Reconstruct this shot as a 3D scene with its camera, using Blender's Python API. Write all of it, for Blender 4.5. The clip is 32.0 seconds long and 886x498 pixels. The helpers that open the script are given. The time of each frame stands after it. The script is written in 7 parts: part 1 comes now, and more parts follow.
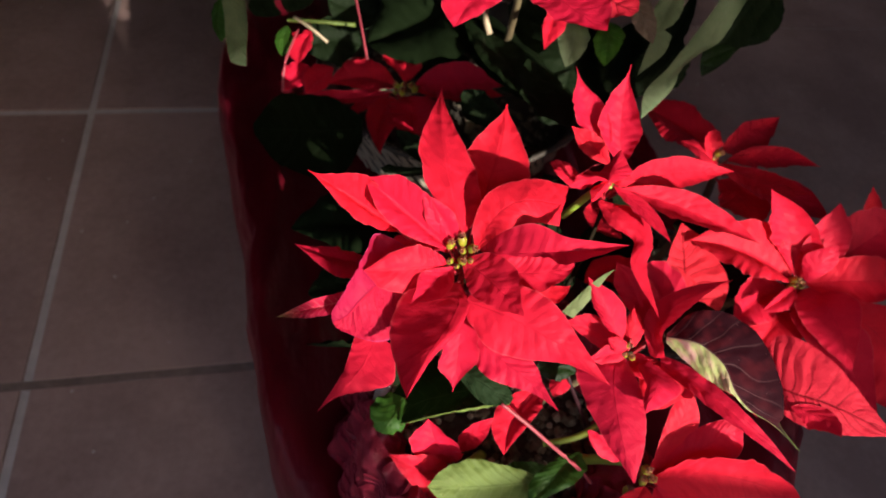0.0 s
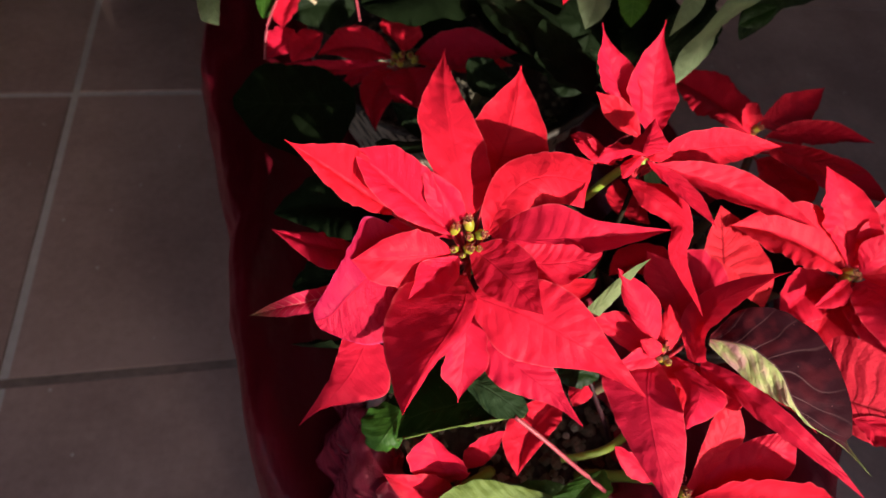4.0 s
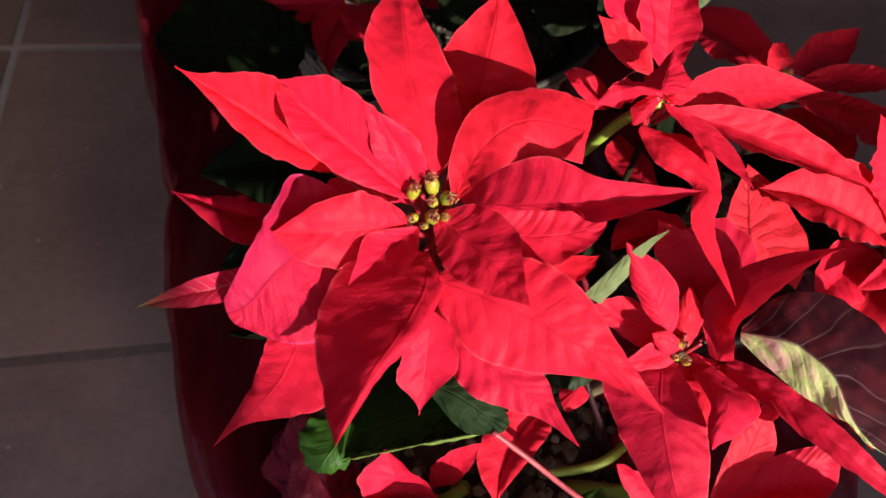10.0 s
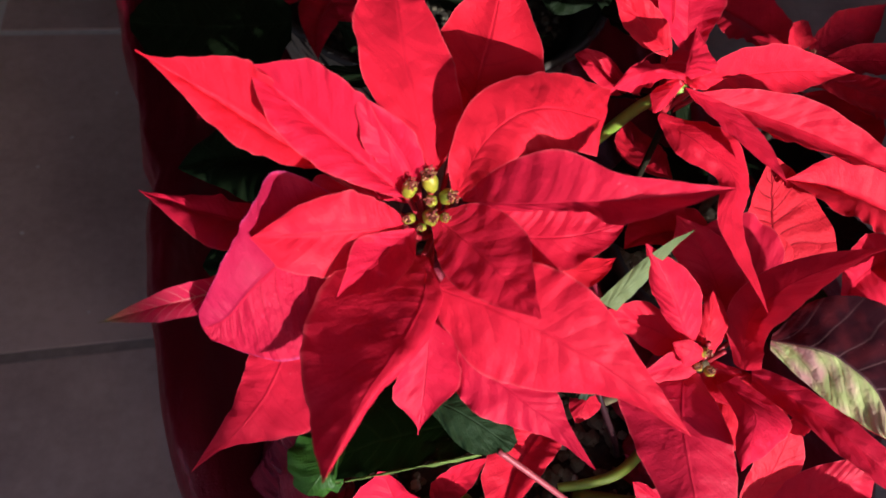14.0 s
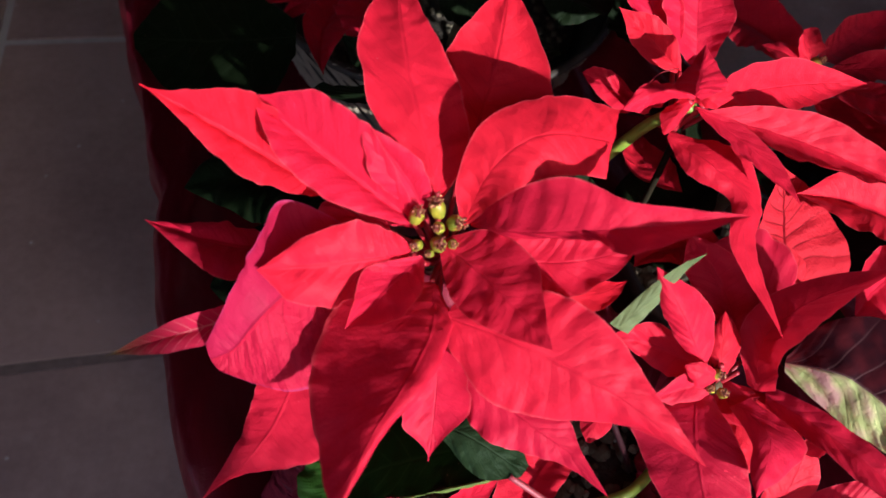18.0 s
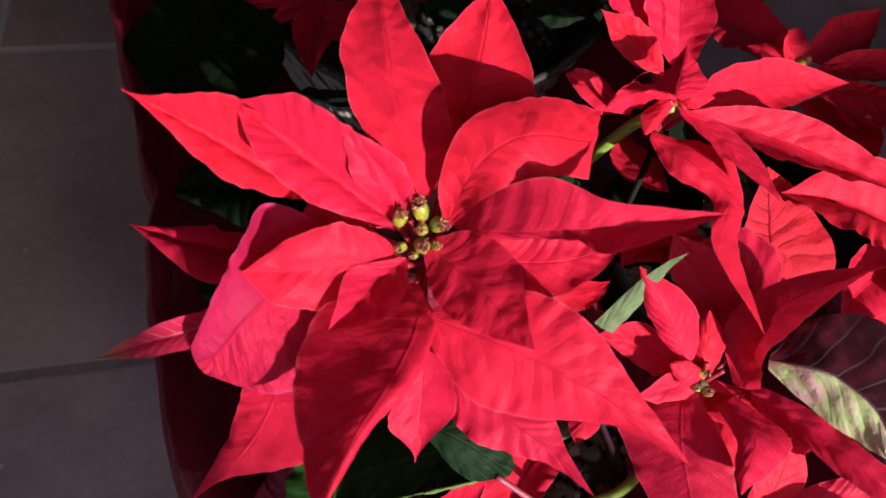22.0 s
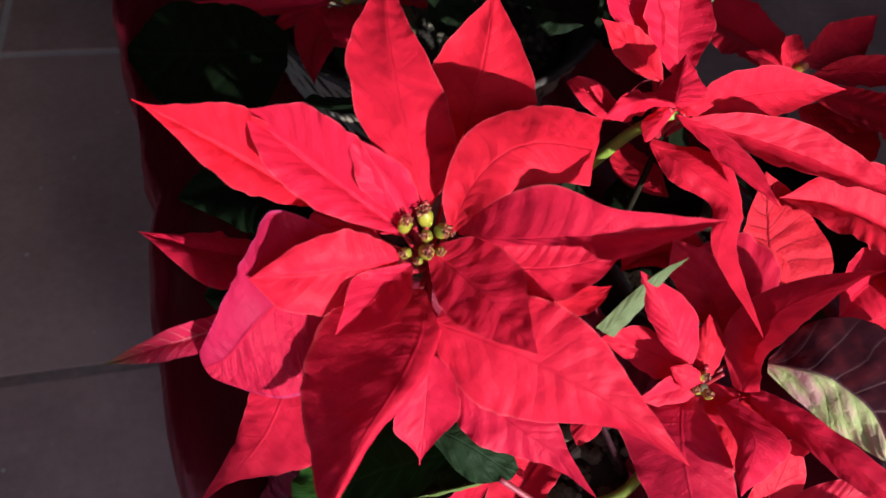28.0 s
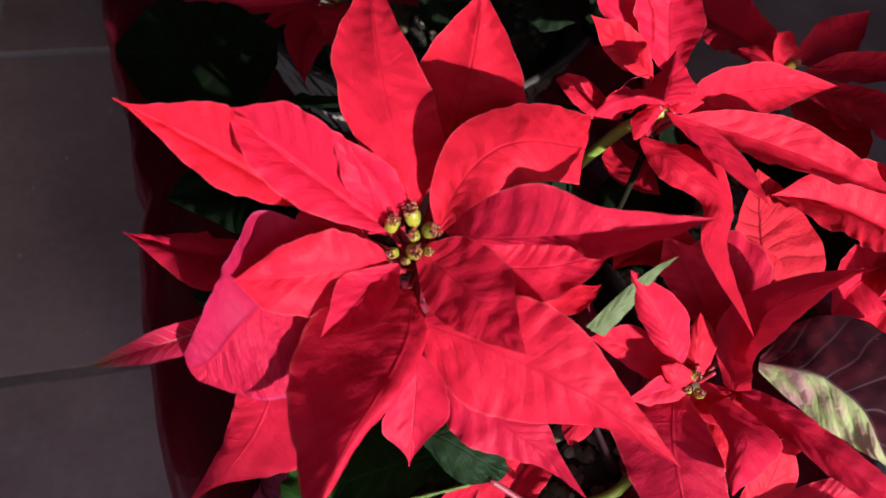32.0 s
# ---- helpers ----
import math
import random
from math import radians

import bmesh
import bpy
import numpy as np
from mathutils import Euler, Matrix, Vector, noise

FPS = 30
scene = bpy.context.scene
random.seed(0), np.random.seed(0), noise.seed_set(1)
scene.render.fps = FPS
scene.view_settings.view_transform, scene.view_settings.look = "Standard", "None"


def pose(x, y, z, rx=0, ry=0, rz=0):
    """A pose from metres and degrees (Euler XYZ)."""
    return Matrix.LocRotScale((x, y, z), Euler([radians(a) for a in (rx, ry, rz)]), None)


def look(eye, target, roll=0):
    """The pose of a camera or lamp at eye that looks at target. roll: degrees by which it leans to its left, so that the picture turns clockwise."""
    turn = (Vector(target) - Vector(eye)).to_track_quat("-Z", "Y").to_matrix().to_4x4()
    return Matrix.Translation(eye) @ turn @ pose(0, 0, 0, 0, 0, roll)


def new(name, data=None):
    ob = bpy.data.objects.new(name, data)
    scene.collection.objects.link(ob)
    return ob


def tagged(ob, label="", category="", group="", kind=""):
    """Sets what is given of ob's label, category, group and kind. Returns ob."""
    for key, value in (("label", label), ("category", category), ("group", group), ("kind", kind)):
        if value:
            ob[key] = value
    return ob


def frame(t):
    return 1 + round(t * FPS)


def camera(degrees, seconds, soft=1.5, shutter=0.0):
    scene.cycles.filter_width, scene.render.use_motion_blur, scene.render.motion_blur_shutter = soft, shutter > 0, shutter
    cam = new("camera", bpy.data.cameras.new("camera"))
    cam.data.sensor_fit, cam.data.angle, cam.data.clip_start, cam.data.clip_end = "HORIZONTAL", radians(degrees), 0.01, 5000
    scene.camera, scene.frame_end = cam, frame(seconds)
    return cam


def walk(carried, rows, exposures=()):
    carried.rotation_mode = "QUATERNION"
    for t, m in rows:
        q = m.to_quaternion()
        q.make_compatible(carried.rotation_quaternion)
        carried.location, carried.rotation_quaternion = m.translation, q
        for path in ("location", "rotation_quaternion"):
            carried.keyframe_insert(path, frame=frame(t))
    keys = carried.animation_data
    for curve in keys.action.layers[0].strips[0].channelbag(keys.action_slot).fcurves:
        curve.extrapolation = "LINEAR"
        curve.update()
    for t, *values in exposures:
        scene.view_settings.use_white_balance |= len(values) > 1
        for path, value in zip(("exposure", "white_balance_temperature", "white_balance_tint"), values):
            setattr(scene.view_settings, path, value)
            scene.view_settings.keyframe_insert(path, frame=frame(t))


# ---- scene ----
cam = camera(71.40, 32.0, soft=1.5)
cam.data.dof.use_dof, cam.data.dof.focus_distance, cam.data.dof.aperture_fstop = True, 0.30, 10.5
EXPOSURES = ((0.0, 0.92, 6800, 10), (4.0, 0.98, 6900, 10), (7.5, 1.0, 6900, 10), (11.0, 0.9, 6600, 10), (14.0, 0.8, 5950, 10), (32.0, 0.76, 5700, 10))
SKY, SUN_POWER = 0.235, 4.1
SILL, GAP_A, GAP_B, ROOF_EDGE, SLAB_Y = 1.13, -0.088, 0.30, -0.40, 1.125
ROOF_Z, WALL_TOP = 1.15, 2.0
PATH = [
    (0.0, -0.0796, -0.2178, 0.9527, 35.13, -6.66, -8.71),
    (0.5, -0.0758, -0.2114, 0.9461, 35.25, -6.35, -8.64),
    (1.0, -0.0750, -0.2055, 0.9385, 35.45, -6.05, -8.60),
    (1.5, -0.0737, -0.1980, 0.9252, 35.28, -5.98, -8.48),
    (2.0, -0.0718, -0.1905, 0.9162, 35.12, -6.08, -8.39),
    (2.5, -0.0718, -0.1873, 0.9082, 34.94, -6.16, -8.32),
    (3.0, -0.0714, -0.1860, 0.9008, 34.57, -6.37, -8.43),
    (3.5, -0.0718, -0.1854, 0.9043, 34.51, -6.46, -8.41),
    (4.0, -0.0690, -0.1852, 0.8997, 34.31, -6.49, -8.61),
    (4.5, -0.0677, -0.1848, 0.8947, 34.18, -6.61, -8.77),
    (6.5, -0.0610, -0.1667, 0.8675, 33.03, -6.98, -9.14),
    (7.0, -0.0605, -0.1629, 0.8565, 32.54, -7.22, -9.00),
    (7.5, -0.0584, -0.1607, 0.8502, 32.16, -7.50, -9.05),
    (8.0, -0.0514, -0.1556, 0.8490, 32.06, -7.69, -9.38),
    (8.5, -0.0489, -0.1493, 0.8451, 32.08, -7.78, -9.47),
    (9.0, -0.0457, -0.1449, 0.8384, 31.88, -7.78, -9.23),
    (9.5, -0.0434, -0.1430, 0.8360, 31.72, -7.65, -9.38),
    (10.0, -0.0418, -0.1436, 0.8339, 31.66, -7.52, -9.39),
    (10.5, -0.0392, -0.1423, 0.8321, 31.56, -7.41, -9.47),
    (11.0, -0.0382, -0.1402, 0.8279, 31.40, -7.32, -9.54),
    (11.5, -0.0370, -0.1357, 0.8279, 31.08, -7.23, -9.60),
    (12.0, -0.0365, -0.1330, 0.8248, 31.00, -7.16, -9.65),
    (12.5, -0.0382, -0.1289, 0.8253, 30.85, -7.17, -9.73),
    (13.0, -0.0383, -0.1257, 0.8211, 30.73, -7.11, -9.73),
    (13.5, -0.0395, -0.1241, 0.8179, 30.65, -7.30, -9.62),
    (14.0, -0.0372, -0.1239, 0.8152, 30.30, -7.53, -9.96),
    (14.5, -0.0369, -0.1238, 0.8144, 30.16, -7.60, -10.03),
    (16.5, -0.0284, -0.1231, 0.8163, 30.14, -6.85, -10.31),
    (17.0, -0.0323, -0.1188, 0.8164, 30.22, -6.69, -10.28),
    (17.5, -0.0362, -0.1145, 0.8189, 30.13, -6.53, -10.00),
    (18.0, -0.0362, -0.1131, 0.8186, 30.06, -6.64, -10.23),
    (18.5, -0.0365, -0.1134, 0.8200, 30.04, -6.67, -10.31),
    (19.0, -0.0367, -0.1155, 0.8203, 30.20, -6.72, -10.39),
    (19.5, -0.0327, -0.1171, 0.8217, 30.24, -6.58, -10.39),
    (20.0, -0.0326, -0.1177, 0.8217, 30.47, -6.55, -10.52),
    (20.5, -0.0316, -0.1175, 0.8218, 30.47, -6.45, -10.49),
    (21.0, -0.0317, -0.1168, 0.8202, 30.40, -6.59, -10.69),
    (21.5, -0.0303, -0.1164, 0.8202, 30.45, -6.56, -10.81),
    (22.0, -0.0313, -0.1156, 0.8198, 30.52, -6.52, -10.81),
    (22.5, -0.0319, -0.1155, 0.8220, 30.48, -6.45, -10.77),
    (23.0, -0.0307, -0.1178, 0.8228, 30.60, -6.63, -10.82),
    (23.5, -0.0300, -0.1197, 0.8241, 30.79, -6.54, -10.83),
    (24.0, -0.0306, -0.1206, 0.8262, 30.77, -6.55, -10.74),
    (24.5, -0.0306, -0.1220, 0.8262, 30.90, -6.54, -10.77),
    (26.5, -0.0328, -0.1185, 0.8253, 30.86, -6.40, -10.75),
    (27.0, -0.0332, -0.1176, 0.8240, 30.79, -6.51, -10.85),
    (27.5, -0.0343, -0.1167, 0.8238, 30.79, -6.53, -10.93),
    (28.0, -0.0338, -0.1159, 0.8236, 30.75, -6.53, -10.97),
    (28.5, -0.0327, -0.1145, 0.8235, 30.80, -6.53, -11.12),
    (29.0, -0.0335, -0.1133, 0.8225, 30.72, -6.57, -11.10),
    (29.5, -0.0332, -0.1128, 0.8225, 30.62, -6.51, -10.91),
    (30.0, -0.0330, -0.1134, 0.8234, 30.63, -6.41, -10.90),
    (30.5, -0.0336, -0.1151, 0.8237, 30.57, -6.56, -10.95),
    (31.0, -0.0330, -0.1163, 0.8246, 30.69, -6.68, -11.13),
    (31.5, -0.0310, -0.1165, 0.8233, 30.60, -6.62, -11.21),
    (32.0, -0.0298, -0.1151, 0.8223, 30.64, -6.60, -11.34),
]
walk(cam, [(t, pose(*p)) for t, *p in PATH], EXPOSURES)

# world, sun, exposure
SUN = Vector((0.33, -0.85, 0.385)).normalized()
ELEV = math.asin(SUN.z)
world = bpy.data.worlds.new("sky")
scene.world = world
world.use_nodes = True
wn = world.node_tree.nodes
sky = wn.new("ShaderNodeTexSky")
sky.sky_type = "NISHITA"
sky.sun_disc = False
sky.sun_elevation = ELEV
sky.air_density, sky.dust_density, sky.ozone_density = 0.5, 4.0, 0.5
sky.sun_rotation = math.atan2(SUN.x, SUN.y)
wn["Background"].inputs["Strength"].default_value = SKY
world.node_tree.links.new(sky.outputs["Color"], wn["Background"].inputs["Color"])
sun_data = bpy.data.lights.new("sun", "SUN")
sun_data.energy, sun_data.angle, sun_data.color = SUN_POWER, radians(0.6), (1.0, 0.96, 0.92)
sun = new("sun", sun_data)
sun.matrix_world = look(SUN * 20, (0, 0, 0))


# ---- materials ----
class Nodes:
    """A small helper round one node tree."""

    def __init__(self, name):
        self.mat = bpy.data.materials.new(name)
        self.mat.use_nodes = True
        self.t = self.mat.node_tree
        self.bsdf = self.t.nodes["Principled BSDF"]
        self.out = self.t.nodes["Material Output"]

    def node(self, kind, **props):
        n = self.t.nodes.new(kind)
        for k, v in props.items():
            setattr(n, k, v)
        return n

    def link(self, a, b):
        self.t.links.new(a, b)

    def put(self, socket, value):
        if isinstance(value, (int, float, tuple)):
            socket.default_value = value if not isinstance(value, tuple) or len(value) != 3 else (*value, 1.0)
        else:
            self.link(value, socket)

    def math(self, op, a, b=0.0, clamp=False):
        n = self.node("ShaderNodeMath", operation=op, use_clamp=clamp)
        self.put(n.inputs[0], a)
        self.put(n.inputs[1], b)
        return n.outputs[0]

    def mix(self, f, a, b, blend="MIX"):
        n = self.node("ShaderNodeMix", data_type="RGBA", blend_type=blend)
        self.put(n.inputs[0], f)
        self.put(n.inputs[6], a)
        self.put(n.inputs[7], b)
        return n.outputs[2]

    def noise(self, scale, detail=4.0, rough=0.55, vector=None, stretch=None):
        if vector is None:
            vector = self.node("ShaderNodeTexCoord").outputs["Object"]
        if stretch:
            m = self.node("ShaderNodeMapping")
            m.inputs["Scale"].default_value = stretch
            self.link(vector, m.inputs[0])
            vector = m.outputs[0]
        n = self.node("ShaderNodeTexNoise")
        n.inputs["Scale"].default_value, n.inputs["Detail"].default_value = scale, detail
        n.inputs["Roughness"].default_value = rough
        self.link(vector, n.inputs["Vector"])
        return n.outputs["Fac"]

    def ramp(self, f, *stops):
        n = self.node("ShaderNodeValToRGB")
        e = n.color_ramp.elements
        while len(e) < len(stops):
            e.new(0.5)
        for el, (p, c) in zip(e, stops):
            el.position, el.color = p, (*c, 1.0) if isinstance(c, tuple) else (c, c, c, 1.0)
        self.link(f, n.inputs[0])
        return n.outputs[0]

    def bump(self, height, strength, distance):
        n = self.node("ShaderNodeBump")
        n.inputs["Strength"].default_value, n.inputs["Distance"].default_value = strength, distance
        self.link(height, n.inputs["Height"])
        self.link(n.outputs[0], self.bsdf.inputs["Normal"])
        return n.outputs[0]


def leaf_material(name, face, vein, veining=0.25, glow=0.3, rough=0.5, relief=0.6, rows=11.0, under=None, edge=None, shine=0.22, cell=420.0, tip=0.72, blush=None, hem=None, fine=11.0, cells_in=0.05):
    """A leaf blade: side veins in a chevron, a midrib, mottling, light that comes through the blade."""
    g = Nodes(name)
    uv = g.node("ShaderNodeUVMap").outputs[0]
    sep = g.node("ShaderNodeSeparateXYZ")
    g.link(uv, sep.inputs[0])
    s, v = sep.outputs[0], sep.outputs[1]
    side = g.math("ABSOLUTE", g.math("SUBTRACT", g.math("MULTIPLY", v, 2.0), 1.0))
    chev = g.math("SUBTRACT", g.math("MULTIPLY", s, rows), g.math("MULTIPLY", side, 2.0))
    saw = g.math("PINGPONG", chev, 0.5)
    lines = g.math("SUBTRACT", 1.0, g.math("MULTIPLY", saw, fine), True)
    lines = g.math("MULTIPLY", lines, g.math("SUBTRACT", 1.15, side, True))
    mid = g.math("SUBTRACT", 1.0, g.math("MULTIPLY", side, 22.0), True)
    veins = g.math("MAXIMUM", lines, mid)
    cells = g.node("ShaderNodeTexVoronoi", feature="DISTANCE_TO_EDGE")
    cells.inputs["Scale"].default_value = cell
    g.link(g.node("ShaderNodeTexCoord").outputs["Object"], cells.inputs["Vector"])
    net = g.math("SUBTRACT", 1.0, g.math("MULTIPLY", cells.outputs[0], 6.0), True)
    blot = g.noise(60.0, 5.0, 0.6)
    rnd = g.node("ShaderNodeObjectInfo").outputs["Random"]
    tone = g.node("ShaderNodeHueSaturation")
    g.put(tone.inputs["Value"], g.math("ADD", 0.86, g.math("ADD", g.math("MULTIPLY", rnd, 0.16), g.math("MULTIPLY", blot, 0.2))))
    g.put(tone.inputs["Hue"], g.math("ADD", 0.4935, g.math("MULTIPLY", rnd, 0.005)))
    g.put(tone.inputs["Color"], face)
    col = tone.outputs[0]
    if blush is not None:
        patch = g.math("MULTIPLY", g.math("SUBTRACT", g.math("ADD", g.math("MULTIPLY", saw, 0.35), g.math("MULTIPLY", g.noise(60.0, 2.0), 1.3)), 0.69), 4.0, True)
        col = g.mix(g.math("MULTIPLY", patch, g.math("SUBTRACT", 1.1, s, True)), col, blush)
    if under is not None:
        col = g.mix(g.math("GREATER_THAN", v, 0.5), under, col)
    if edge is not None:
        t = g.math("MULTIPLY", g.math("SUBTRACT", g.math("ADD", s, g.math("MULTIPLY", blot, 0.15)), tip), 5.0, True)
        col = g.mix(t, col, edge)
    col = g.mix(g.math("MULTIPLY", veins, veining), col, vein)
    if hem is not None:
        col = g.mix(g.math("MULTIPLY", g.math("SUBTRACT", side, 0.955), 18.0, True), col, hem)
    motes = g.node("ShaderNodeTexVoronoi")
    motes.inputs["Scale"].default_value = 150.0
    g.link(g.node("ShaderNodeTexCoord").outputs["Object"], motes.inputs["Vector"])
    col = g.mix(g.math("MULTIPLY", g.math("LESS_THAN", motes.outputs["Distance"], 0.045), 0.16), col, (0.62, 0.30, 0.28))
    g.put(g.bsdf.inputs["Base Color"], col)
    g.put(g.bsdf.inputs["Roughness"], g.math("ADD", rough - 0.1, g.math("MULTIPLY", blot, 0.2)))
    g.bsdf.inputs["Specular IOR Level"].default_value = shine
    quilt = g.math("ADD", g.math("MULTIPLY", g.math("POWER", saw, 0.6), 0.45), g.math("MULTIPLY", net, -cells_in))
    line = g.node("ShaderNodeCombineXYZ")
    g.put(line.inputs[0], g.math("MULTIPLY", chev, 1.9))
    g.put(line.inputs[1], g.math("MULTIPLY", v, 3.2))
    g.put(line.inputs[2], g.math("MULTIPLY", rnd, 40.0))
    crinkle = g.math("MULTIPLY", g.noise(1.0, 2.0, 0.5, line.outputs[0]), 0.75)
    quilt = g.math("ADD", quilt, g.math("ADD", crinkle, g.math("MULTIPLY", blot, 0.5)))
    quilt = g.math("ADD", quilt, g.math("ADD", g.math("MULTIPLY", g.noise(240.0, 4.0, 0.6), 0.5), g.math("MULTIPLY", g.noise(900.0, 2.0, 0.5), 0.10)))
    normal = g.bump(g.math("SUBTRACT", quilt, g.math("MULTIPLY", mid, 0.5)), relief, 0.0022)
    thin = g.node("ShaderNodeBsdfTranslucent")
    g.put(thin.inputs["Color"], col)
    g.link(normal, thin.inputs["Normal"])
    both = g.node("ShaderNodeMixShader")
    both.inputs[0].default_value = glow
    g.link(g.bsdf.outputs[0], both.inputs[1])
    g.link(thin.outputs[0], both.inputs[2])
    g.link(both.outputs[0], g.out.inputs["Surface"])
    g.mat["rows"] = rows
    return g.mat


def plain_material(name, low, high, scale, rough=0.6, bump=0.3, dist=0.001, metal=0.0, shine=0.5):
    g = Nodes(name)
    n1 = g.noise(scale, 6.0, 0.6)
    n2 = g.noise(scale * 0.13, 3.0)
    f = g.math("ADD", g.math("MULTIPLY", n1, 0.6), g.math("MULTIPLY", n2, 0.4))
    g.put(g.bsdf.inputs["Base Color"], g.ramp(f, (0.3, low), (0.7, high)))
    g.put(g.bsdf.inputs["Roughness"], g.math("ADD", rough - 0.1, g.math("MULTIPLY", n1, 0.2)))
    g.bsdf.inputs["Metallic"].default_value = metal
    g.bsdf.inputs["Specular IOR Level"].default_value = shine
    g.bump(n1, bump, dist)
    return g.mat


def tile_material():
    """Dull brown floor tile with stains, scuffs and specks of dust."""
    g = Nodes("brown_tile")
    place = g.node("ShaderNodeNewGeometry").outputs["Position"]
    big = g.noise(3.1, 5.0, 0.6, place)
    fine = g.noise(70.0, 6.0, 0.65, place)
    rnd = g.node("ShaderNodeObjectInfo").outputs["Random"]
    f = g.math("ADD", g.math("MULTIPLY", big, 0.7), g.math("ADD", g.math("MULTIPLY", fine, 0.25), g.math("MULTIPLY", rnd, 0.08)))
    col = g.ramp(f, (0.41, TILE_LOW), (0.62, TILE_HIGH))
    pale = g.ramp(g.noise(26.0, 2.0, 0.4, place), (0.69, 0.0), (0.76, 1.0))
    col = g.mix(g.math("MULTIPLY", pale, 0.3), col, (0.42, 0.29, 0.25))
    dust = g.node("ShaderNodeTexVoronoi")
    dust.inputs["Scale"].default_value = 21.0
    g.link(place, dust.inputs["Vector"])
    spot = g.math("LESS_THAN", dust.outputs["Distance"], 0.055)
    col = g.mix(g.math("MULTIPLY", spot, 0.55), col, (0.6, 0.55, 0.5))
    g.put(g.bsdf.inputs["Base Color"], col)
    g.put(g.bsdf.inputs["Roughness"], g.math("ADD", 0.5, g.math("MULTIPLY", fine, 0.25)))
    g.bsdf.inputs["Specular IOR Level"].default_value = 0.35
    g.bump(g.math("ADD", fine, g.math("MULTIPLY", big, 0.6)), 0.35, 0.001)
    return g.mat


def organza_material(name, relief, ridges, rough, shine, sheen=0.3, low=(0.050, 0.001, 0.004), high=(0.14, 0.004, 0.012)):
    """Thin dark red gauze with a silky weave."""
    g = Nodes(name)
    weave = g.noise(900.0, 2.0, 0.5)
    crease = g.noise(15.0, 4.0, 0.55, stretch=(1.5, 0.55, 0.4))
    f = g.math("ADD", g.math("MULTIPLY", weave, 0.25), g.math("MULTIPLY", crease, 0.75))
    g.put(g.bsdf.inputs["Base Color"], g.ramp(f, (0.3, low), (0.7, high)))
    g.bsdf.inputs["Roughness"].default_value = rough
    g.bsdf.inputs["Specular IOR Level"].default_value = shine
    g.bsdf.inputs["Specular Tint"].default_value = (1.0, 0.42, 0.46, 1.0)
    g.bsdf.inputs["Sheen Weight"].default_value = sheen
    g.bsdf.inputs["Sheen Tint"].default_value = (0.9, 0.07, 0.13, 1.0)
    folds = g.node("ShaderNodeTexVoronoi", feature="DISTANCE_TO_EDGE")
    folds.inputs["Scale"].default_value = 14.0
    warp = g.node("ShaderNodeVectorMath", operation="ADD")
    n3 = g.node("ShaderNodeTexNoise")
    n3.inputs["Scale"].default_value = 14.0
    g.link(g.node("ShaderNodeTexCoord").outputs["Object"], n3.inputs["Vector"])
    big = g.node("ShaderNodeVectorMath", operation="SCALE")
    big.inputs["Scale"].default_value = 0.22
    g.link(n3.outputs["Color"], big.inputs[0])
    g.link(g.node("ShaderNodeTexCoord").outputs["Object"], warp.inputs[0])
    g.link(big.outputs[0], warp.inputs[1])
    g.link(warp.outputs[0], folds.inputs["Vector"])
    ridge = g.math("SUBTRACT", 1.0, g.math("MULTIPLY", folds.outputs[0], 5.0), True)
    crease = g.math("ADD", crease, g.math("MULTIPLY", g.math("MULTIPLY", ridge, ridge), ridges))
    normal = g.bump(g.math("ADD", crease, g.math("MULTIPLY", weave, 0.05)), relief, 0.012)
    thin = g.node("ShaderNodeBsdfTranslucent")
    thin.inputs["Color"].default_value = (0.3, 0.008, 0.02, 1.0)
    g.link(normal, thin.inputs["Normal"])
    both = g.node("ShaderNodeMixShader")
    both.inputs[0].default_value = 0.2
    g.link(g.bsdf.outputs[0], both.inputs[1])
    g.link(thin.outputs[0], both.inputs[2])
    g.link(both.outputs[0], g.out.inputs["Surface"])
    return g.mat


RED = (0.62, 0.0125, 0.0245)
BRACT = leaf_material("bract_red", RED, (0.42, 0.004, 0.018), 0.22, 0.2, 0.55, 0.3, shine=0.12, hem=(0.66, 0.07, 0.09))
BRACT_UNDER = leaf_material("bract_underside", (0.56, 0.012, 0.030), (0.34, 0.006, 0.02), 0.45, 0.25, 0.6, 0.7, 11.0, cell=160.0, shine=0.12, hem=(0.42, 0.05, 0.16))
BRACT_PURPLISH = leaf_material("bract_underside_purplish", (0.45, 0.013, 0.044), (0.32, 0.008, 0.03), 0.25, 0.25, 0.6, 0.4, 11.0, cell=160.0, shine=0.12, hem=(0.42, 0.05, 0.16))
BRACT_BROWN = leaf_material("bract_browning_tip", (0.50, 0.012, 0.045), (0.66, 0.26, 0.22), 0.6, 0.25, 0.6, 0.3, 17.0, None, (0.15, 0.11, 0.045), tip=0.84)
BRACT_VEINY = leaf_material("bract_pale_veined", (0.55, 0.020, 0.026), (0.15, 0.002, 0.006), 0.95, 0.2, 0.6, 0.65, 9.0, cell=300.0, shine=0.06)
LEAF_GREEN = leaf_material("leaf_green", (0.034, 0.10, 0.012), (0.11, 0.19, 0.05), 0.35, 0.22, 0.5, 0.4)
# green lowered well below mid: shadow on the leaf put into its colour
LEAF_MID_SHADE = leaf_material("leaf_mid_green_shade", (0.009, 0.025, 0.004), (0.03, 0.06, 0.015), 0.3, 0.18, 0.5, 0.25, 9.0, shine=0.15)
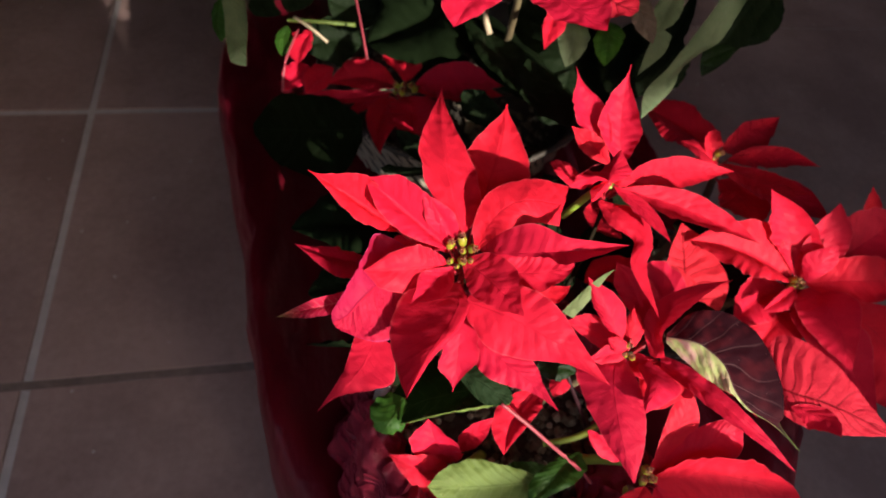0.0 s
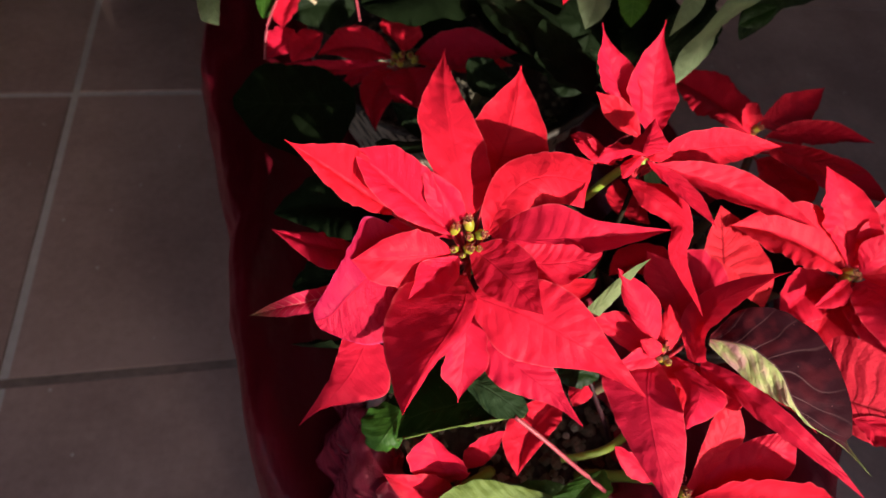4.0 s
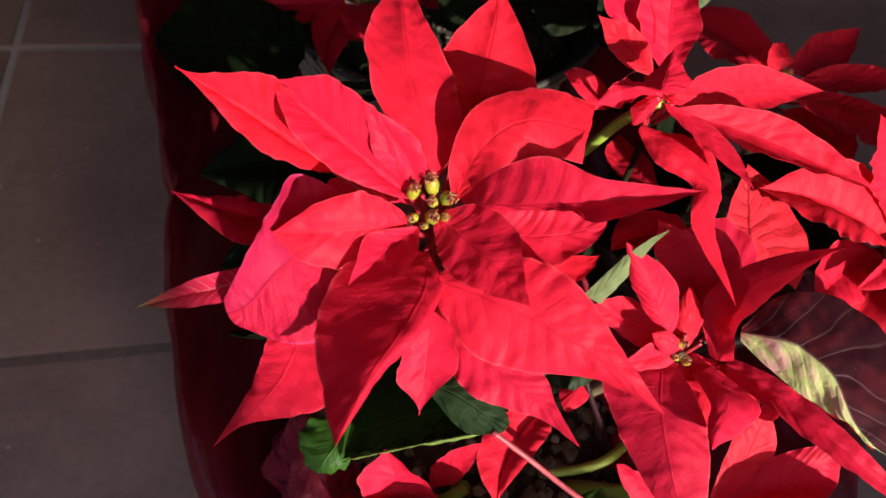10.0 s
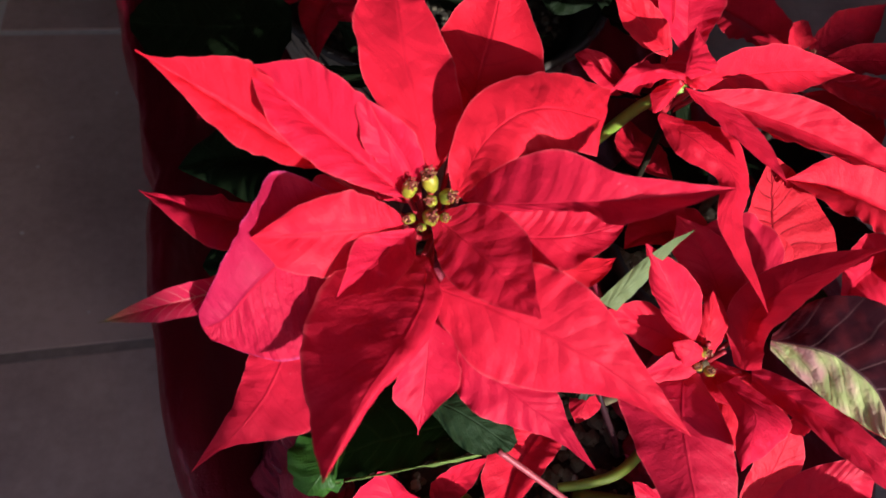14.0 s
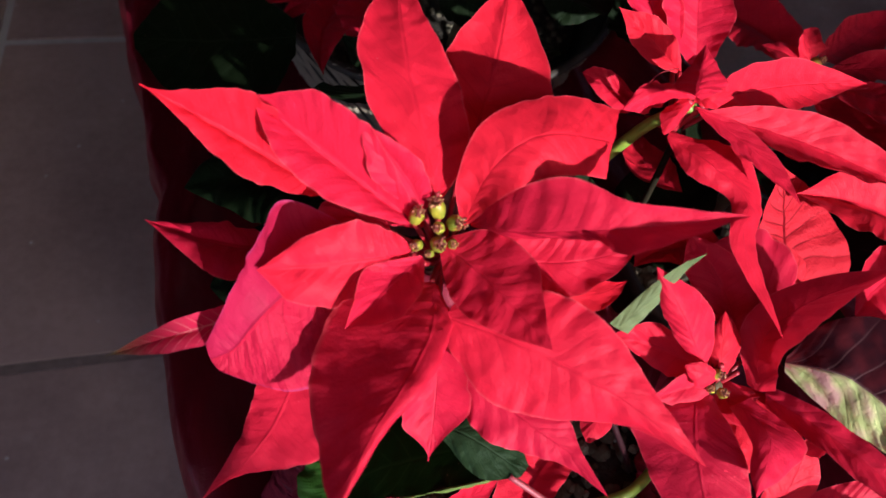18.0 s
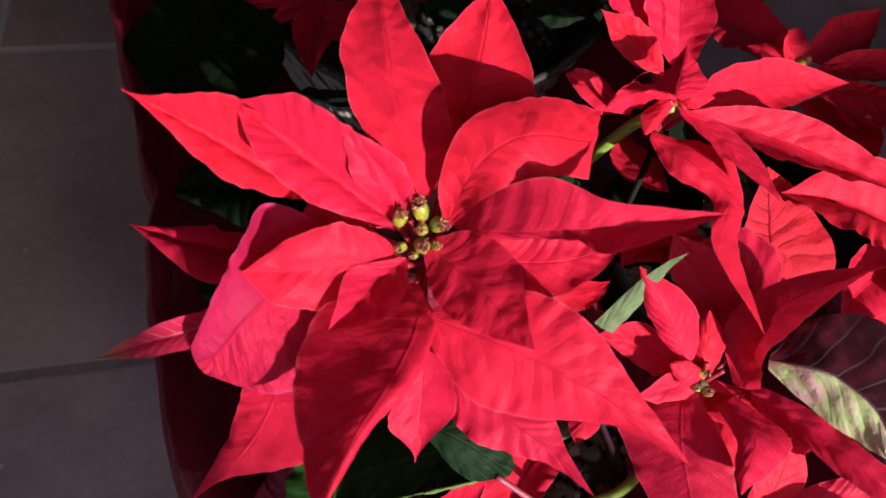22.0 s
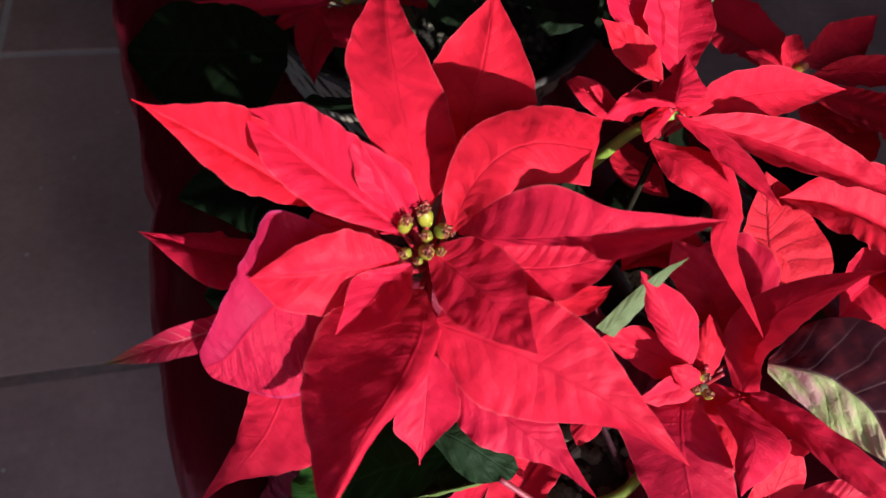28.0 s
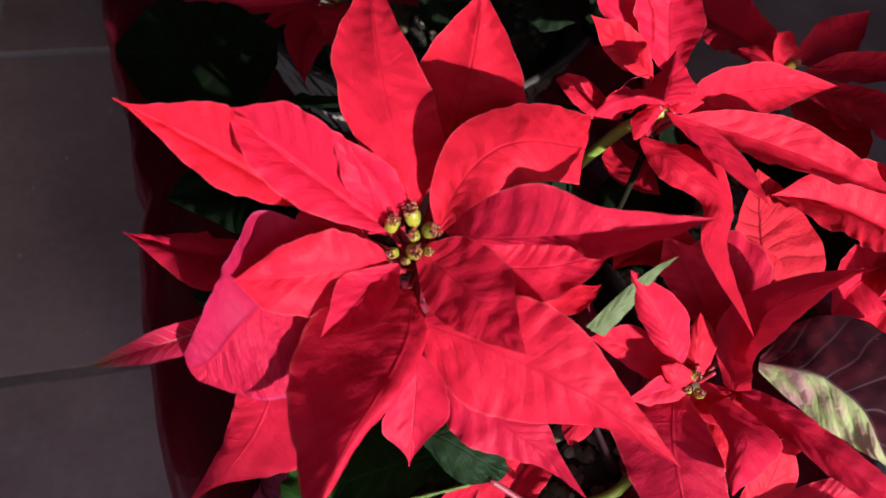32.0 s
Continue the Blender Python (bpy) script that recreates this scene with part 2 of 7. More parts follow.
# darker than foliage is; deep shade between the plants put into the colour
LEAF_DARK_SHADE = leaf_material("leaf_dark_green_shade", (0.008, 0.015, 0.005), (0.030, 0.045, 0.022), 0.3, 0.08, 0.65, 0.3, 9.0, shine=0.08)
# darkened leaf copy for one leaf that lies shaded below a bract
LEAF_DULL_SHADE = leaf_material("leaf_dull_green_shade", (0.016, 0.034, 0.012), (0.04, 0.065, 0.03), 0.3, 0.12, 0.6, 0.4, 9.0, shine=0.12)
LEAF_PALE = leaf_material("leaf_grey_green", (0.13, 0.17, 0.085), (0.2, 0.23, 0.14), 0.25, 0.2, 0.6, 0.25)
LEAF_PALE_GREEN = leaf_material("leaf_pale_green", (0.15, 0.22, 0.05), (0.22, 0.29, 0.10), 0.45, 0.25, 0.6, 0.5)
LEAF_SLENDER = leaf_material("leaf_slender_green", (0.145, 0.185, 0.075), (0.22, 0.25, 0.12), 0.3, 0.22, 0.6, 0.3)
LEAF_PURPLE = leaf_material("leaf_purple", (0.026, 0.005, 0.008), (0.22, 0.12, 0.12), 0.5, 0.12, 0.65, 0.25, 9.5, None, (0.10, 0.14, 0.03), shine=0.05, tip=0.96, blush=(0.085, 0.010, 0.014), fine=20.0)
LEAF_UNDER = leaf_material("leaf_underside", (0.42, 0.47, 0.17), (0.12, 0.14, 0.04), 0.28, 0.2, 0.6, 0.5, 9.5, cell=230.0, blush=(0.62, 0.33, 0.29), fine=14.0, cells_in=0.08)
LEAF_DRY = leaf_material("leaf_dry", (0.14, 0.10, 0.07), (0.2, 0.16, 0.14), 0.4, 0.15, 0.7, 0.7)
STEM_GREEN = plain_material("stem_green", (0.17, 0.28, 0.03), (0.34, 0.43, 0.06), 90.0, 0.5)
STEM_PINK = plain_material("petiole_pink", (0.26, 0.025, 0.045), (0.42, 0.07, 0.08), 90.0, 0.5)
STEM_BROWN = plain_material("stem_brown", (0.09, 0.06, 0.03), (0.16, 0.13, 0.06), 70.0, 0.7)
PETIOLE_RED = plain_material("petiole_red", (0.30, 0.008, 0.02), (0.45, 0.02, 0.035), 120.0, 0.5)
# green stem dimmed: the weaker light at the back is in this colour
STEM_GREEN_DIMMED = plain_material("stem_green_dimmed", (0.06, 0.10, 0.015), (0.13, 0.18, 0.03), 90.0, 0.5)
STEM_MAROON = plain_material("stalk_maroon", (0.014, 0.004, 0.006), (0.035, 0.009, 0.012), 90.0, 0.5, shine=0.2)
# near-black stem copy; the shade on one stem is in the colour
STEM_SHADED = plain_material("stem_shaded", (0.010, 0.008, 0.005), (0.025, 0.02, 0.01), 70.0, 0.9, shine=0.08)
STRAW = plain_material("straw", (0.36, 0.26, 0.15), (0.55, 0.43, 0.28), 90.0, 0.6)
CUP = plain_material("cyathium_yellow_green", (0.15, 0.20, 0.02), (0.46, 0.36, 0.03), 160.0, 0.4, 0.2, 0.0005)
CUP_RED = plain_material("cyathium_red_blush", (0.24, 0.05, 0.02), (0.40, 0.20, 0.03), 400.0, 0.45, 0.2, 0.0005)
STAMEN = plain_material("stamen_dark_red", (0.10, 0.01, 0.012), (0.30, 0.05, 0.03), 500.0, 0.6)
POLLEN = plain_material("stamen_tip", (0.3, 0.08, 0.05), (0.55, 0.3, 0.12), 500.0, 0.7)
TILE_LOW, TILE_HIGH = (0.24, 0.150, 0.130), (0.39, 0.256, 0.224)
TILE = tile_material()
GROUT = plain_material("grout_grey", (0.38, 0.335, 0.32), (0.52, 0.46, 0.44), 60.0, 0.9, 0.5, 0.002)
GROUT_DARK = plain_material("grout_dirty", (0.12, 0.082, 0.068), (0.25, 0.175, 0.15), 60.0, 0.9, 0.6, 0.002)
ORGANZA = organza_material("red_organza", 0.7, 0.04, 0.28, 0.8, 0.25, (0.045, 0.0012, 0.004), (0.15, 0.005, 0.014))
# brighter copy of the gauze: light and sheen on the ruffle put into colour
ORGANZA_LIT_CREASED = organza_material("red_organza_lit_creased", 1.0, 0.9, 0.32, 0.6, 0.8, (0.15, 0.008, 0.022), (0.36, 0.03, 0.06))
POT_WHITE = plain_material("pot_white_plastic", (0.55, 0.58, 0.62), (0.66, 0.68, 0.70), 30.0, 0.4, 0.1)
# unseen far pot; its near-black stands for shade between the bracts
POT_GAP_DARK = plain_material("pot_gap_dark", (0.02, 0.014, 0.012), (0.035, 0.025, 0.02), 30.0, 0.5, 0.1)
SOIL = plain_material("potting_soil", (0.02, 0.016, 0.011), (0.085, 0.066, 0.045), 160.0, 0.95, 1.0, 0.006)
CRUMB = plain_material("soil_crumb", (0.05, 0.042, 0.026), (0.20, 0.17, 0.11), 200.0, 0.9)
PERLITE = plain_material("perlite", (0.26, 0.25, 0.17), (0.5, 0.48, 0.38), 300.0, 0.9)
WICKER = plain_material("wicker_pale", (0.28, 0.22, 0.15), (0.48, 0.40, 0.30), 120.0, 0.55)
WICKER_DARK = plain_material("wicker_dark", (0.025, 0.018, 0.013), (0.06, 0.045, 0.032), 120.0, 0.6)
TIMBER = plain_material("shade_porch_timber", (0.03, 0.022, 0.016), (0.06, 0.045, 0.034), 12.0, 0.7, 0.4, 0.003)
PLASTER = plain_material("shade_wall_plaster", (0.24, 0.21, 0.185), (0.33, 0.29, 0.26), 8.0, 0.9, 0.4, 0.004)


# ---- building blocks ----
def mesh_of(name, verts, faces, mats, smooth=True):
    me = bpy.data.meshes.new(name)
    me.from_pydata([tuple(v) for v in verts], [], faces)
    for m in mats if isinstance(mats, (list, tuple)) else [mats]:
        me.materials.append(m)
    if smooth:
        me.polygons.foreach_set("use_smooth", [True] * len(me.polygons))
    me.update()
    return me


def part(name, me, parent, label=""):
    ob = new(name, me)
    ob.parent = parent
    return tagged(ob, label) if label else ob


def box_data(name, lo, hi, mat, bevel=0.0):
    bm = bmesh.new()
    bmesh.ops.create_cube(bm, size=1.0)
    for v in bm.verts:
        v.co = [l + (c + 0.5) * (h - l) for c, l, h in zip(v.co, lo, hi)]
    if bevel:
        bmesh.ops.bevel(bm, geom=bm.edges[:], offset=bevel, segments=2, affect="EDGES", profile=0.6)
    me = bpy.data.meshes.new(name)
    bm.to_mesh(me)
    bm.free()
    me.materials.append(mat)
    return me


def leaf_mesh(name, P, mats, parent, label, seed, ripple, wavy=1.0):
    """Turns a grid of places (along, across) into a leaf: sunk side veins with puffed fields between, a wavy rim, small lumps."""
    rng = random.Random(seed)
    nu, k = P.shape[0] - 1, P.shape[1]
    nv = k // 2
    first = mats[0] if isinstance(mats, (list, tuple)) else mats
    size = np.linalg.norm(P[-1, k // 2] - P[0, k // 2])
    share = min(1.0, max(0.4, size / 0.07))
    rows = first["rows"] * share
    s = np.linspace(0, 1, nu + 1)[:, None] * np.ones((1, k))
    q = np.linspace(-1, 1, k)[None, :] * np.ones((nu + 1, 1))
    side = np.abs(q)
    n = np.cross(np.gradient(P, axis=1), np.gradient(P, axis=0))
    n /= np.linalg.norm(n, axis=2, keepdims=True) + 1e-12
    if n[nu // 2, nv, 2] < 0:
        n = -n
    half = np.linalg.norm(P[:, 0] - P[:, -1], axis=1)[:, None] / 2
    w = np.clip(half / (half.max() + 1e-9), 0, 1)
    flat = P.reshape(-1, 3)
    slow = np.array([noise.noise((a * 45 + seed, b * 45, c * 45)) for a, b, c in flat]).reshape(nu + 1, k)
    lump = np.array([0.0010 * noise.noise((a * 85 + seed, b * 85, c * 85)) + 0.0006 * noise.noise((a * 190, b * 190 + seed, c * 190)) for a, b, c in flat]).reshape(nu + 1, k)
    patchy = np.clip(0.6 + 1.3 * np.roll(slow, 7, axis=0), 0.12, 1.6)
    sway = s + (0.55 * slow + 0.5 * side * side) / rows
    chev = rows * sway - 2.0 * side
    gap = np.abs(chev - np.round(chev)) * 2
    puff = 1 - (1 - gap) ** 2
    env = np.sin(np.pi * np.clip(side, 0, 1)) ** 0.7
    ph = (rng.uniform(0, 6.28), rng.uniform(0, 6.28))
    wave = rng.uniform(3.0, 5.0)
    phase = np.where(q < 0, ph[0], ph[1])
    rim = wavy * half * side ** 3 * (0.035 * np.sin(wave * 6.28 * s + phase) + 0.030 * np.sin(6.28 * chev + phase) * np.sin(9 * s + phase))
    rise = 0.0021 * ripple * size * (puff - 0.5) * env * w * patchy
    groove = -0.0012 * size * np.exp(-(side / 0.07) ** 2) * w
    Q = P + n * (rise + groove + rim + lump * np.minimum(1, 3 * w))[..., None]
    faces = [(i * k + j, i * k + j + 1, (i + 1) * k + j + 1, (i + 1) * k + j) for i in range(nu) for j in range(2 * nv)]
    me = mesh_of(name, Q.reshape(-1, 3).tolist(), faces, mats)
    layer = me.uv_layers.new(name="UVMap")
    idx = np.zeros(len(me.loops), dtype=np.int32)
    me.loops.foreach_get("vertex_index", idx)
    uv = np.stack([sway.ravel() * share, ((q + 1) / 2).ravel()], axis=1).astype(np.float32)
    layer.data.foreach_set("uv", uv[idx].ravel())
    if isinstance(mats, (list, tuple)) and len(mats) > 1:
        me.polygons.foreach_set("material_index", [1 if (n % (2 * nv)) >= nv else 0 for n in range(len(faces))])
    return part(name, me, parent, label)


def blade(name, B, M, T, L, R, sharp, mats, parent, label="", seed=0, ripple=1.0, fold=0.04, nu=0, nv=9):
    """A leaf or bract: the midrib runs B, M, T; L and R are its edges at the widest place."""
    rng = random.Random(seed)
    B, M, T, L, R = (np.array(p, float) for p in (B, M, T, L, R))
    m = np.linalg.norm(M - B) / (np.linalg.norm(M - B) + np.linalg.norm(T - M))
    ctrl = (M - (1 - m) ** 2 * B - m * m * T) / (2 * m * (1 - m))
    across = {-1: Vector(L - M), 1: Vector(R - M)}
    tang = lambda s: 2 * (1 - s) * (ctrl - B) + 2 * s * (T - ctrl)
    t0 = Vector(tang(m)).normalized()
    nu = nu or (100 if np.linalg.norm(T - B) > 0.045 else 64)
    ph1, ph2 = rng.uniform(0, 6.28), rng.uniform(0, 6.28)
    P = np.zeros((nu + 1, 2 * nv + 1, 3))
    q = np.abs(np.arange(-nv, nv + 1)) / nv
    for i in range(nu + 1):
        s = i / nu
        c = (1 - s) ** 2 * B + 2 * s * (1 - s) * ctrl + s * s * T
        turn = t0.rotation_difference(Vector(tang(s)).normalized())
        w = math.sin(math.pi / 2 * min(1, s / m)) ** 0.8 if s < m else max(0.0, math.cos(math.pi / 2 * min(1.0, (s - m) / (1 - m)))) ** sharp
        w = max(w, 0.02)
        l, r = np.array(turn @ across[-1]), np.array(turn @ across[1])
        flat = np.cross(r, np.array(turn @ t0))
        flat /= np.linalg.norm(flat) + 1e-9
        up = 1 if flat[2] > 0 else -1
        for j in range(2 * nv + 1):
            d = l if j < nv else r
            half = np.linalg.norm(d)
            ragged = 1 + 0.035 * math.sin(17 * s + ph1) * q[j] + 0.02 * math.sin(41 * s + ph2) * q[j]
            P[i, j] = c + d * q[j] * w * ragged + flat * half * w * (fold * q[j] * up - 0.10 * math.sin(math.pi * q[j]))
    return leaf_mesh(name, P, mats, parent, label, seed, ripple)


def along(points, count):
    """count places along a smooth line through points."""
    p = [np.array(a, float) for a in points]
    p = [2 * p[0] - p[1], *p, 2 * p[-1] - p[-2]]
    out = []
    for f in np.linspace(0, len(points) - 1 - 1e-6, count):
        i, t = int(f), f - int(f)
        a, b, c, d = p[i:i + 4]
        out.append(0.5 * (2 * b + (c - a) * t + (2 * a - 5 * b + 4 * c - d) * t * t + (3 * b - a - 3 * c + d) * t ** 3))
    return np.array(out)


def sheet(name, spine, left, right, mats, parent, label="", seed=0, ripple=1.0, bend=1.6, wavy=0.6, nu=100, nv=10):
    """A leaf or bract with a shape of its own: its midrib and both edges from base to tip. bend: 1 is a sharp fold, 2 a round one."""
    S, L, R = (along(p, nu + 1)[:, None, :] for p in (spine, left, right))
    q = np.linspace(-1, 1, 2 * nv + 1)[None, :, None]
    P = S + (R - L) / 2 * q + ((L + R) / 2 - S) * np.abs(q) ** bend
    return leaf_mesh(name, P, mats, parent, label, seed, ripple, wavy)


def tube_data(name, pts, radii, mat, seg=8, rough=0.0, seed=0):
    """A tapering round stalk along a smooth line through pts."""
    rng = random.Random(seed)
    P = [Vector(p) for p in pts]
    line = []
    for i in range(len(P) - 1):
        a, b, c, d = P[max(i - 1, 0)], P[i], P[i + 1], P[min(i + 2, len(P) - 1)]
        for n in range(6):
            t = n / 6
            line.append(0.5 * ((2 * b) + (c - a) * t + (2 * a - 5 * b + 4 * c - d) * t * t + (3 * b - a - 3 * c + d) * t ** 3))
    line.append(P[-1])
    verts, faces = [], []
    for i, p in enumerate(line):
        t = (line[min(i + 1, len(line) - 1)] - line[max(i - 1, 0)]).normalized()
        x = t.orthogonal().normalized()
        y = t.cross(x)
        f = i / (len(line) - 1)
        r = radii[0] * (1 - f) + radii[1] * f
        for j in range(seg):
            a = 6.2832 * j / seg
            verts.append(p + (x * math.cos(a) + y * math.sin(a)) * r * (1 + rough * rng.uniform(-1, 1)))
    for i in range(len(line) - 1):
        for j in range(seg):
            faces.append((i * seg + j, i * seg + (j + 1) % seg, (i + 1) * seg + (j + 1) % seg, (i + 1) * seg + j))
    faces += [tuple(range(seg))[::-1], tuple(len(verts) - seg + j for j in range(seg))]
    return mesh_of(name, verts, faces, mat)


def cyathium(p, up, r, parent, seed):
    """One small true flower: a green cup with a lip, and a tuft of dark red stamens in it."""
    rng = random.Random(seed)
    up = (Vector(up).normalized() + Vector((rng.uniform(-.65, .65), rng.uniform(-.55, .55), 0))).normalized()
    r = r * rng.uniform(0.85, 1.05)
    turn = up.to_track_quat("Z", "Y")
    prof = [(0.22, -1.8), (0.62, -1.35), (0.92, -0.7), (0.96, -0.1), (0.80, 0.5), (0.66, 0.8), (0.52, 0.92), (0.38, 0.75), (0.1, 0.4)]
    seg, verts, faces = 14, [], []
    for pr, z in prof:
        for j in range(seg):
            a = 6.2832 * j / seg
            k = pr * (1 + 0.07 * math.cos(5 * a) + 0.05 * math.sin(2 * a + seed)) * r
            verts.append(Vector(p) + turn @ Vector((k * math.cos(a), k * math.sin(a), z * r)))
    for i in range(len(prof) - 1):
        for j in range(seg):
            faces.append((i * seg + j, i * seg + (j + 1) % seg, (i + 1) * seg + (j + 1) % seg, (i + 1) * seg + j))
    me = mesh_of("cyathium", verts, faces, [CUP, CUP_RED])
    me.polygons.foreach_set("material_index", [1 if n // seg >= len(prof) - 5 and (n % seg) in range(seed % 9, seed % 9 + 6) or n // seg >= len(prof) - 3 else 0 for n in range(len(faces))])
    part("cyathium", me, parent, "yellow-green true flower cup")
    bm = bmesh.new()
    for n in range(34):
        a, q = rng.uniform(0, 6.28), rng.uniform(0, 0.74)
        foot = Vector((q * r * math.cos(a), q * r * math.sin(a), 0.5 * r))
        head = foot * 1.15 + Vector((0, 0, rng.uniform(0.2, 1.0) * r))
        for c, k, m in ((foot.lerp(head, 0.5), 0.09, 0), (head, 0.15, rng.choice((0, 0, 1)))):
            made = bmesh.ops.create_icosphere(bm, subdivisions=1, radius=k * r)
            for v in made["verts"]:
                v.co = Vector(p) + turn @ (v.co * Vector((1, 1, 1)) + c)
                for f in v.link_faces:
                    f.material_index = m
    me = bpy.data.meshes.new("stamen_tuft")
    bm.to_mesh(me)
    bm.free()
    me.materials.append(STAMEN)
    me.materials.append(POLLEN)
    part("stamen_tuft", me, parent, "dark red stamens")


# ---- the terrace ----
floor = new("floor", box_data("floor", (-30, -30, -0.25), (30, 30, -0.0035), GROUT))
tagged(floor, "brown tiled terrace floor with grey joints", "floor", kind="structure")
# unseen wall with an opening, added between plants and sun to shape light
flat_sun = Vector((SUN.x, SUN.y, 0)).normalized()
aside = Vector((-flat_sun.y, flat_sun.x, 0))
spot = flat_sun * 1.6


def shade_wall_block(name, a0, a1, z0, z1, label):
    me = box_data(name, (a0, -0.1, z0), (a1, 0.1, z1), PLASTER, 0.01)
    ob = new(name, me)
    ob.matrix_world = Matrix.Translation(spot + flat_sun * 0.1) @ Matrix.Rotation(math.atan2(aside.y, aside.x), 4, "Z")
    return tagged(ob, label, "wall", kind="structure")


shade_wall_block("wall_sill_step", 0.247, GAP_B, -0.1, 1.20, "unseen wall added below the light opening")
shade_wall_block("wall_sill", -0.070, 0.245, -0.1, SILL, "unseen wall added below the light opening")
shade_wall_block("wall_sill_end", GAP_A, -0.072, -0.1, 1.235, "unseen wall added below the light opening")
shade_wall_block("wall_left_pier", -4.5, GAP_A - 0.002, -0.1, WALL_TOP, "unseen wall added beside the light opening")
shade_wall_block("wall_right_pier", GAP_B + 0.002, 4.5, -0.1, WALL_TOP, "unseen wall added beside the light opening")

shade_wall_block("wall_lintel_left", GAP_A, 0.05, 1.475, WALL_TOP, "unseen wall added over the light opening")
shade_wall_block("wall_lintel_right", 0.19, GAP_B, 1.414, WALL_TOP, "unseen wall added over the light opening")

# unseen porch, added to hold back sky light towards the rear
house = new("wall_house", box_data("wall_house", (-2.4, 2.0, -0.1), (2.4, 2.2, ROOF_Z + 0.15), TIMBER, 0.01))
tagged(house, "unseen dark timber wall added at the back to cut light", "wall", kind="structure")
roof = new("ceiling", box_data("ceiling", (-2.4, ROOF_EDGE, ROOF_Z), (1.45, 2.0, ROOF_Z + 0.15), TIMBER, 0.01))
tagged(roof, "unseen dark timber ceiling added to cut sky light", "ceiling", kind="structure")
for name, x in (("wall_porch_west", -2.5), ("wall_porch_east", 1.75)):
    side = new(name, box_data(name, (x, ROOF_EDGE, -0.1), (x + 0.2, 1.998, ROOF_Z - 0.002), TIMBER, 0.01))
    tagged(side, "unseen dark timber side wall added to cut light", "wall", kind="structure")

# ---- the draped stand ----
def drape_radius(a, z):
    """Half-width of the gauze in the direction a at the height z."""
    c, s = math.cos(a), math.sin(a)
    hx = float(np.interp(s, (-0.87, -0.756, -0.533, -0.4, -0.21, 0.08, 0.376, 0.53, 0.61), (0.279, 0.277, 0.276, 0.269, 0.282, 0.298, 0.317, 0.325, 0.332))) if c < 0 else float(np.interp(s, (-0.9, -0.7, -0.3, 0.0), (0.39, 0.36, 0.30, 0.27)))
    r = (abs(c / hx) ** 3 + abs(s / (0.52 if s < 0 else 0.36)) ** 3) ** (-1 / 3)
    fold = 0.004 * math.sin(9 * a + 1.1) + 0.003 * math.sin(17 * a + 0.4) + 0.002 * math.sin(31 * a + 2.0)
    sag = 1 + 0.06 * max(0.0, (0.36 - z) / 0.36)
    return r * sag + fold * (0.5 + 0.9 * (0.36 - z))


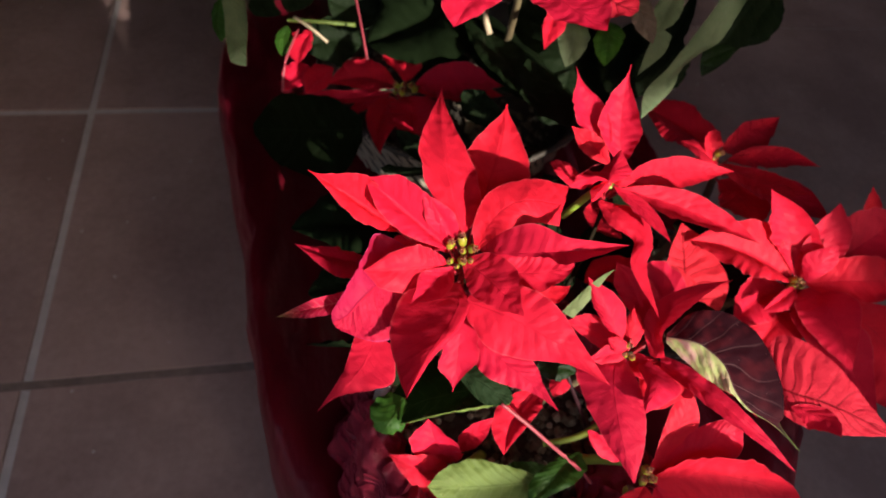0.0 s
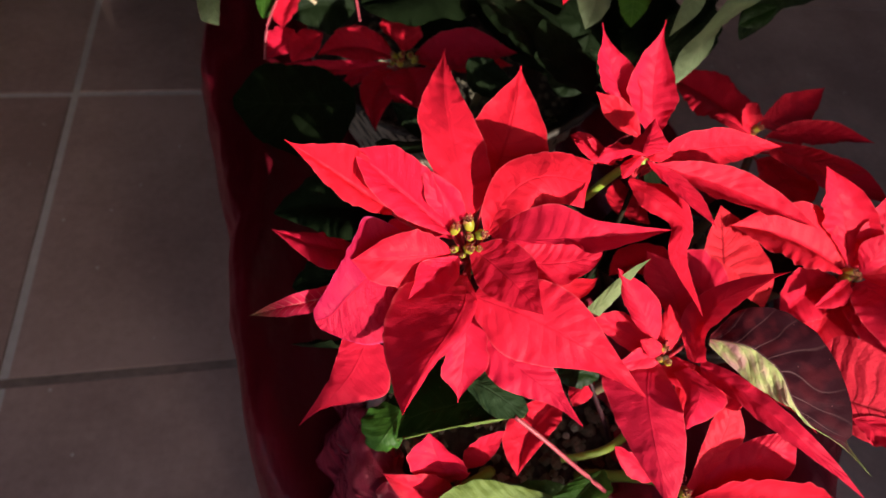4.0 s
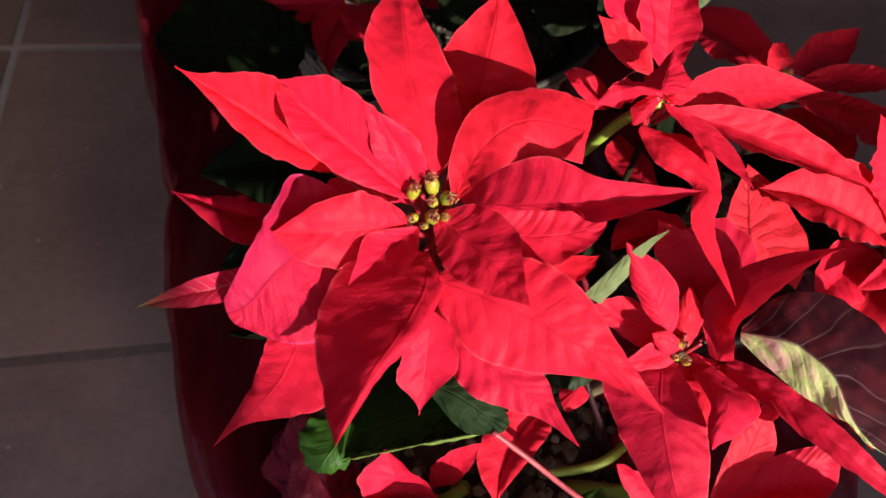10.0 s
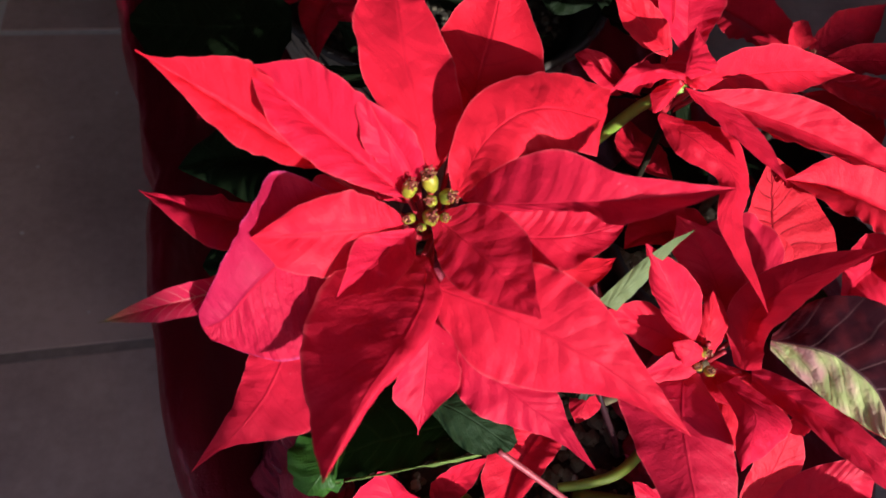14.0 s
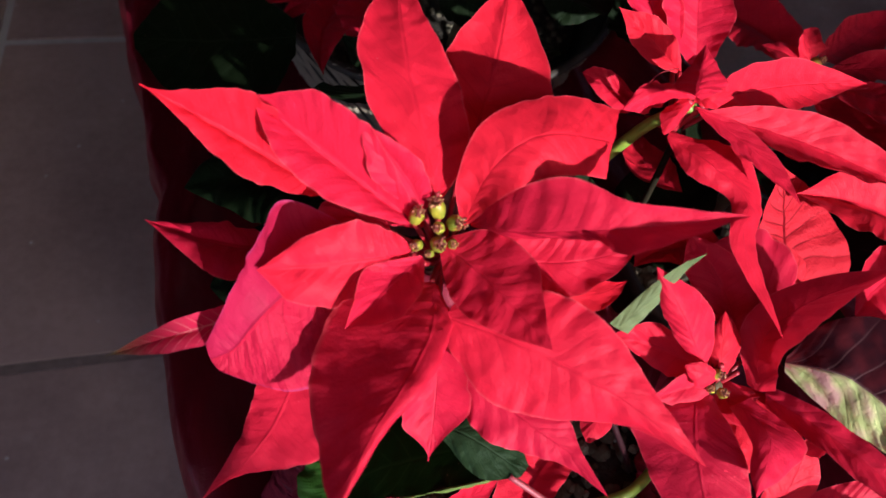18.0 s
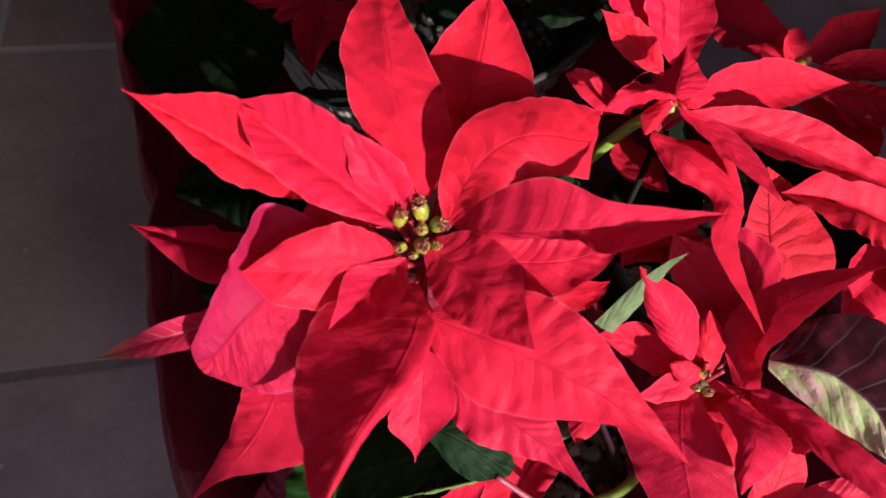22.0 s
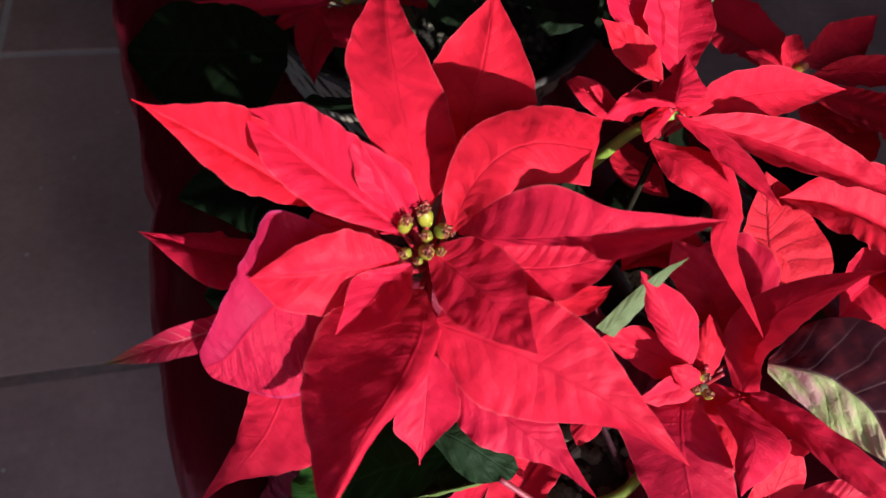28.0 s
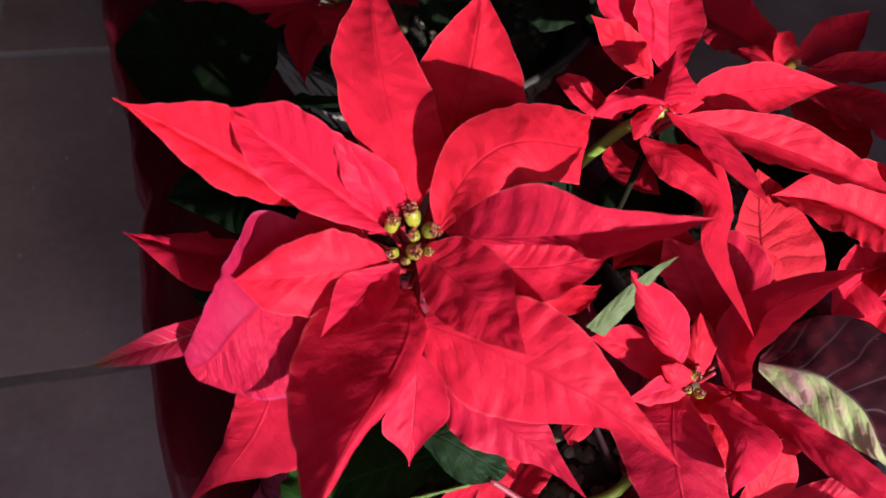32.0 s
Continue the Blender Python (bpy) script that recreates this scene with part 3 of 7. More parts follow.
def drape():
    thing = tagged(new("draped_stand"), "low stand draped in dark red organza gauze", "stand")
    thing.location = (0.1, 0.33, 0)
    seg, verts, faces = 240, [], []
    rows = [(1, 0.002), (1, 0.05), (1, 0.12), (1, 0.2), (1, 0.28), (1, 0.33), (0.99, 0.36), (0.965, 0.374), (0.93, 0.375), (0.85, 0.366), (0.75, 0.352), (0.62, 0.342), (0.48, 0.34), (0.3, 0.34), (0.12, 0.34)]
    steps = np.linspace(0, len(rows) - 1, 4 * len(rows))
    rows = list(zip(np.interp(steps, range(len(rows)), [k for k, z in rows]).tolist(), np.interp(steps, range(len(rows)), [z for k, z in rows]).tolist()))
    for k, z in rows:
        for j in range(seg):
            a = 6.2832 * j / seg
            r = k * drape_radius(a, z)
            x, y = r * math.cos(a), r * math.sin(a)
            crumple = 0.005 * noise.noise((x * 14, y * 14, z * 9)) + 0.002 * noise.noise((x * 34, y * 34, z * 20 + 5))
            # long soft wrinkles that run down the cloth
            crumple += 0.009 * (0.5 - abs(noise.noise((x * 26 + 3 * z, y * 9, z * 6 + 2)))) ** 2 * 4 - 0.004
            lift = crumple + 0.012 * max(0.0, -math.cos(a)) * max(0.0, min(1.0, (k - 0.6) / 0.3)) + 0.05 * math.exp(-((x + 0.20) ** 2 + (y - 0.20) ** 2) / 0.014) if z > 0.3 else 0.0
            out = 1 + (0.9 * crumple if z <= 0.33 else 0.0)
            verts.append((x * out, y * out, z + lift))
    n = len(rows)
    for i in range(n - 1):
        for j in range(seg):
            faces.append((i * seg + j, i * seg + (j + 1) % seg, (i + 1) * seg + (j + 1) % seg, (i + 1) * seg + j))
    faces.append(tuple((n - 1) * seg + j for j in range(seg)))
    part("gauze_cover", mesh_of("gauze_cover", verts, faces, ORGANZA), thing)
    # ruffle of gauze gathered round the front pot
    verts, faces, seg = [], [], 180
    for i in range(13):
        f, over = min(1.0, i / 8), max(0, i - 8) / 4
        for j in range(seg):
            a = 6.2832 * j / seg
            gap = math.exp(-((a - 2.76) / 0.15) ** 2)
            r = 0.160 - 0.045 * f ** 0.6 + (0.007 * math.sin(13 * a + 2 * f) + 0.005 * math.sin(29 * a + 3 * f)) * (1 - 0.5 * f)
            z = 0.345 + (0.140 + 0.012 * math.exp(-((a - 3.6) / 0.6) ** 2) - 0.07 * gap) * f ** 1.2 + 0.008 * noise.noise((math.cos(a) * 4, math.sin(a) * 4, f * 5)) * f
            # the hem turns in over the rim of the pot
            r -= 0.034 * over * (1 - gap)
            z += (0.010 * math.sin(math.pi * over) - 0.028 * over * over) * (1 - gap) + 0.003 * over * math.sin(23 * a)
            verts.append((0.052 + r * math.cos(a) - thing.location.x, -0.055 + r * math.sin(a) - thing.location.y, z))
    for i in range(12):
        for j in range(seg):
            faces.append((i * seg + j, i * seg + (j + 1) % seg, (i + 1) * seg + (j + 1) % seg, (i + 1) * seg + j))
    part("gauze_ruffle", mesh_of("gauze_ruffle", verts, faces, ORGANZA_LIT_CREASED), thing, "gathered gauze round a pot")
    part("stand_top", box_data("stand_top", (-0.2, -0.36, 0.26), (0.2, 0.27, 0.29), STEM_BROWN, 0.01), thing, "dark wooden top under the gauze")
    for x in (-0.16, 0.16):
        for y in (-0.3, 0.22):
            part("leg", box_data("leg", (x - 0.02, y - 0.02, 0), (x + 0.02, y + 0.02, 0.26), STEM_BROWN, 0.004), thing)


drape()


# ---- pots ----
def revolve(name, prof, mat, seg=48, centre=(0, 0, 0)):
    verts, faces = [], []
    for r, z in prof:
        for j in range(seg):
            a = 6.2832 * j / seg
            verts.append((centre[0] + r * math.cos(a), centre[1] + r * math.sin(a), centre[2] + z))
    for i in range(len(prof) - 1):
        for j in range(seg):
            faces.append((i * seg + j, i * seg + (j + 1) % seg, (i + 1) * seg + (j + 1) % seg, (i + 1) * seg + j))
    faces.append(tuple(range(seg))[::-1])
    return mesh_of(name, verts, faces, mat)


def soil_parts(thing, r, z, seed, grains=110):
    rng = random.Random(seed)
    seg, verts, faces = 40, [(0, 0, z + 0.004)], []
    for i in range(1, 7):
        for j in range(seg):
            a, q = 6.2832 * j / seg, r * i / 6
            verts.append((q * math.cos(a), q * math.sin(a), z + 0.006 * noise.noise((q * 40 * math.cos(a), q * 40 * math.sin(a), seed))))
    for j in range(seg):
        faces.append((0, 1 + j, 1 + (j + 1) % seg))
    for i in range(5):
        for j in range(seg):
            faces.append((1 + i * seg + j, 1 + (i + 1) * seg + j, 1 + (i + 1) * seg + (j + 1) % seg, 1 + i * seg + (j + 1) % seg))
    part("soil", mesh_of("soil", verts, faces, SOIL), thing, "dark potting soil")
    for name, count, k, mat, label in (("crumb_layer", 420, 0.0046, CRUMB, "loose soil crumbs"), ("perlite_layer", grains, 0.0036, PERLITE, "white perlite grains")):
        if not count:
            continue
        base = bmesh.new()
        bmesh.ops.create_icosphere(base, subdivisions=1, radius=1.0)
        bv = [v.co.copy() for v in base.verts]
        bf = [tuple(v.index for v in f.verts) for f in base.faces]
        base.free()
        vs, fs = [], []
        for _ in range(count):
            a, q = rng.uniform(0, 6.28), r * math.sqrt(rng.random()) * 0.96
            s = k * rng.uniform(0.4, 1.3)
            off = len(vs)
            for v in bv:
                vs.append((q * math.cos(a) + v.x * s * rng.uniform(0.7, 1.3), q * math.sin(a) + v.y * s * rng.uniform(0.7, 1.3), z + 0.003 + v.z * s * rng.uniform(0.6, 1.2)))
            fs += [tuple(i + off for i in f) for f in bf]
        tagged(part(name, mesh_of(name, vs, fs, mat, False), thing, label), kind="stuff")


def plant_pot(x, y, r, top, bottom, seed, label, mat=POT_WHITE):
    thing = tagged(new("plant_pot"), label, "plant pot", "pots on the stand")
    thing.location = (x, y, 0)
    h = top - bottom
    prof = [(r * 0.74, bottom), (r * 0.76, bottom + 0.004), (r * 0.95, top - h * 0.18), (r * 0.96, top - h * 0.17), (r * 1.02, top - h * 0.165), (r * 1.03, top - 0.003), (r * 1.02, top), (r * 0.93, top), (r * 0.92, top - 0.02), (r * 0.72, bottom + 0.004)]
    part("pot_body", revolve("pot_body", prof, mat), thing)
    soil_parts(thing, r * 0.92, top - 0.014, seed)
    return thing


plant_pot(0.052, -0.052, 0.104, 0.450, 0.340, 1, "white plastic pot full of soil in the gauze")
plant_pot(0.262, 0.075, 0.08, 0.43, 0.340, 2, "unseen pot behind the red bracts, dark for the shaded gap", POT_GAP_DARK)


def basket():
    thing = tagged(new("wicker_basket"), "round wicker basket in dark and pale strands", "basket")
    cx, cy, r, top, bot = 0.096, 0.407, 0.171, 0.458, 0.345
    thing.location = (cx, cy, 0)
    seg = 96
    prof = [(0.78 * r, bot), (0.84 * r, bot + 0.02), (0.95 * r, bot + 0.07), (1.0 * r, top - 0.012), (0.97 * r, top - 0.012), (0.9 * r, bot + 0.06), (0.76 * r, bot + 0.008)]
    part("basket_wall", revolve("basket_wall", prof, WICKER_DARK, seg), thing)
    # flat pale strands that wrap the wall, each bowed over the dark ones
    for n in range(96):
        a = 6.2832 * n / 96
        verts, faces = [], []
        for i in range(9):
            f = i / 8
            z = bot + 0.01 + f * (top - bot - 0.014)
            rr = (0.82 + 0.185 * f) * r + 0.0035 + 0.002 * math.sin(f * 9.4 + n * 1.57)
            for k in (-1, 0, 1):
                b = a + 0.027 * k - 0.42 * f
                q = rr + (0.002 if k == 0 else 0.0)
                verts.append((q * math.cos(b), q * math.sin(b), z))
        for i in range(8):
            for k in range(2):
                o = i * 3 + k
                faces.append((o, o + 1, o + 4, o + 3))
        part("strand", mesh_of("strand", verts, faces, WICKER), thing)
    ring = []
    for n in range(97):
        a = 6.2832 * n / 96
        ring.append((r * 1.02 * math.cos(a), r * 1.02 * math.sin(a), top - 0.006 + 0.002 * math.sin(a * 24)))
    part("rim", tube_data("rim", ring[::3] + [ring[0]], (0.004, 0.004), WICKER_DARK, 7, 0.1), thing, "dark braided rim")
    soil_parts(thing, r * 0.86, top - 0.055, 5, 0)


basket()


# ---- poinsettias ----

plant = tagged(new("poinsettia"), "poinsettia with large red bracts in the front pot", "potted plant", "poinsettias")
plant.location = (0.055, -0.055, 0.445)
plant_base = Matrix.Translation(plant.location).inverted()
stem = part("stem", tube_data("stem", [(0.0450, -0.0350, 0.4400), (0.0361, -0.0147, 0.5465), (0.0073, 0.0057, 0.6131)], (0.0045, 0.003), STEM_BROWN, 8, 0.08), plant)
stem.matrix_parent_inverse = plant_base
part("petiole", tube_data("petiole", [(0.0096, 0.0032, 0.6027), (0.0081, 0.0079, 0.6146), (0.0065, 0.0138, 0.6332)], (0.0013, 0.0012), PETIOLE_RED, 6), stem)
blade("bract", (0.0067, 0.0125, 0.6326), (0.0020, 0.0440, 0.6480), (0.0133, 0.1491, 0.6369), (-0.0172, 0.0534, 0.6501), (0.0221, 0.0394, 0.6418), 2.10, BRACT, stem, "", 1, 1.3, 0.04)
part("petiole", tube_data("petiole", [(0.0096, 0.0032, 0.6027), (0.0157, 0.0196, 0.6043), (0.0227, 0.0375, 0.6129)], (0.0013, 0.0012), PETIOLE_RED, 6), stem)
blade("bract", (0.0219, 0.0360, 0.6119), (0.0408, 0.0722, 0.6357), (0.0522, 0.1072, 0.6568), (0.0234, 0.0838, 0.6348), (0.0618, 0.0558, 0.6342), 1.60, BRACT, stem, "", 2, 1.3, 0.04)
part("petiole", tube_data("petiole", [(0.0096, 0.0032, 0.6027), (0.0121, 0.0039, 0.6116), (0.0157, 0.0049, 0.6277)], (0.0013, 0.0012), PETIOLE_RED, 6), stem)
sheet("bract", [(0.0150, 0.0025, 0.6260), (0.0224, 0.0103, 0.6450), (0.0361, 0.0159, 0.6570), (0.0554, 0.0186, 0.6550), (0.0772, 0.0245, 0.6410)], [(0.0142, 0.0031, 0.6260), (0.0129, 0.0137, 0.6400), (0.0231, 0.0265, 0.6560), (0.0520, 0.0360, 0.6570), (0.0866, 0.0424, 0.6400)], [(0.0159, 0.0019, 0.6260), (0.0249, 0.0010, 0.6430), (0.0375, 0.0030, 0.6500), (0.0547, 0.0073, 0.6460), (0.0721, 0.0120, 0.6350)], BRACT, stem, "", 3, 1.6, 1.8, 0.6)
part("petiole", tube_data("petiole", [(0.0096, 0.0032, 0.6027), (0.0135, 0.0002, 0.6119), (0.0189, -0.0031, 0.6280)], (0.0013, 0.0012), PETIOLE_RED, 6), stem)
sheet("bract", [(0.0184, 0.0039, 0.6240), (0.0291, -0.0104, 0.6400), (0.0488, -0.0187, 0.6510), (0.0681, -0.0225, 0.6560), (0.0972, -0.0283, 0.6670)], [(0.0183, 0.0043, 0.6250), (0.0263, 0.0047, 0.6400), (0.0447, -0.0013, 0.6580), (0.0636, -0.0152, 0.6610), (0.0972, -0.0283, 0.6670)], [(0.0190, 0.0032, 0.6230), (0.0309, -0.0124, 0.6390), (0.0491, -0.0234, 0.6520), (0.0587, -0.0329, 0.6580), (0.0972, -0.0283, 0.6670)], BRACT, stem, "", 4, 2.2, 1.3, 0.6)
part("petiole", tube_data("petiole", [(0.0096, 0.0032, 0.6027), (0.0127, 0.0021, 0.6068), (0.0171, 0.0005, 0.6169)], (0.0013, 0.0012), PETIOLE_RED, 6), stem)
blade("bract", (0.0159, 0.0011, 0.6168), (0.0465, -0.0132, 0.6189), (0.0774, -0.0154, 0.6293), (0.0497, -0.0025, 0.6269), (0.0442, -0.0260, 0.6147), 0.70, BRACT, stem, "", 5, 3.0, 0.04)
part("petiole", tube_data("petiole", [(0.0096, 0.0032, 0.6027), (0.0101, 0.0011, 0.6080), (0.0111, -0.0019, 0.6197)], (0.0013, 0.0012), PETIOLE_RED, 6), stem)
sheet("bract", [(0.0059, -0.0001, 0.6200), (0.0142, -0.0130, 0.6250), (0.0212, -0.0267, 0.6290), (0.0276, -0.0407, 0.6320), (0.0330, -0.0525, 0.6340)], [(0.0060, 0.0004, 0.6200), (0.0232, -0.0038, 0.6320), (0.0342, -0.0212, 0.6380), (0.0334, -0.0370, 0.6370), (0.0330, -0.0525, 0.6340)], [(0.0058, -0.0008, 0.6200), (0.0057, -0.0143, 0.6170), (0.0086, -0.0290, 0.6200), (0.0186, -0.0411, 0.6260), (0.0330, -0.0525, 0.6340)], BRACT, stem, "", 6, 2.4, 1.5, 0.6)
part("petiole", tube_data("petiole", [(0.0096, 0.0032, 0.6027), (0.0058, -0.0069, 0.6041), (0.0035, -0.0184, 0.6118)], (0.0013, 0.0012), PETIOLE_RED, 6), stem)
sheet("bract", [(0.0037, -0.0292, 0.6170), (0.0250, -0.0437, 0.6210), (0.0459, -0.0589, 0.6210), (0.0653, -0.0746, 0.6170), (0.0836, -0.0934, 0.6120)], [(0.0116, -0.0203, 0.6180), (0.0409, -0.0306, 0.6300), (0.0577, -0.0467, 0.6300), (0.0689, -0.0661, 0.6220), (0.0836, -0.0934, 0.6120)], [(0.0024, -0.0342, 0.6110), (0.0145, -0.0570, 0.6050), (0.0333, -0.0669, 0.6050), (0.0622, -0.0751, 0.6080), (0.0836, -0.0934, 0.6120)], BRACT, stem, "", 7, 1.0, 1.8, 0.6)
sheet("bract", [(0.0041, -0.0288, 0.5850), (0.0238, -0.0522, 0.5840), (0.0380, -0.0666, 0.5820), (0.0497, -0.0782, 0.5800), (0.0599, -0.0943, 0.5780)], [(0.0125, -0.0294, 0.5900), (0.0361, -0.0477, 0.5880), (0.0494, -0.0639, 0.5860), (0.0529, -0.0768, 0.5820), (0.0599, -0.0943, 0.5780)], [(0.0039, -0.0334, 0.5800), (0.0131, -0.0597, 0.5770), (0.0267, -0.0712, 0.5760), (0.0465, -0.0799, 0.5760), (0.0599, -0.0943, 0.5780)], BRACT, stem, "", 8, 4.5, 1.6, 2.0)
part("petiole", tube_data("petiole", [(0.0096, 0.0032, 0.6027), (0.0071, -0.0094, 0.6002), (0.0044, -0.0231, 0.6026)], (0.0013, 0.0012), PETIOLE_RED, 6), stem)
blade("bract", (0.0046, -0.0219, 0.6037), (-0.0002, -0.0521, 0.5771), (-0.0040, -0.0681, 0.5636), (0.0125, -0.0537, 0.5839), (-0.0130, -0.0534, 0.5784), 1.90, BRACT, stem, "", 9, 1.3, 0.04)
part("petiole", tube_data("petiole", [(0.0096, 0.0032, 0.6027), (0.0063, -0.0037, 0.6039), (0.0024, -0.0122, 0.6115)], (0.0013, 0.0012), PETIOLE_RED, 6), stem)
sheet("bract", [(0.0031, -0.0133, 0.6120), (-0.0030, -0.0359, 0.6220), (-0.0145, -0.0533, 0.6250), (-0.0283, -0.0695, 0.6240), (-0.0416, -0.0903, 0.6180)], [(0.0018, -0.0119, 0.6110), (-0.0270, -0.0106, 0.6110), (-0.0446, -0.0372, 0.6080), (-0.0449, -0.0653, 0.6100), (-0.0416, -0.0903, 0.6180)], [(0.0043, -0.0140, 0.6120), (0.0051, -0.0312, 0.6160), (-0.0082, -0.0536, 0.6190), (-0.0246, -0.0684, 0.6170), (-0.0416, -0.0903, 0.6180)], BRACT, stem, "", 10, 2.0, 1.8, 0.6)
sheet("bract", [(-0.0519, -0.0289, 0.5766), (-0.0616, -0.0457, 0.5713), (-0.0726, -0.0567, 0.5660), (-0.0835, -0.0617, 0.5565), (-0.0941, -0.0662, 0.5470)], [(-0.0648, -0.0232, 0.5766), (-0.0700, -0.0355, 0.5713), (-0.0767, -0.0495, 0.5660), (-0.0850, -0.0578, 0.5565), (-0.0941, -0.0662, 0.5470)], [(-0.0406, -0.0374, 0.5766), (-0.0433, -0.0601, 0.5713), (-0.0589, -0.0624, 0.5660), (-0.0799, -0.0611, 0.5565), (-0.0941, -0.0662, 0.5470)], BRACT, stem, "", 11, 1.5, 1.6, 0.5)
part("petiole", tube_data("petiole", [(0.0096, 0.0032, 0.6027), (-0.0048, -0.0007, 0.5984), (-0.0206, -0.0053, 0.6004)], (0.0013, 0.0012), PETIOLE_RED, 6), stem)
sheet("bract", [(-0.0156, 0.0021, 0.6120), (-0.0442, -0.0064, 0.6120), (-0.0596, -0.0180, 0.6120), (-0.0713, -0.0255, 0.6020), (-0.0803, -0.0270, 0.5980)], [(-0.0163, 0.0056, 0.6140), (-0.0476, 0.0176, 0.6300), (-0.0600, -0.0045, 0.6340), (-0.0693, -0.0155, 0.6240), (-0.0806, -0.0231, 0.6040)], [(-0.0156, -0.0053, 0.6000), (-0.0351, -0.0344, 0.5970), (-0.0482, -0.0419, 0.5940), (-0.0633, -0.0377, 0.5930), (-0.0774, -0.0311, 0.5960)], [BRACT_PURPLISH, BRACT_UNDER], stem, "curled bract showing its purplish underside", 12, 5.5, 1.7, 0.4)
blade("bract", (-0.0465, -0.0037, 0.5897), (-0.0844, -0.0129, 0.5951), (-0.1150, -0.0215, 0.5998), (-0.0838, -0.0097, 0.6024), (-0.0854, -0.0205, 0.5948), 1.20, BRACT_BROWN, stem, "bract with a browning tip", 14, 1.3, 0.04)
part("petiole", tube_data("petiole", [(0.0096, 0.0032, 0.6027), (0.0024, 0.0000, 0.6080), (-0.0060, -0.0034, 0.6198)], (0.0013, 0.0012), PETIOLE_RED, 6), stem)
blade("bract", (-0.0048, -0.0032, 0.6194), (-0.0346, -0.0096, 0.6285), (-0.0593, -0.0090, 0.6284), (-0.0283, 0.0014, 0.6373), (-0.0394, -0.0214, 0.6194), 1.00, BRACT, stem, "", 15, 1.3, 0.04)
part("petiole", tube_data("petiole", [(0.0096, 0.0032, 0.6027), (0.0045, -0.0019, 0.6072), (-0.0012, -0.0075, 0.6181)], (0.0013, 0.0012), PETIOLE_RED, 6), stem)
sheet("bract", [(-0.0011, -0.0059, 0.6200), (-0.0125, -0.0146, 0.6210), (-0.0217, -0.0236, 0.6220), (-0.0324, -0.0325, 0.6240)], [(-0.0015, -0.0057, 0.6210), (-0.0222, -0.0110, 0.6260), (-0.0285, -0.0241, 0.6270), (-0.0324, -0.0325, 0.6240)], [(-0.0005, -0.0075, 0.6200), (-0.0052, -0.0233, 0.6260), (-0.0158, -0.0325, 0.6270), (-0.0324, -0.0325, 0.6240)], BRACT, stem, "", 16, 1.5, 1.4, 0.6)
blade("bract", (-0.0445, 0.0153, 0.5981), (-0.0741, 0.0199, 0.5997), (-0.1024, 0.0286, 0.6086), (-0.0712, 0.0295, 0.5969), (-0.0696, -0.0025, 0.6080), 1.30, BRACT, stem, "", 17, 1.3, 0.04)
part("petiole", tube_data("petiole", [(0.0096, 0.0032, 0.6027), (0.0041, 0.0053, 0.6095), (-0.0026, 0.0081, 0.6231)], (0.0013, 0.0012), PETIOLE_RED, 6), stem)
blade("bract", (-0.0014, 0.0074, 0.6223), (-0.0319, 0.0246, 0.6433), (-0.0563, 0.0413, 0.6600), (-0.0251, 0.0280, 0.6652), (-0.0425, 0.0133, 0.6463), 1.30, BRACT, stem, "", 18, 1.2, 0.04)
part("petiole", tube_data("petiole", [(0.0096, 0.0032, 0.6027), (0.0057, 0.0071, 0.6111), (0.0014, 0.0112, 0.6262)], (0.0013, 0.0012), PETIOLE_RED, 6), stem)
blade("bract", (0.0018, 0.0109, 0.6254), (-0.0084, 0.0175, 0.6452), (-0.0209, 0.0255, 0.6604), (-0.0003, 0.0157, 0.6482), (-0.0168, 0.0152, 0.6417), 1.10, BRACT, stem, "", 19, 1.3, 0.04)
part("petiole", tube_data("petiole", [(0.0096, 0.0032, 0.6027), (-0.0118, 0.0138, 0.6092), (-0.0344, 0.0249, 0.6226)], (0.0013, 0.0012), PETIOLE_RED, 6), stem)
blade("bract", (-0.0332, 0.0243, 0.6218), (-0.0640, 0.0382, 0.6419), (-0.0895, 0.0440, 0.6634), (-0.0542, 0.0364, 0.6629), (-0.0638, 0.0231, 0.6407), 1.80, BRACT, stem, "", 20, 1.3, 0.04)
part("petiole", tube_data("petiole", [(0.0096, 0.0032, 0.6027), (0.0007, 0.0069, 0.6023), (-0.0088, 0.0108, 0.6082)], (0.0013, 0.0012), PETIOLE_RED, 6), stem)
blade("bract", (-0.0082, 0.0106, 0.6079), (-0.0254, 0.0179, 0.6142), (-0.0377, 0.0177, 0.6113), (-0.0316, 0.0251, 0.6177), (-0.0330, 0.0143, 0.6100), 1.00, BRACT, stem, "", 21, 1.3, 0.04)
# two hidden bracts, added to close gaps that let sun through the flower
part("petiole", tube_data("petiole", [(0.0096, 0.0032, 0.6027), (0.0093, 0.0110, 0.6071), (0.0090, 0.0196, 0.6177)], (0.0013, 0.0012), PETIOLE_RED, 6), stem)
blade("bract", (0.0091, 0.0189, 0.6174), (0.0065, 0.0369, 0.6241), (0.0072, 0.0642, 0.6228), (-0.0046, 0.0407, 0.6243), (0.0190, 0.0357, 0.6260), 1.00, BRACT, stem, "", 22, 1.3, 0.04)
part("petiole", tube_data("petiole", [(0.0096, 0.0032, 0.6027), (0.0071, 0.0077, 0.6042), (0.0037, 0.0126, 0.6123)], (0.0013, 0.0012), PETIOLE_RED, 6), stem)
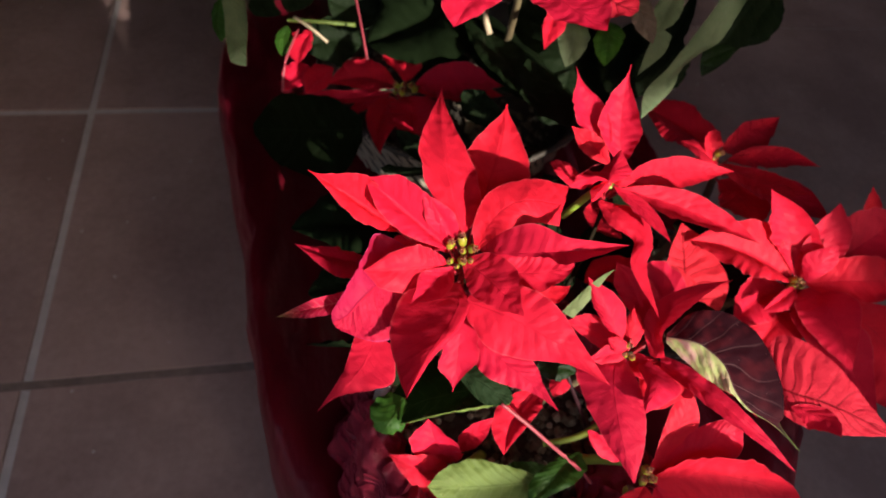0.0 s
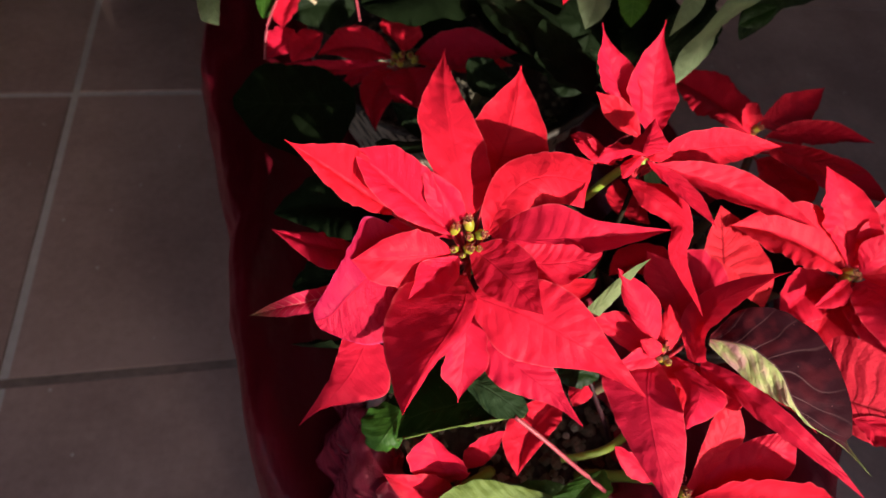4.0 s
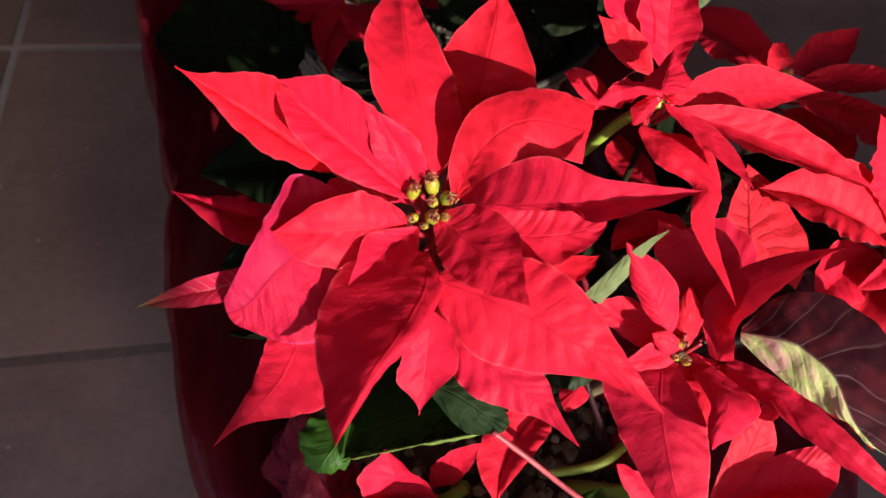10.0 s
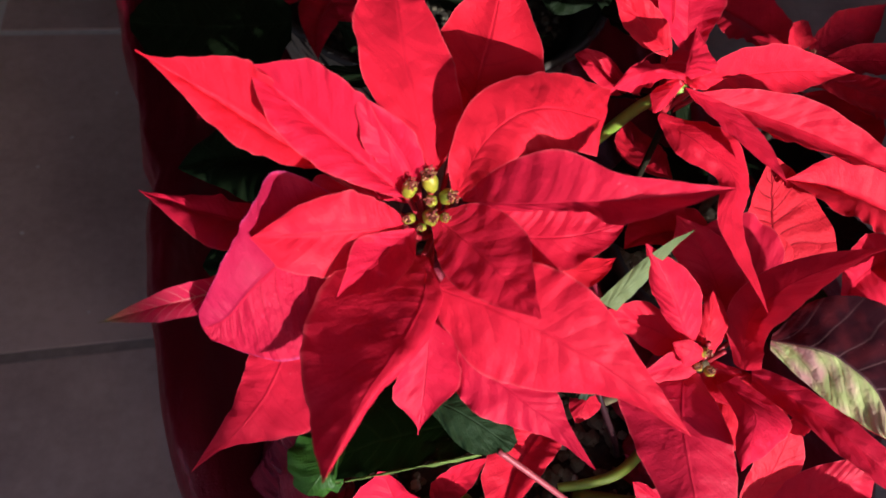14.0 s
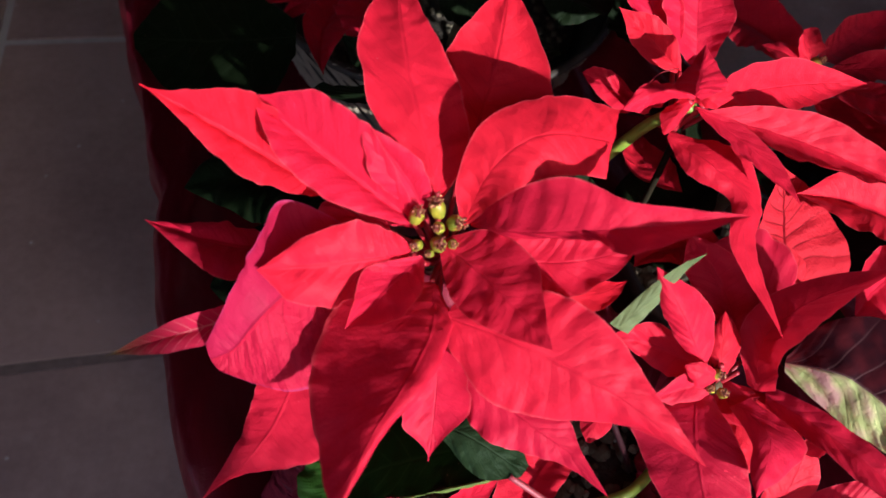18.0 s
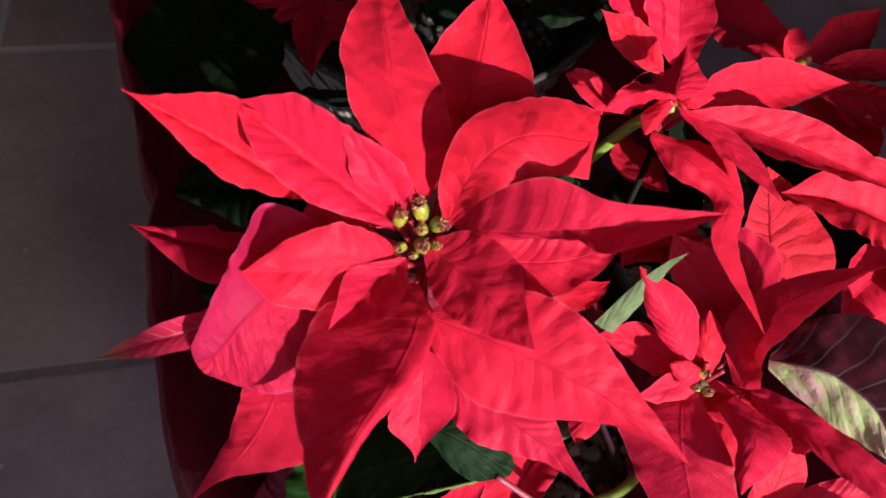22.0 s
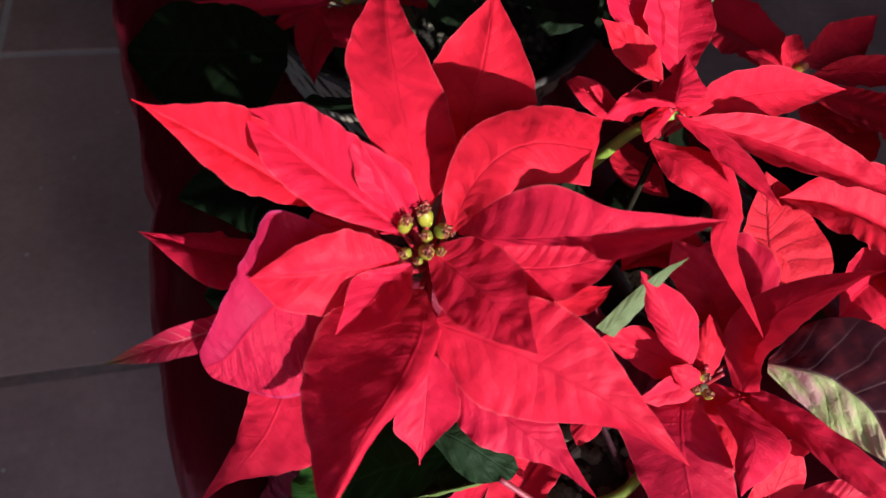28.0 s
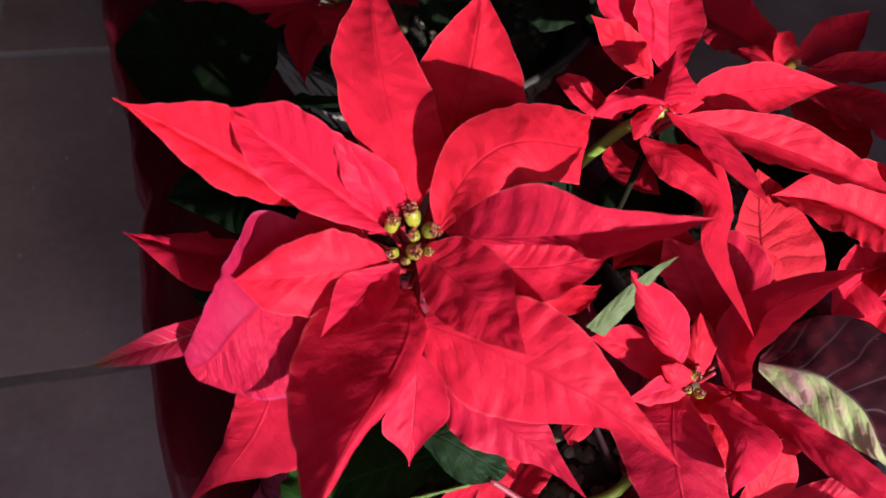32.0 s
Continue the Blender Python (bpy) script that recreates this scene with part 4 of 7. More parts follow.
blade("bract", (0.0045, 0.0121, 0.6118), (-0.0156, 0.0252, 0.6238), (-0.0341, 0.0318, 0.6317), (-0.0127, 0.0316, 0.6363), (-0.0229, 0.0207, 0.6116), 1.00, BRACT, stem, "", 23, 1.3, 0.04)
part("petiole", tube_data("petiole", [(0.0096, 0.0032, 0.6027), (0.0299, -0.0050, 0.5982), (0.0509, -0.0135, 0.5999)], (0.0013, 0.0012), PETIOLE_RED, 6), stem)
blade("bract", (0.0502, -0.0132, 0.5997), (0.0691, -0.0214, 0.6034), (0.0775, -0.0225, 0.6145), (0.0649, -0.0158, 0.6062), (0.0686, -0.0271, 0.5993), 1.20, BRACT, stem, "", 24, 1.3, 0.04)
cyathium((0.0055, 0.0079, 0.6317), (-0.05, -0.3, 0.95), 0.0034, stem, 25)
cyathium((0.0119, 0.0020, 0.6291), (-0.05, -0.3, 0.95), 0.0036, stem, 26)
cyathium((-0.0019, 0.0067, 0.6293), (-0.05, -0.3, 0.95), 0.0030, stem, 27)
cyathium((0.0050, 0.0005, 0.6291), (-0.05, -0.3, 0.95), 0.0025, stem, 28)
cyathium((0.0050, -0.0033, 0.6240), (-0.05, -0.3, 0.95), 0.0032, stem, 29)
cyathium((0.0102, -0.0042, 0.6245), (-0.05, -0.3, 0.95), 0.0023, stem, 30)
cyathium((-0.0029, -0.0014, 0.6211), (-0.05, -0.3, 0.95), 0.0026, stem, 31)
cyathium((0.0023, -0.0027, 0.6163), (-0.05, -0.3, 0.95), 0.0020, stem, 32)
blade("leaf", (-0.0047, 0.0474, 0.5737), (-0.0660, 0.0943, 0.5419), (-0.1110, 0.1097, 0.5174), (-0.0488, 0.1358, 0.5389), (-0.0638, 0.0563, 0.5516), 0.80, LEAF_DARK_SHADE, stem, "", 33, 1.0, 0.10)
# mostly hidden leaves from here on, added to keep sun off drape and basket
blade("leaf", (-0.0101, 0.0304, 0.5609), (-0.0556, 0.0456, 0.5261), (-0.0991, 0.0511, 0.5052), (-0.0526, 0.0844, 0.5181), (-0.0550, -0.0002, 0.5351), 0.80, LEAF_DARK_SHADE, stem, "", 34, 1.0, 0.10)
blade("leaf", (-0.0082, -0.0265, 0.5677), (-0.0321, -0.0312, 0.5542), (-0.0535, -0.0343, 0.5473), (-0.0333, -0.0245, 0.5685), (-0.0284, -0.0408, 0.5385), 0.70, LEAF_DARK_SHADE, stem, "", 35, 1.0, 0.10)
blade("leaf", (-0.0081, -0.0217, 0.5510), (-0.0322, -0.0257, 0.5329), (-0.0562, -0.0285, 0.5231), (-0.0336, -0.0200, 0.5489), (-0.0281, -0.0343, 0.5104), 0.70, LEAF_DARK_SHADE, stem, "", 36, 1.0, 0.10)
blade("leaf", (0.0066, -0.0066, 0.5545), (0.0252, -0.0252, 0.5510), (0.0455, -0.0437, 0.5478), (0.0414, -0.0159, 0.5659), (0.0080, -0.0362, 0.5396), 0.70, LEAF_DARK_SHADE, stem, "", 37, 1.0, 0.10)
blade("leaf", (0.0187, 0.0470, 0.5936), (0.0364, 0.0902, 0.5869), (0.0523, 0.1284, 0.5914), (0.0100, 0.0943, 0.5838), (0.0625, 0.0825, 0.5874), 0.80, LEAF_DARK_SHADE, stem, "", 38, 1.0, 0.10)
blade("leaf", (0.0200, 0.0200, 0.5850), (-0.0300, 0.0450, 0.5400), (-0.0850, 0.0600, 0.4900), (-0.0400, 0.0300, 0.5750), (-0.0200, 0.0600, 0.5000), 0.80, LEAF_DARK_SHADE, stem, "", 201, 1.0, 0.10)
blade("leaf", (0.0300, 0.0200, 0.5600), (0.0000, 0.0500, 0.5050), (-0.0300, 0.0700, 0.4550), (-0.0350, 0.0450, 0.5200), (0.0350, 0.0550, 0.5000), 0.80, LEAF_DARK_SHADE, stem, "", 202, 1.0, 0.10)
blade("leaf", (0.0500, 0.0200, 0.5700), (0.0600, 0.0500, 0.5200), (0.0700, 0.0750, 0.4700), (0.0200, 0.0500, 0.5250), (0.1000, 0.0500, 0.5200), 0.80, LEAF_DARK_SHADE, stem, "", 203, 1.0, 0.10)
blade("leaf", (0.0400, 0.0000, 0.6000), (0.0850, 0.0300, 0.5700), (0.1300, 0.0500, 0.5400), (0.0750, 0.0500, 0.5900), (0.0950, 0.0100, 0.5450), 0.80, LEAF_DARK_SHADE, stem, "", 204, 1.0, 0.10)
blade("leaf", (0.0500, 0.0900, 0.6250), (0.0570, 0.1180, 0.5920), (0.0600, 0.1350, 0.5500), (0.0200, 0.1200, 0.5900), (0.0950, 0.1180, 0.5920), 0.80, LEAF_DARK_SHADE, stem, "", 207, 1.0, 0.10)
blade("leaf", (0.0000, 0.0900, 0.6100), (0.0000, 0.1180, 0.5770), (-0.0050, 0.1400, 0.5450), (-0.0350, 0.1200, 0.5750), (0.0320, 0.1200, 0.5770), 0.80, LEAF_DARK_SHADE, stem, "", 208, 1.0, 0.10)
blade("leaf", (-0.0100, -0.0100, 0.5300), (-0.0600, 0.0100, 0.4900), (-0.1050, 0.0300, 0.4550), (-0.0680, -0.0080, 0.5220), (-0.0550, 0.0250, 0.4580), 0.80, LEAF_DARK_SHADE, stem, "", 210, 1.0, 0.10)
stem = part("stem", tube_data("stem", [(0.0798, -0.0004, 0.4400), (0.1082, 0.0200, 0.5605), (0.1166, 0.0404, 0.6409)], (0.0018, 0.0014), STEM_SHADED, 8, 0.08), plant)
stem.matrix_parent_inverse = plant_base
part("petiole", tube_data("petiole", [(0.1144, 0.0380, 0.6289), (0.1276, 0.0550, 0.6253), (0.1409, 0.0731, 0.6286)], (0.0013, 0.0012), PETIOLE_RED, 6), stem)
blade("bract", (0.1409, 0.0720, 0.6277), (0.1402, 0.0984, 0.6505), (0.1453, 0.1220, 0.6792), (0.1226, 0.0964, 0.6503), (0.1530, 0.0870, 0.6506), 2.20, BRACT, stem, "", 39, 1.2, 0.20)
part("petiole", tube_data("petiole", [(0.1144, 0.0380, 0.6289), (0.1221, 0.0574, 0.6257), (0.1294, 0.0780, 0.6294)], (0.0013, 0.0012), PETIOLE_RED, 6), stem)
blade("bract", (0.1299, 0.0769, 0.6286), (0.1162, 0.1037, 0.6488), (0.1075, 0.1297, 0.6715), (0.1031, 0.1041, 0.6512), (0.1300, 0.1022, 0.6508), 2.20, BRACT, stem, "", 40, 1.2, 0.27)
part("petiole", tube_data("petiole", [(0.1144, 0.0380, 0.6289), (0.1211, 0.0528, 0.6274), (0.1273, 0.0681, 0.6323)], (0.0013, 0.0012), PETIOLE_RED, 6), stem)
blade("bract", (0.1279, 0.0677, 0.6319), (0.1130, 0.0794, 0.6416), (0.0983, 0.0900, 0.6505), (0.1173, 0.0812, 0.6488), (0.1069, 0.0760, 0.6379), 1.30, BRACT, stem, "", 41, 0.6, 0.05)
part("petiole", tube_data("petiole", [(0.1144, 0.0380, 0.6289), (0.1208, 0.0417, 0.6297), (0.1293, 0.0459, 0.6362)], (0.0013, 0.0012), PETIOLE_RED, 6), stem)
blade("bract", (0.1273, 0.0453, 0.6366), (0.1778, 0.0604, 0.6280), (0.2388, 0.0684, 0.6179), (0.1702, 0.0683, 0.6367), (0.1730, 0.0475, 0.6232), 1.10, BRACT, stem, "", 42, 1.2, 0.21)
part("petiole", tube_data("petiole", [(0.1144, 0.0380, 0.6289), (0.1207, 0.0402, 0.6287), (0.1289, 0.0416, 0.6344)], (0.0013, 0.0012), PETIOLE_RED, 6), stem)
blade("bract", (0.1271, 0.0423, 0.6345), (0.1715, 0.0235, 0.6316), (0.2167, -0.0085, 0.6298), (0.1763, 0.0288, 0.6387), (0.1514, 0.0042, 0.6365), 1.10, BRACT, stem, "", 43, 1.2, 0.29)
part("petiole", tube_data("petiole", [(0.1144, 0.0380, 0.6289), (0.1154, 0.0378, 0.6334), (0.1171, 0.0367, 0.6439)], (0.0013, 0.0012), PETIOLE_RED, 6), stem)
blade("bract", (0.1165, 0.0376, 0.6440), (0.1312, 0.0166, 0.6430), (0.1427, -0.0120, 0.6411), (0.1363, 0.0173, 0.6445), (0.1222, 0.0117, 0.6451), 1.20, BRACT, stem, "", 44, 1.2, 0.16)
part("petiole", tube_data("petiole", [(0.1144, 0.0380, 0.6289), (0.1145, 0.0359, 0.6269), (0.1151, 0.0327, 0.6310)], (0.0013, 0.0012), PETIOLE_RED, 6), stem)
sheet("bract", [(0.1079, 0.0330, 0.6320), (0.1194, 0.0155, 0.6340), (0.1305, 0.0001, 0.6310), (0.1218, -0.0211, 0.6280), (0.1268, -0.0553, 0.6200)], [(0.1078, 0.0314, 0.6310), (0.1116, 0.0163, 0.6280), (0.1250, 0.0014, 0.6280), (0.1156, -0.0210, 0.6290), (0.1268, -0.0553, 0.6200)], [(0.1101, 0.0353, 0.6320), (0.1360, 0.0222, 0.6330), (0.1394, -0.0001, 0.6280), (0.1278, -0.0219, 0.6260), (0.1268, -0.0553, 0.6200)], BRACT, stem, "", 45, 2.5, 1.6, 1.0)
part("petiole", tube_data("petiole", [(0.1144, 0.0380, 0.6289), (0.1132, 0.0375, 0.6352), (0.1119, 0.0370, 0.6481)], (0.0013, 0.0012), PETIOLE_RED, 6), stem)
sheet("bract", [(0.1028, 0.0268, 0.6620), (0.1096, 0.0365, 0.6600), (0.1176, 0.0483, 0.6570), (0.1282, 0.0641, 0.6520)], [(0.1020, 0.0277, 0.6620), (0.1014, 0.0387, 0.6560), (0.1145, 0.0507, 0.6550), (0.1282, 0.0641, 0.6520)], [(0.1060, 0.0265, 0.6600), (0.1293, 0.0421, 0.6500), (0.1285, 0.0534, 0.6510), (0.1282, 0.0641, 0.6520)], BRACT, stem, "", 46, 2.0, 1.2, 0.6)
sheet("bract", [(0.1150, 0.0392, 0.6470), (0.1196, 0.0350, 0.6510), (0.1311, 0.0367, 0.6490)], [(0.1148, 0.0398, 0.6480), (0.1218, 0.0402, 0.6530), (0.1311, 0.0367, 0.6490)], [(0.1151, 0.0383, 0.6460), (0.1218, 0.0347, 0.6450), (0.1311, 0.0367, 0.6490)], BRACT, stem, "", 246, 2.0, 1.4, 1.5)
part("petiole", tube_data("petiole", [(0.1144, 0.0380, 0.6289), (0.1132, 0.0379, 0.6355), (0.1113, 0.0376, 0.6484)], (0.0013, 0.0012), PETIOLE_RED, 6), stem)
sheet("bract", [(0.1141, 0.0392, 0.6490), (0.0985, 0.0359, 0.6560), (0.0913, 0.0379, 0.6520), (0.0803, 0.0330, 0.6500)], [(0.1139, 0.0401, 0.6500), (0.1038, 0.0464, 0.6500), (0.0913, 0.0424, 0.6530), (0.0803, 0.0330, 0.6500)], [(0.1141, 0.0380, 0.6480), (0.1027, 0.0379, 0.6480), (0.0950, 0.0368, 0.6430), (0.0803, 0.0330, 0.6500)], BRACT, stem, "small shrivelled bract", 47, 4.0, 1.2, 4.0)
part("petiole", tube_data("petiole", [(0.0922, 0.0418, 0.6520), (0.0998, 0.0470, 0.6540), (0.1078, 0.0482, 0.6550)], (.0003, .0002), PETIOLE_RED, 5), stem, "dry curled thread")
part("petiole", tube_data("petiole", [(0.1144, 0.0380, 0.6289), (0.1097, 0.0361, 0.6360), (0.1049, 0.0340, 0.6492)], (0.0013, 0.0012), PETIOLE_RED, 6), stem)
sheet("bract", [(0.1130, 0.0384, 0.6480), (0.1013, 0.0280, 0.6510), (0.0944, 0.0215, 0.6480)], [(0.1122, 0.0397, 0.6480), (0.0970, 0.0317, 0.6490), (0.0939, 0.0216, 0.6480)], [(0.1145, 0.0367, 0.6470), (0.1035, 0.0271, 0.6460), (0.0950, 0.0212, 0.6480)], BRACT, stem, "small shrivelled bract", 48, 1.5, 1.4, 1.0)
part("petiole", tube_data("petiole", [(0.1144, 0.0380, 0.6289), (0.1126, 0.0503, 0.6213), (0.1104, 0.0627, 0.6198)], (0.0013, 0.0012), PETIOLE_RED, 6), stem)
blade("bract", (0.1109, 0.0626, 0.6196), (0.0982, 0.0667, 0.6247), (0.0843, 0.0755, 0.6275), (0.0957, 0.0739, 0.6290), (0.0971, 0.0589, 0.6191), 0.90, BRACT, stem, "", 49, 1.2, 0.32)
blade("bract", (0.1640, 0.0563, 0.5510), (0.1560, 0.0790, 0.5436), (0.1611, 0.1103, 0.5400), (0.1418, 0.0790, 0.5425), (0.1696, 0.0814, 0.5443), 1.00, BRACT, stem, "", 50, 1.2, 0.20)
blade("bract", (0.1469, -0.0067, 0.5815), (0.1346, 0.0114, 0.5690), (0.1104, 0.0058, 0.5669), (0.1409, 0.0269, 0.5649), (0.1283, -0.0033, 0.5737), 1.00, BRACT, stem, "", 51, 1.2, 0.27)
# four filler leaves, added to make the shadowed gaps below look black
blade("leaf", (0.2035, 0.0701, 0.5321), (0.1637, 0.0580, 0.5250), (0.1234, 0.0444, 0.5219), (0.1700, 0.1008, 0.5195), (0.1541, 0.0151, 0.5338), 0.80, LEAF_DARK_SHADE, stem, "", 52, 1.0, 0.10)
blade("leaf", (0.1772, -0.0093, 0.5484), (0.1854, -0.0372, 0.5653), (0.1939, -0.0626, 0.5839), (0.2064, -0.0182, 0.5588), (0.1577, -0.0598, 0.5758), 0.80, LEAF_DARK_SHADE, stem, "", 53, 1.0, 0.10)
blade("leaf", (0.2333, 0.0847, 0.5266), (0.2644, 0.0692, 0.5310), (0.2958, 0.0442, 0.5370), (0.2774, 0.0924, 0.5296), (0.2437, 0.0346, 0.5349), 0.80, LEAF_DARK_SHADE, stem, "", 54, 1.0, 0.10)
blade("leaf", (0.2319, 0.0276, 0.5355), (0.2557, 0.0189, 0.5388), (0.2852, 0.0048, 0.5438), (0.2666, 0.0352, 0.5364), (0.2396, -0.0085, 0.5447), 0.80, LEAF_DARK_SHADE, stem, "", 55, 1.0, 0.10)
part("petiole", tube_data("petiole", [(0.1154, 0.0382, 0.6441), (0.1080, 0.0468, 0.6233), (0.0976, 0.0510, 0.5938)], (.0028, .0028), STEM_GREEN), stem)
# three more leaves, added below this flower as sun blockers
blade("leaf", (0.1150, 0.0500, 0.6250), (0.1300, 0.0900, 0.5850), (0.1500, 0.1300, 0.5450), (0.0900, 0.0900, 0.5900), (0.1700, 0.0850, 0.5800), 0.80, LEAF_DARK_SHADE, stem, "", 205, 1.0, 0.10)
blade("leaf", (0.1250, 0.0400, 0.6200), (0.1700, 0.0700, 0.5750), (0.2050, 0.0950, 0.5300), (0.1650, 0.0950, 0.5900), (0.1850, 0.0500, 0.5600), 0.80, LEAF_DARK_SHADE, stem, "", 206, 1.0, 0.10)
blade("leaf", (0.1350, 0.1000, 0.6420), (0.1420, 0.1200, 0.6150), (0.1500, 0.1350, 0.5850), (0.1180, 0.1200, 0.6150), (0.1680, 0.1200, 0.6150), 0.80, LEAF_DARK_SHADE, stem, "", 209, 1.0, 0.10)
stem = part("stem", tube_data("stem", [(0.0600, -0.0500, 0.4400), (0.1018, -0.0543, 0.5276), (0.1236, -0.0585, 0.5751)], (0.0045, 0.003), STEM_BROWN, 8, 0.08), plant)
stem.matrix_parent_inverse = plant_base
part("petiole", tube_data("petiole", [(0.1198, -0.0580, 0.5670), (0.1199, -0.0548, 0.5725), (0.1194, -0.0509, 0.5846)], (0.0013, 0.0012), PETIOLE_RED, 6), stem)
sheet("bract", [(0.1143, -0.0526, 0.5840), (0.1062, -0.0444, 0.5970), (0.0982, -0.0353, 0.6090), (0.0873, -0.0213, 0.6220)], [(0.1132, -0.0516, 0.5840), (0.1001, -0.0414, 0.5950), (0.0924, -0.0314, 0.6070), (0.0873, -0.0213, 0.6220)], [(0.1156, -0.0530, 0.5840), (0.1184, -0.0397, 0.5970), (0.1084, -0.0292, 0.6100), (0.0873, -0.0213, 0.6220)], BRACT, stem, "", 56, 2.0, 1.6, 0.6)
part("petiole", tube_data("petiole", [(0.1198, -0.0580, 0.5670), (0.1201, -0.0558, 0.5744), (0.1203, -0.0533, 0.5882)], (0.0013, 0.0012), PETIOLE_RED, 6), stem)
sheet("bract", [(0.1211, -0.0553, 0.5820), (0.1223, -0.0470, 0.5900), (0.1256, -0.0335, 0.5970)], [(0.1192, -0.0540, 0.5820), (0.1171, -0.0437, 0.5870), (0.1256, -0.0335, 0.5970)], [(0.1252, -0.0554, 0.5810), (0.1335, -0.0451, 0.5880), (0.1256, -0.0335, 0.5970)], BRACT, stem, "", 57, 1.5, 1.8, 0.6)
part("petiole", tube_data("petiole", [(0.1198, -0.0580, 0.5670), (0.1255, -0.0568, 0.5699), (0.1317, -0.0553, 0.5801)], (0.0013, 0.0012), PETIOLE_RED, 6), stem)
sheet("bract", [(0.1392, -0.0636, 0.5770), (0.1388, -0.0481, 0.5920), (0.1484, -0.0412, 0.6060), (0.1640, -0.0389, 0.6220), (0.1751, -0.0420, 0.6400)], [(0.1373, -0.0597, 0.5750), (0.1339, -0.0412, 0.5880), (0.1446, -0.0309, 0.6000), (0.1616, -0.0316, 0.6180), (0.1751, -0.0420, 0.6400)], [(0.1434, -0.0660, 0.5820), (0.1351, -0.0589, 0.6040), (0.1473, -0.0513, 0.6170), (0.1633, -0.0425, 0.6290), (0.1751, -0.0420, 0.6400)], BRACT, stem, "", 58, 1.5, 1.6, 0.4)
part("petiole", tube_data("petiole", [(0.1198, -0.0580, 0.5670), (0.1290, -0.0606, 0.5656), (0.1393, -0.0646, 0.5709)], (0.0013, 0.0012), PETIOLE_RED, 6), stem)
sheet("bract", [(0.1439, -0.0658, 0.5740), (0.1557, -0.0852, 0.5840), (0.1700, -0.1096, 0.5880), (0.1863, -0.1309, 0.5860), (0.2014, -0.1514, 0.5820)], [(0.1447, -0.0613, 0.5760), (0.1564, -0.0802, 0.5900), (0.1718, -0.1055, 0.5940), (0.1892, -0.1294, 0.5880), (0.2014, -0.1514, 0.5820)], [(0.1430, -0.0703, 0.5720), (0.1466, -0.0925, 0.5880), (0.1602, -0.1138, 0.5920), (0.1824, -0.1316, 0.5860), (0.2014, -0.1514, 0.5820)], BRACT, stem, "", 59, 2.0, 1.4, 0.6)
part("petiole", tube_data("petiole", [(0.1198, -0.0580, 0.5670), (0.1278, -0.0596, 0.5635), (0.1350, -0.0621, 0.5668)], (0.0013, 0.0012), PETIOLE_RED, 6), stem)
sheet("bract", [(0.1272, -0.0679, 0.5780), (0.1293, -0.0842, 0.5860), (0.1201, -0.0959, 0.5880), (0.1124, -0.1046, 0.5880)], [(0.1240, -0.0683, 0.5760), (0.1220, -0.0840, 0.5840), (0.1151, -0.0952, 0.5860), (0.1121, -0.1046, 0.5880)], [(0.1349, -0.0659, 0.5770), (0.1483, -0.0886, 0.5800), (0.1303, -0.0986, 0.5820), (0.1142, -0.1043, 0.5860)], BRACT, stem, "", 60, 1.5, 1.6, 0.6)
part("petiole", tube_data("petiole", [(0.1198, -0.0580, 0.5670), (0.1189, -0.0608, 0.5682), (0.1174, -0.0648, 0.5749)], (0.0013, 0.0012), PETIOLE_RED, 6), stem)
sheet("bract", [(0.1127, -0.0594, 0.5750), (0.1030, -0.0803, 0.5770), (0.1011, -0.1070, 0.5700), (0.1039, -0.1392, 0.5580)], [(0.1038, -0.0572, 0.5720), (0.0846, -0.0628, 0.5660), (0.0899, -0.0995, 0.5600), (0.1039, -0.1392, 0.5580)], [(0.1179, -0.0627, 0.5770), (0.1190, -0.0898, 0.5800), (0.1160, -0.1153, 0.5710), (0.1052, -0.1394, 0.5580)], BRACT, stem, "", 61, 2.0, 1.6, 0.6)
sheet("bract", [(0.1341, -0.0576, 0.5660), (0.1429, -0.0732, 0.5660), (0.1530, -0.0810, 0.5600), (0.1633, -0.0867, 0.5560)], [(0.1321, -0.0603, 0.5640), (0.1278, -0.0887, 0.5600), (0.1415, -0.0934, 0.5560), (0.1633, -0.0867, 0.5560)], [(0.1366, -0.0560, 0.5660), (0.1557, -0.0672, 0.5660), (0.1662, -0.0769, 0.5600), (0.1633, -0.0867, 0.5560)], BRACT, stem, "", 260, 1.5, 1.6, 0.6)
part("petiole", tube_data("petiole", [(0.1198, -0.0580, 0.5670), (0.1198, -0.0555, 0.5695), (0.1191, -0.0525, 0.5780)], (0.0013, 0.0012), PETIOLE_RED, 6), stem)
blade("bract", (0.1197, -0.0530, 0.5780), (0.1023, -0.0400, 0.5780), (0.0813, -0.0312, 0.5793), (0.0996, -0.0320, 0.5878), (0.1029, -0.0492, 0.5719), 1.10, BRACT, stem, "", 62, 2.0, 0.06)
part("petiole", tube_data("petiole", [(0.1198, -0.0580, 0.5670), (0.1197, -0.0568, 0.5711), (0.1192, -0.0557, 0.5811)], (0.0013, 0.0012), PETIOLE_RED, 6), stem)
blade("bract", (0.1197, -0.0557, 0.5812), (0.1079, -0.0577, 0.5773), (0.0902, -0.0597, 0.5770), (0.1073, -0.0528, 0.5854), (0.1111, -0.0644, 0.5734), 1.10, BRACT, stem, "", 63, 2.0, 0.06)
part("petiole", tube_data("petiole", [(0.1198, -0.0580, 0.5670), (0.1193, -0.0579, 0.5728), (0.1185, -0.0577, 0.5848)], (0.0013, 0.0012), PETIOLE_RED, 6), stem)
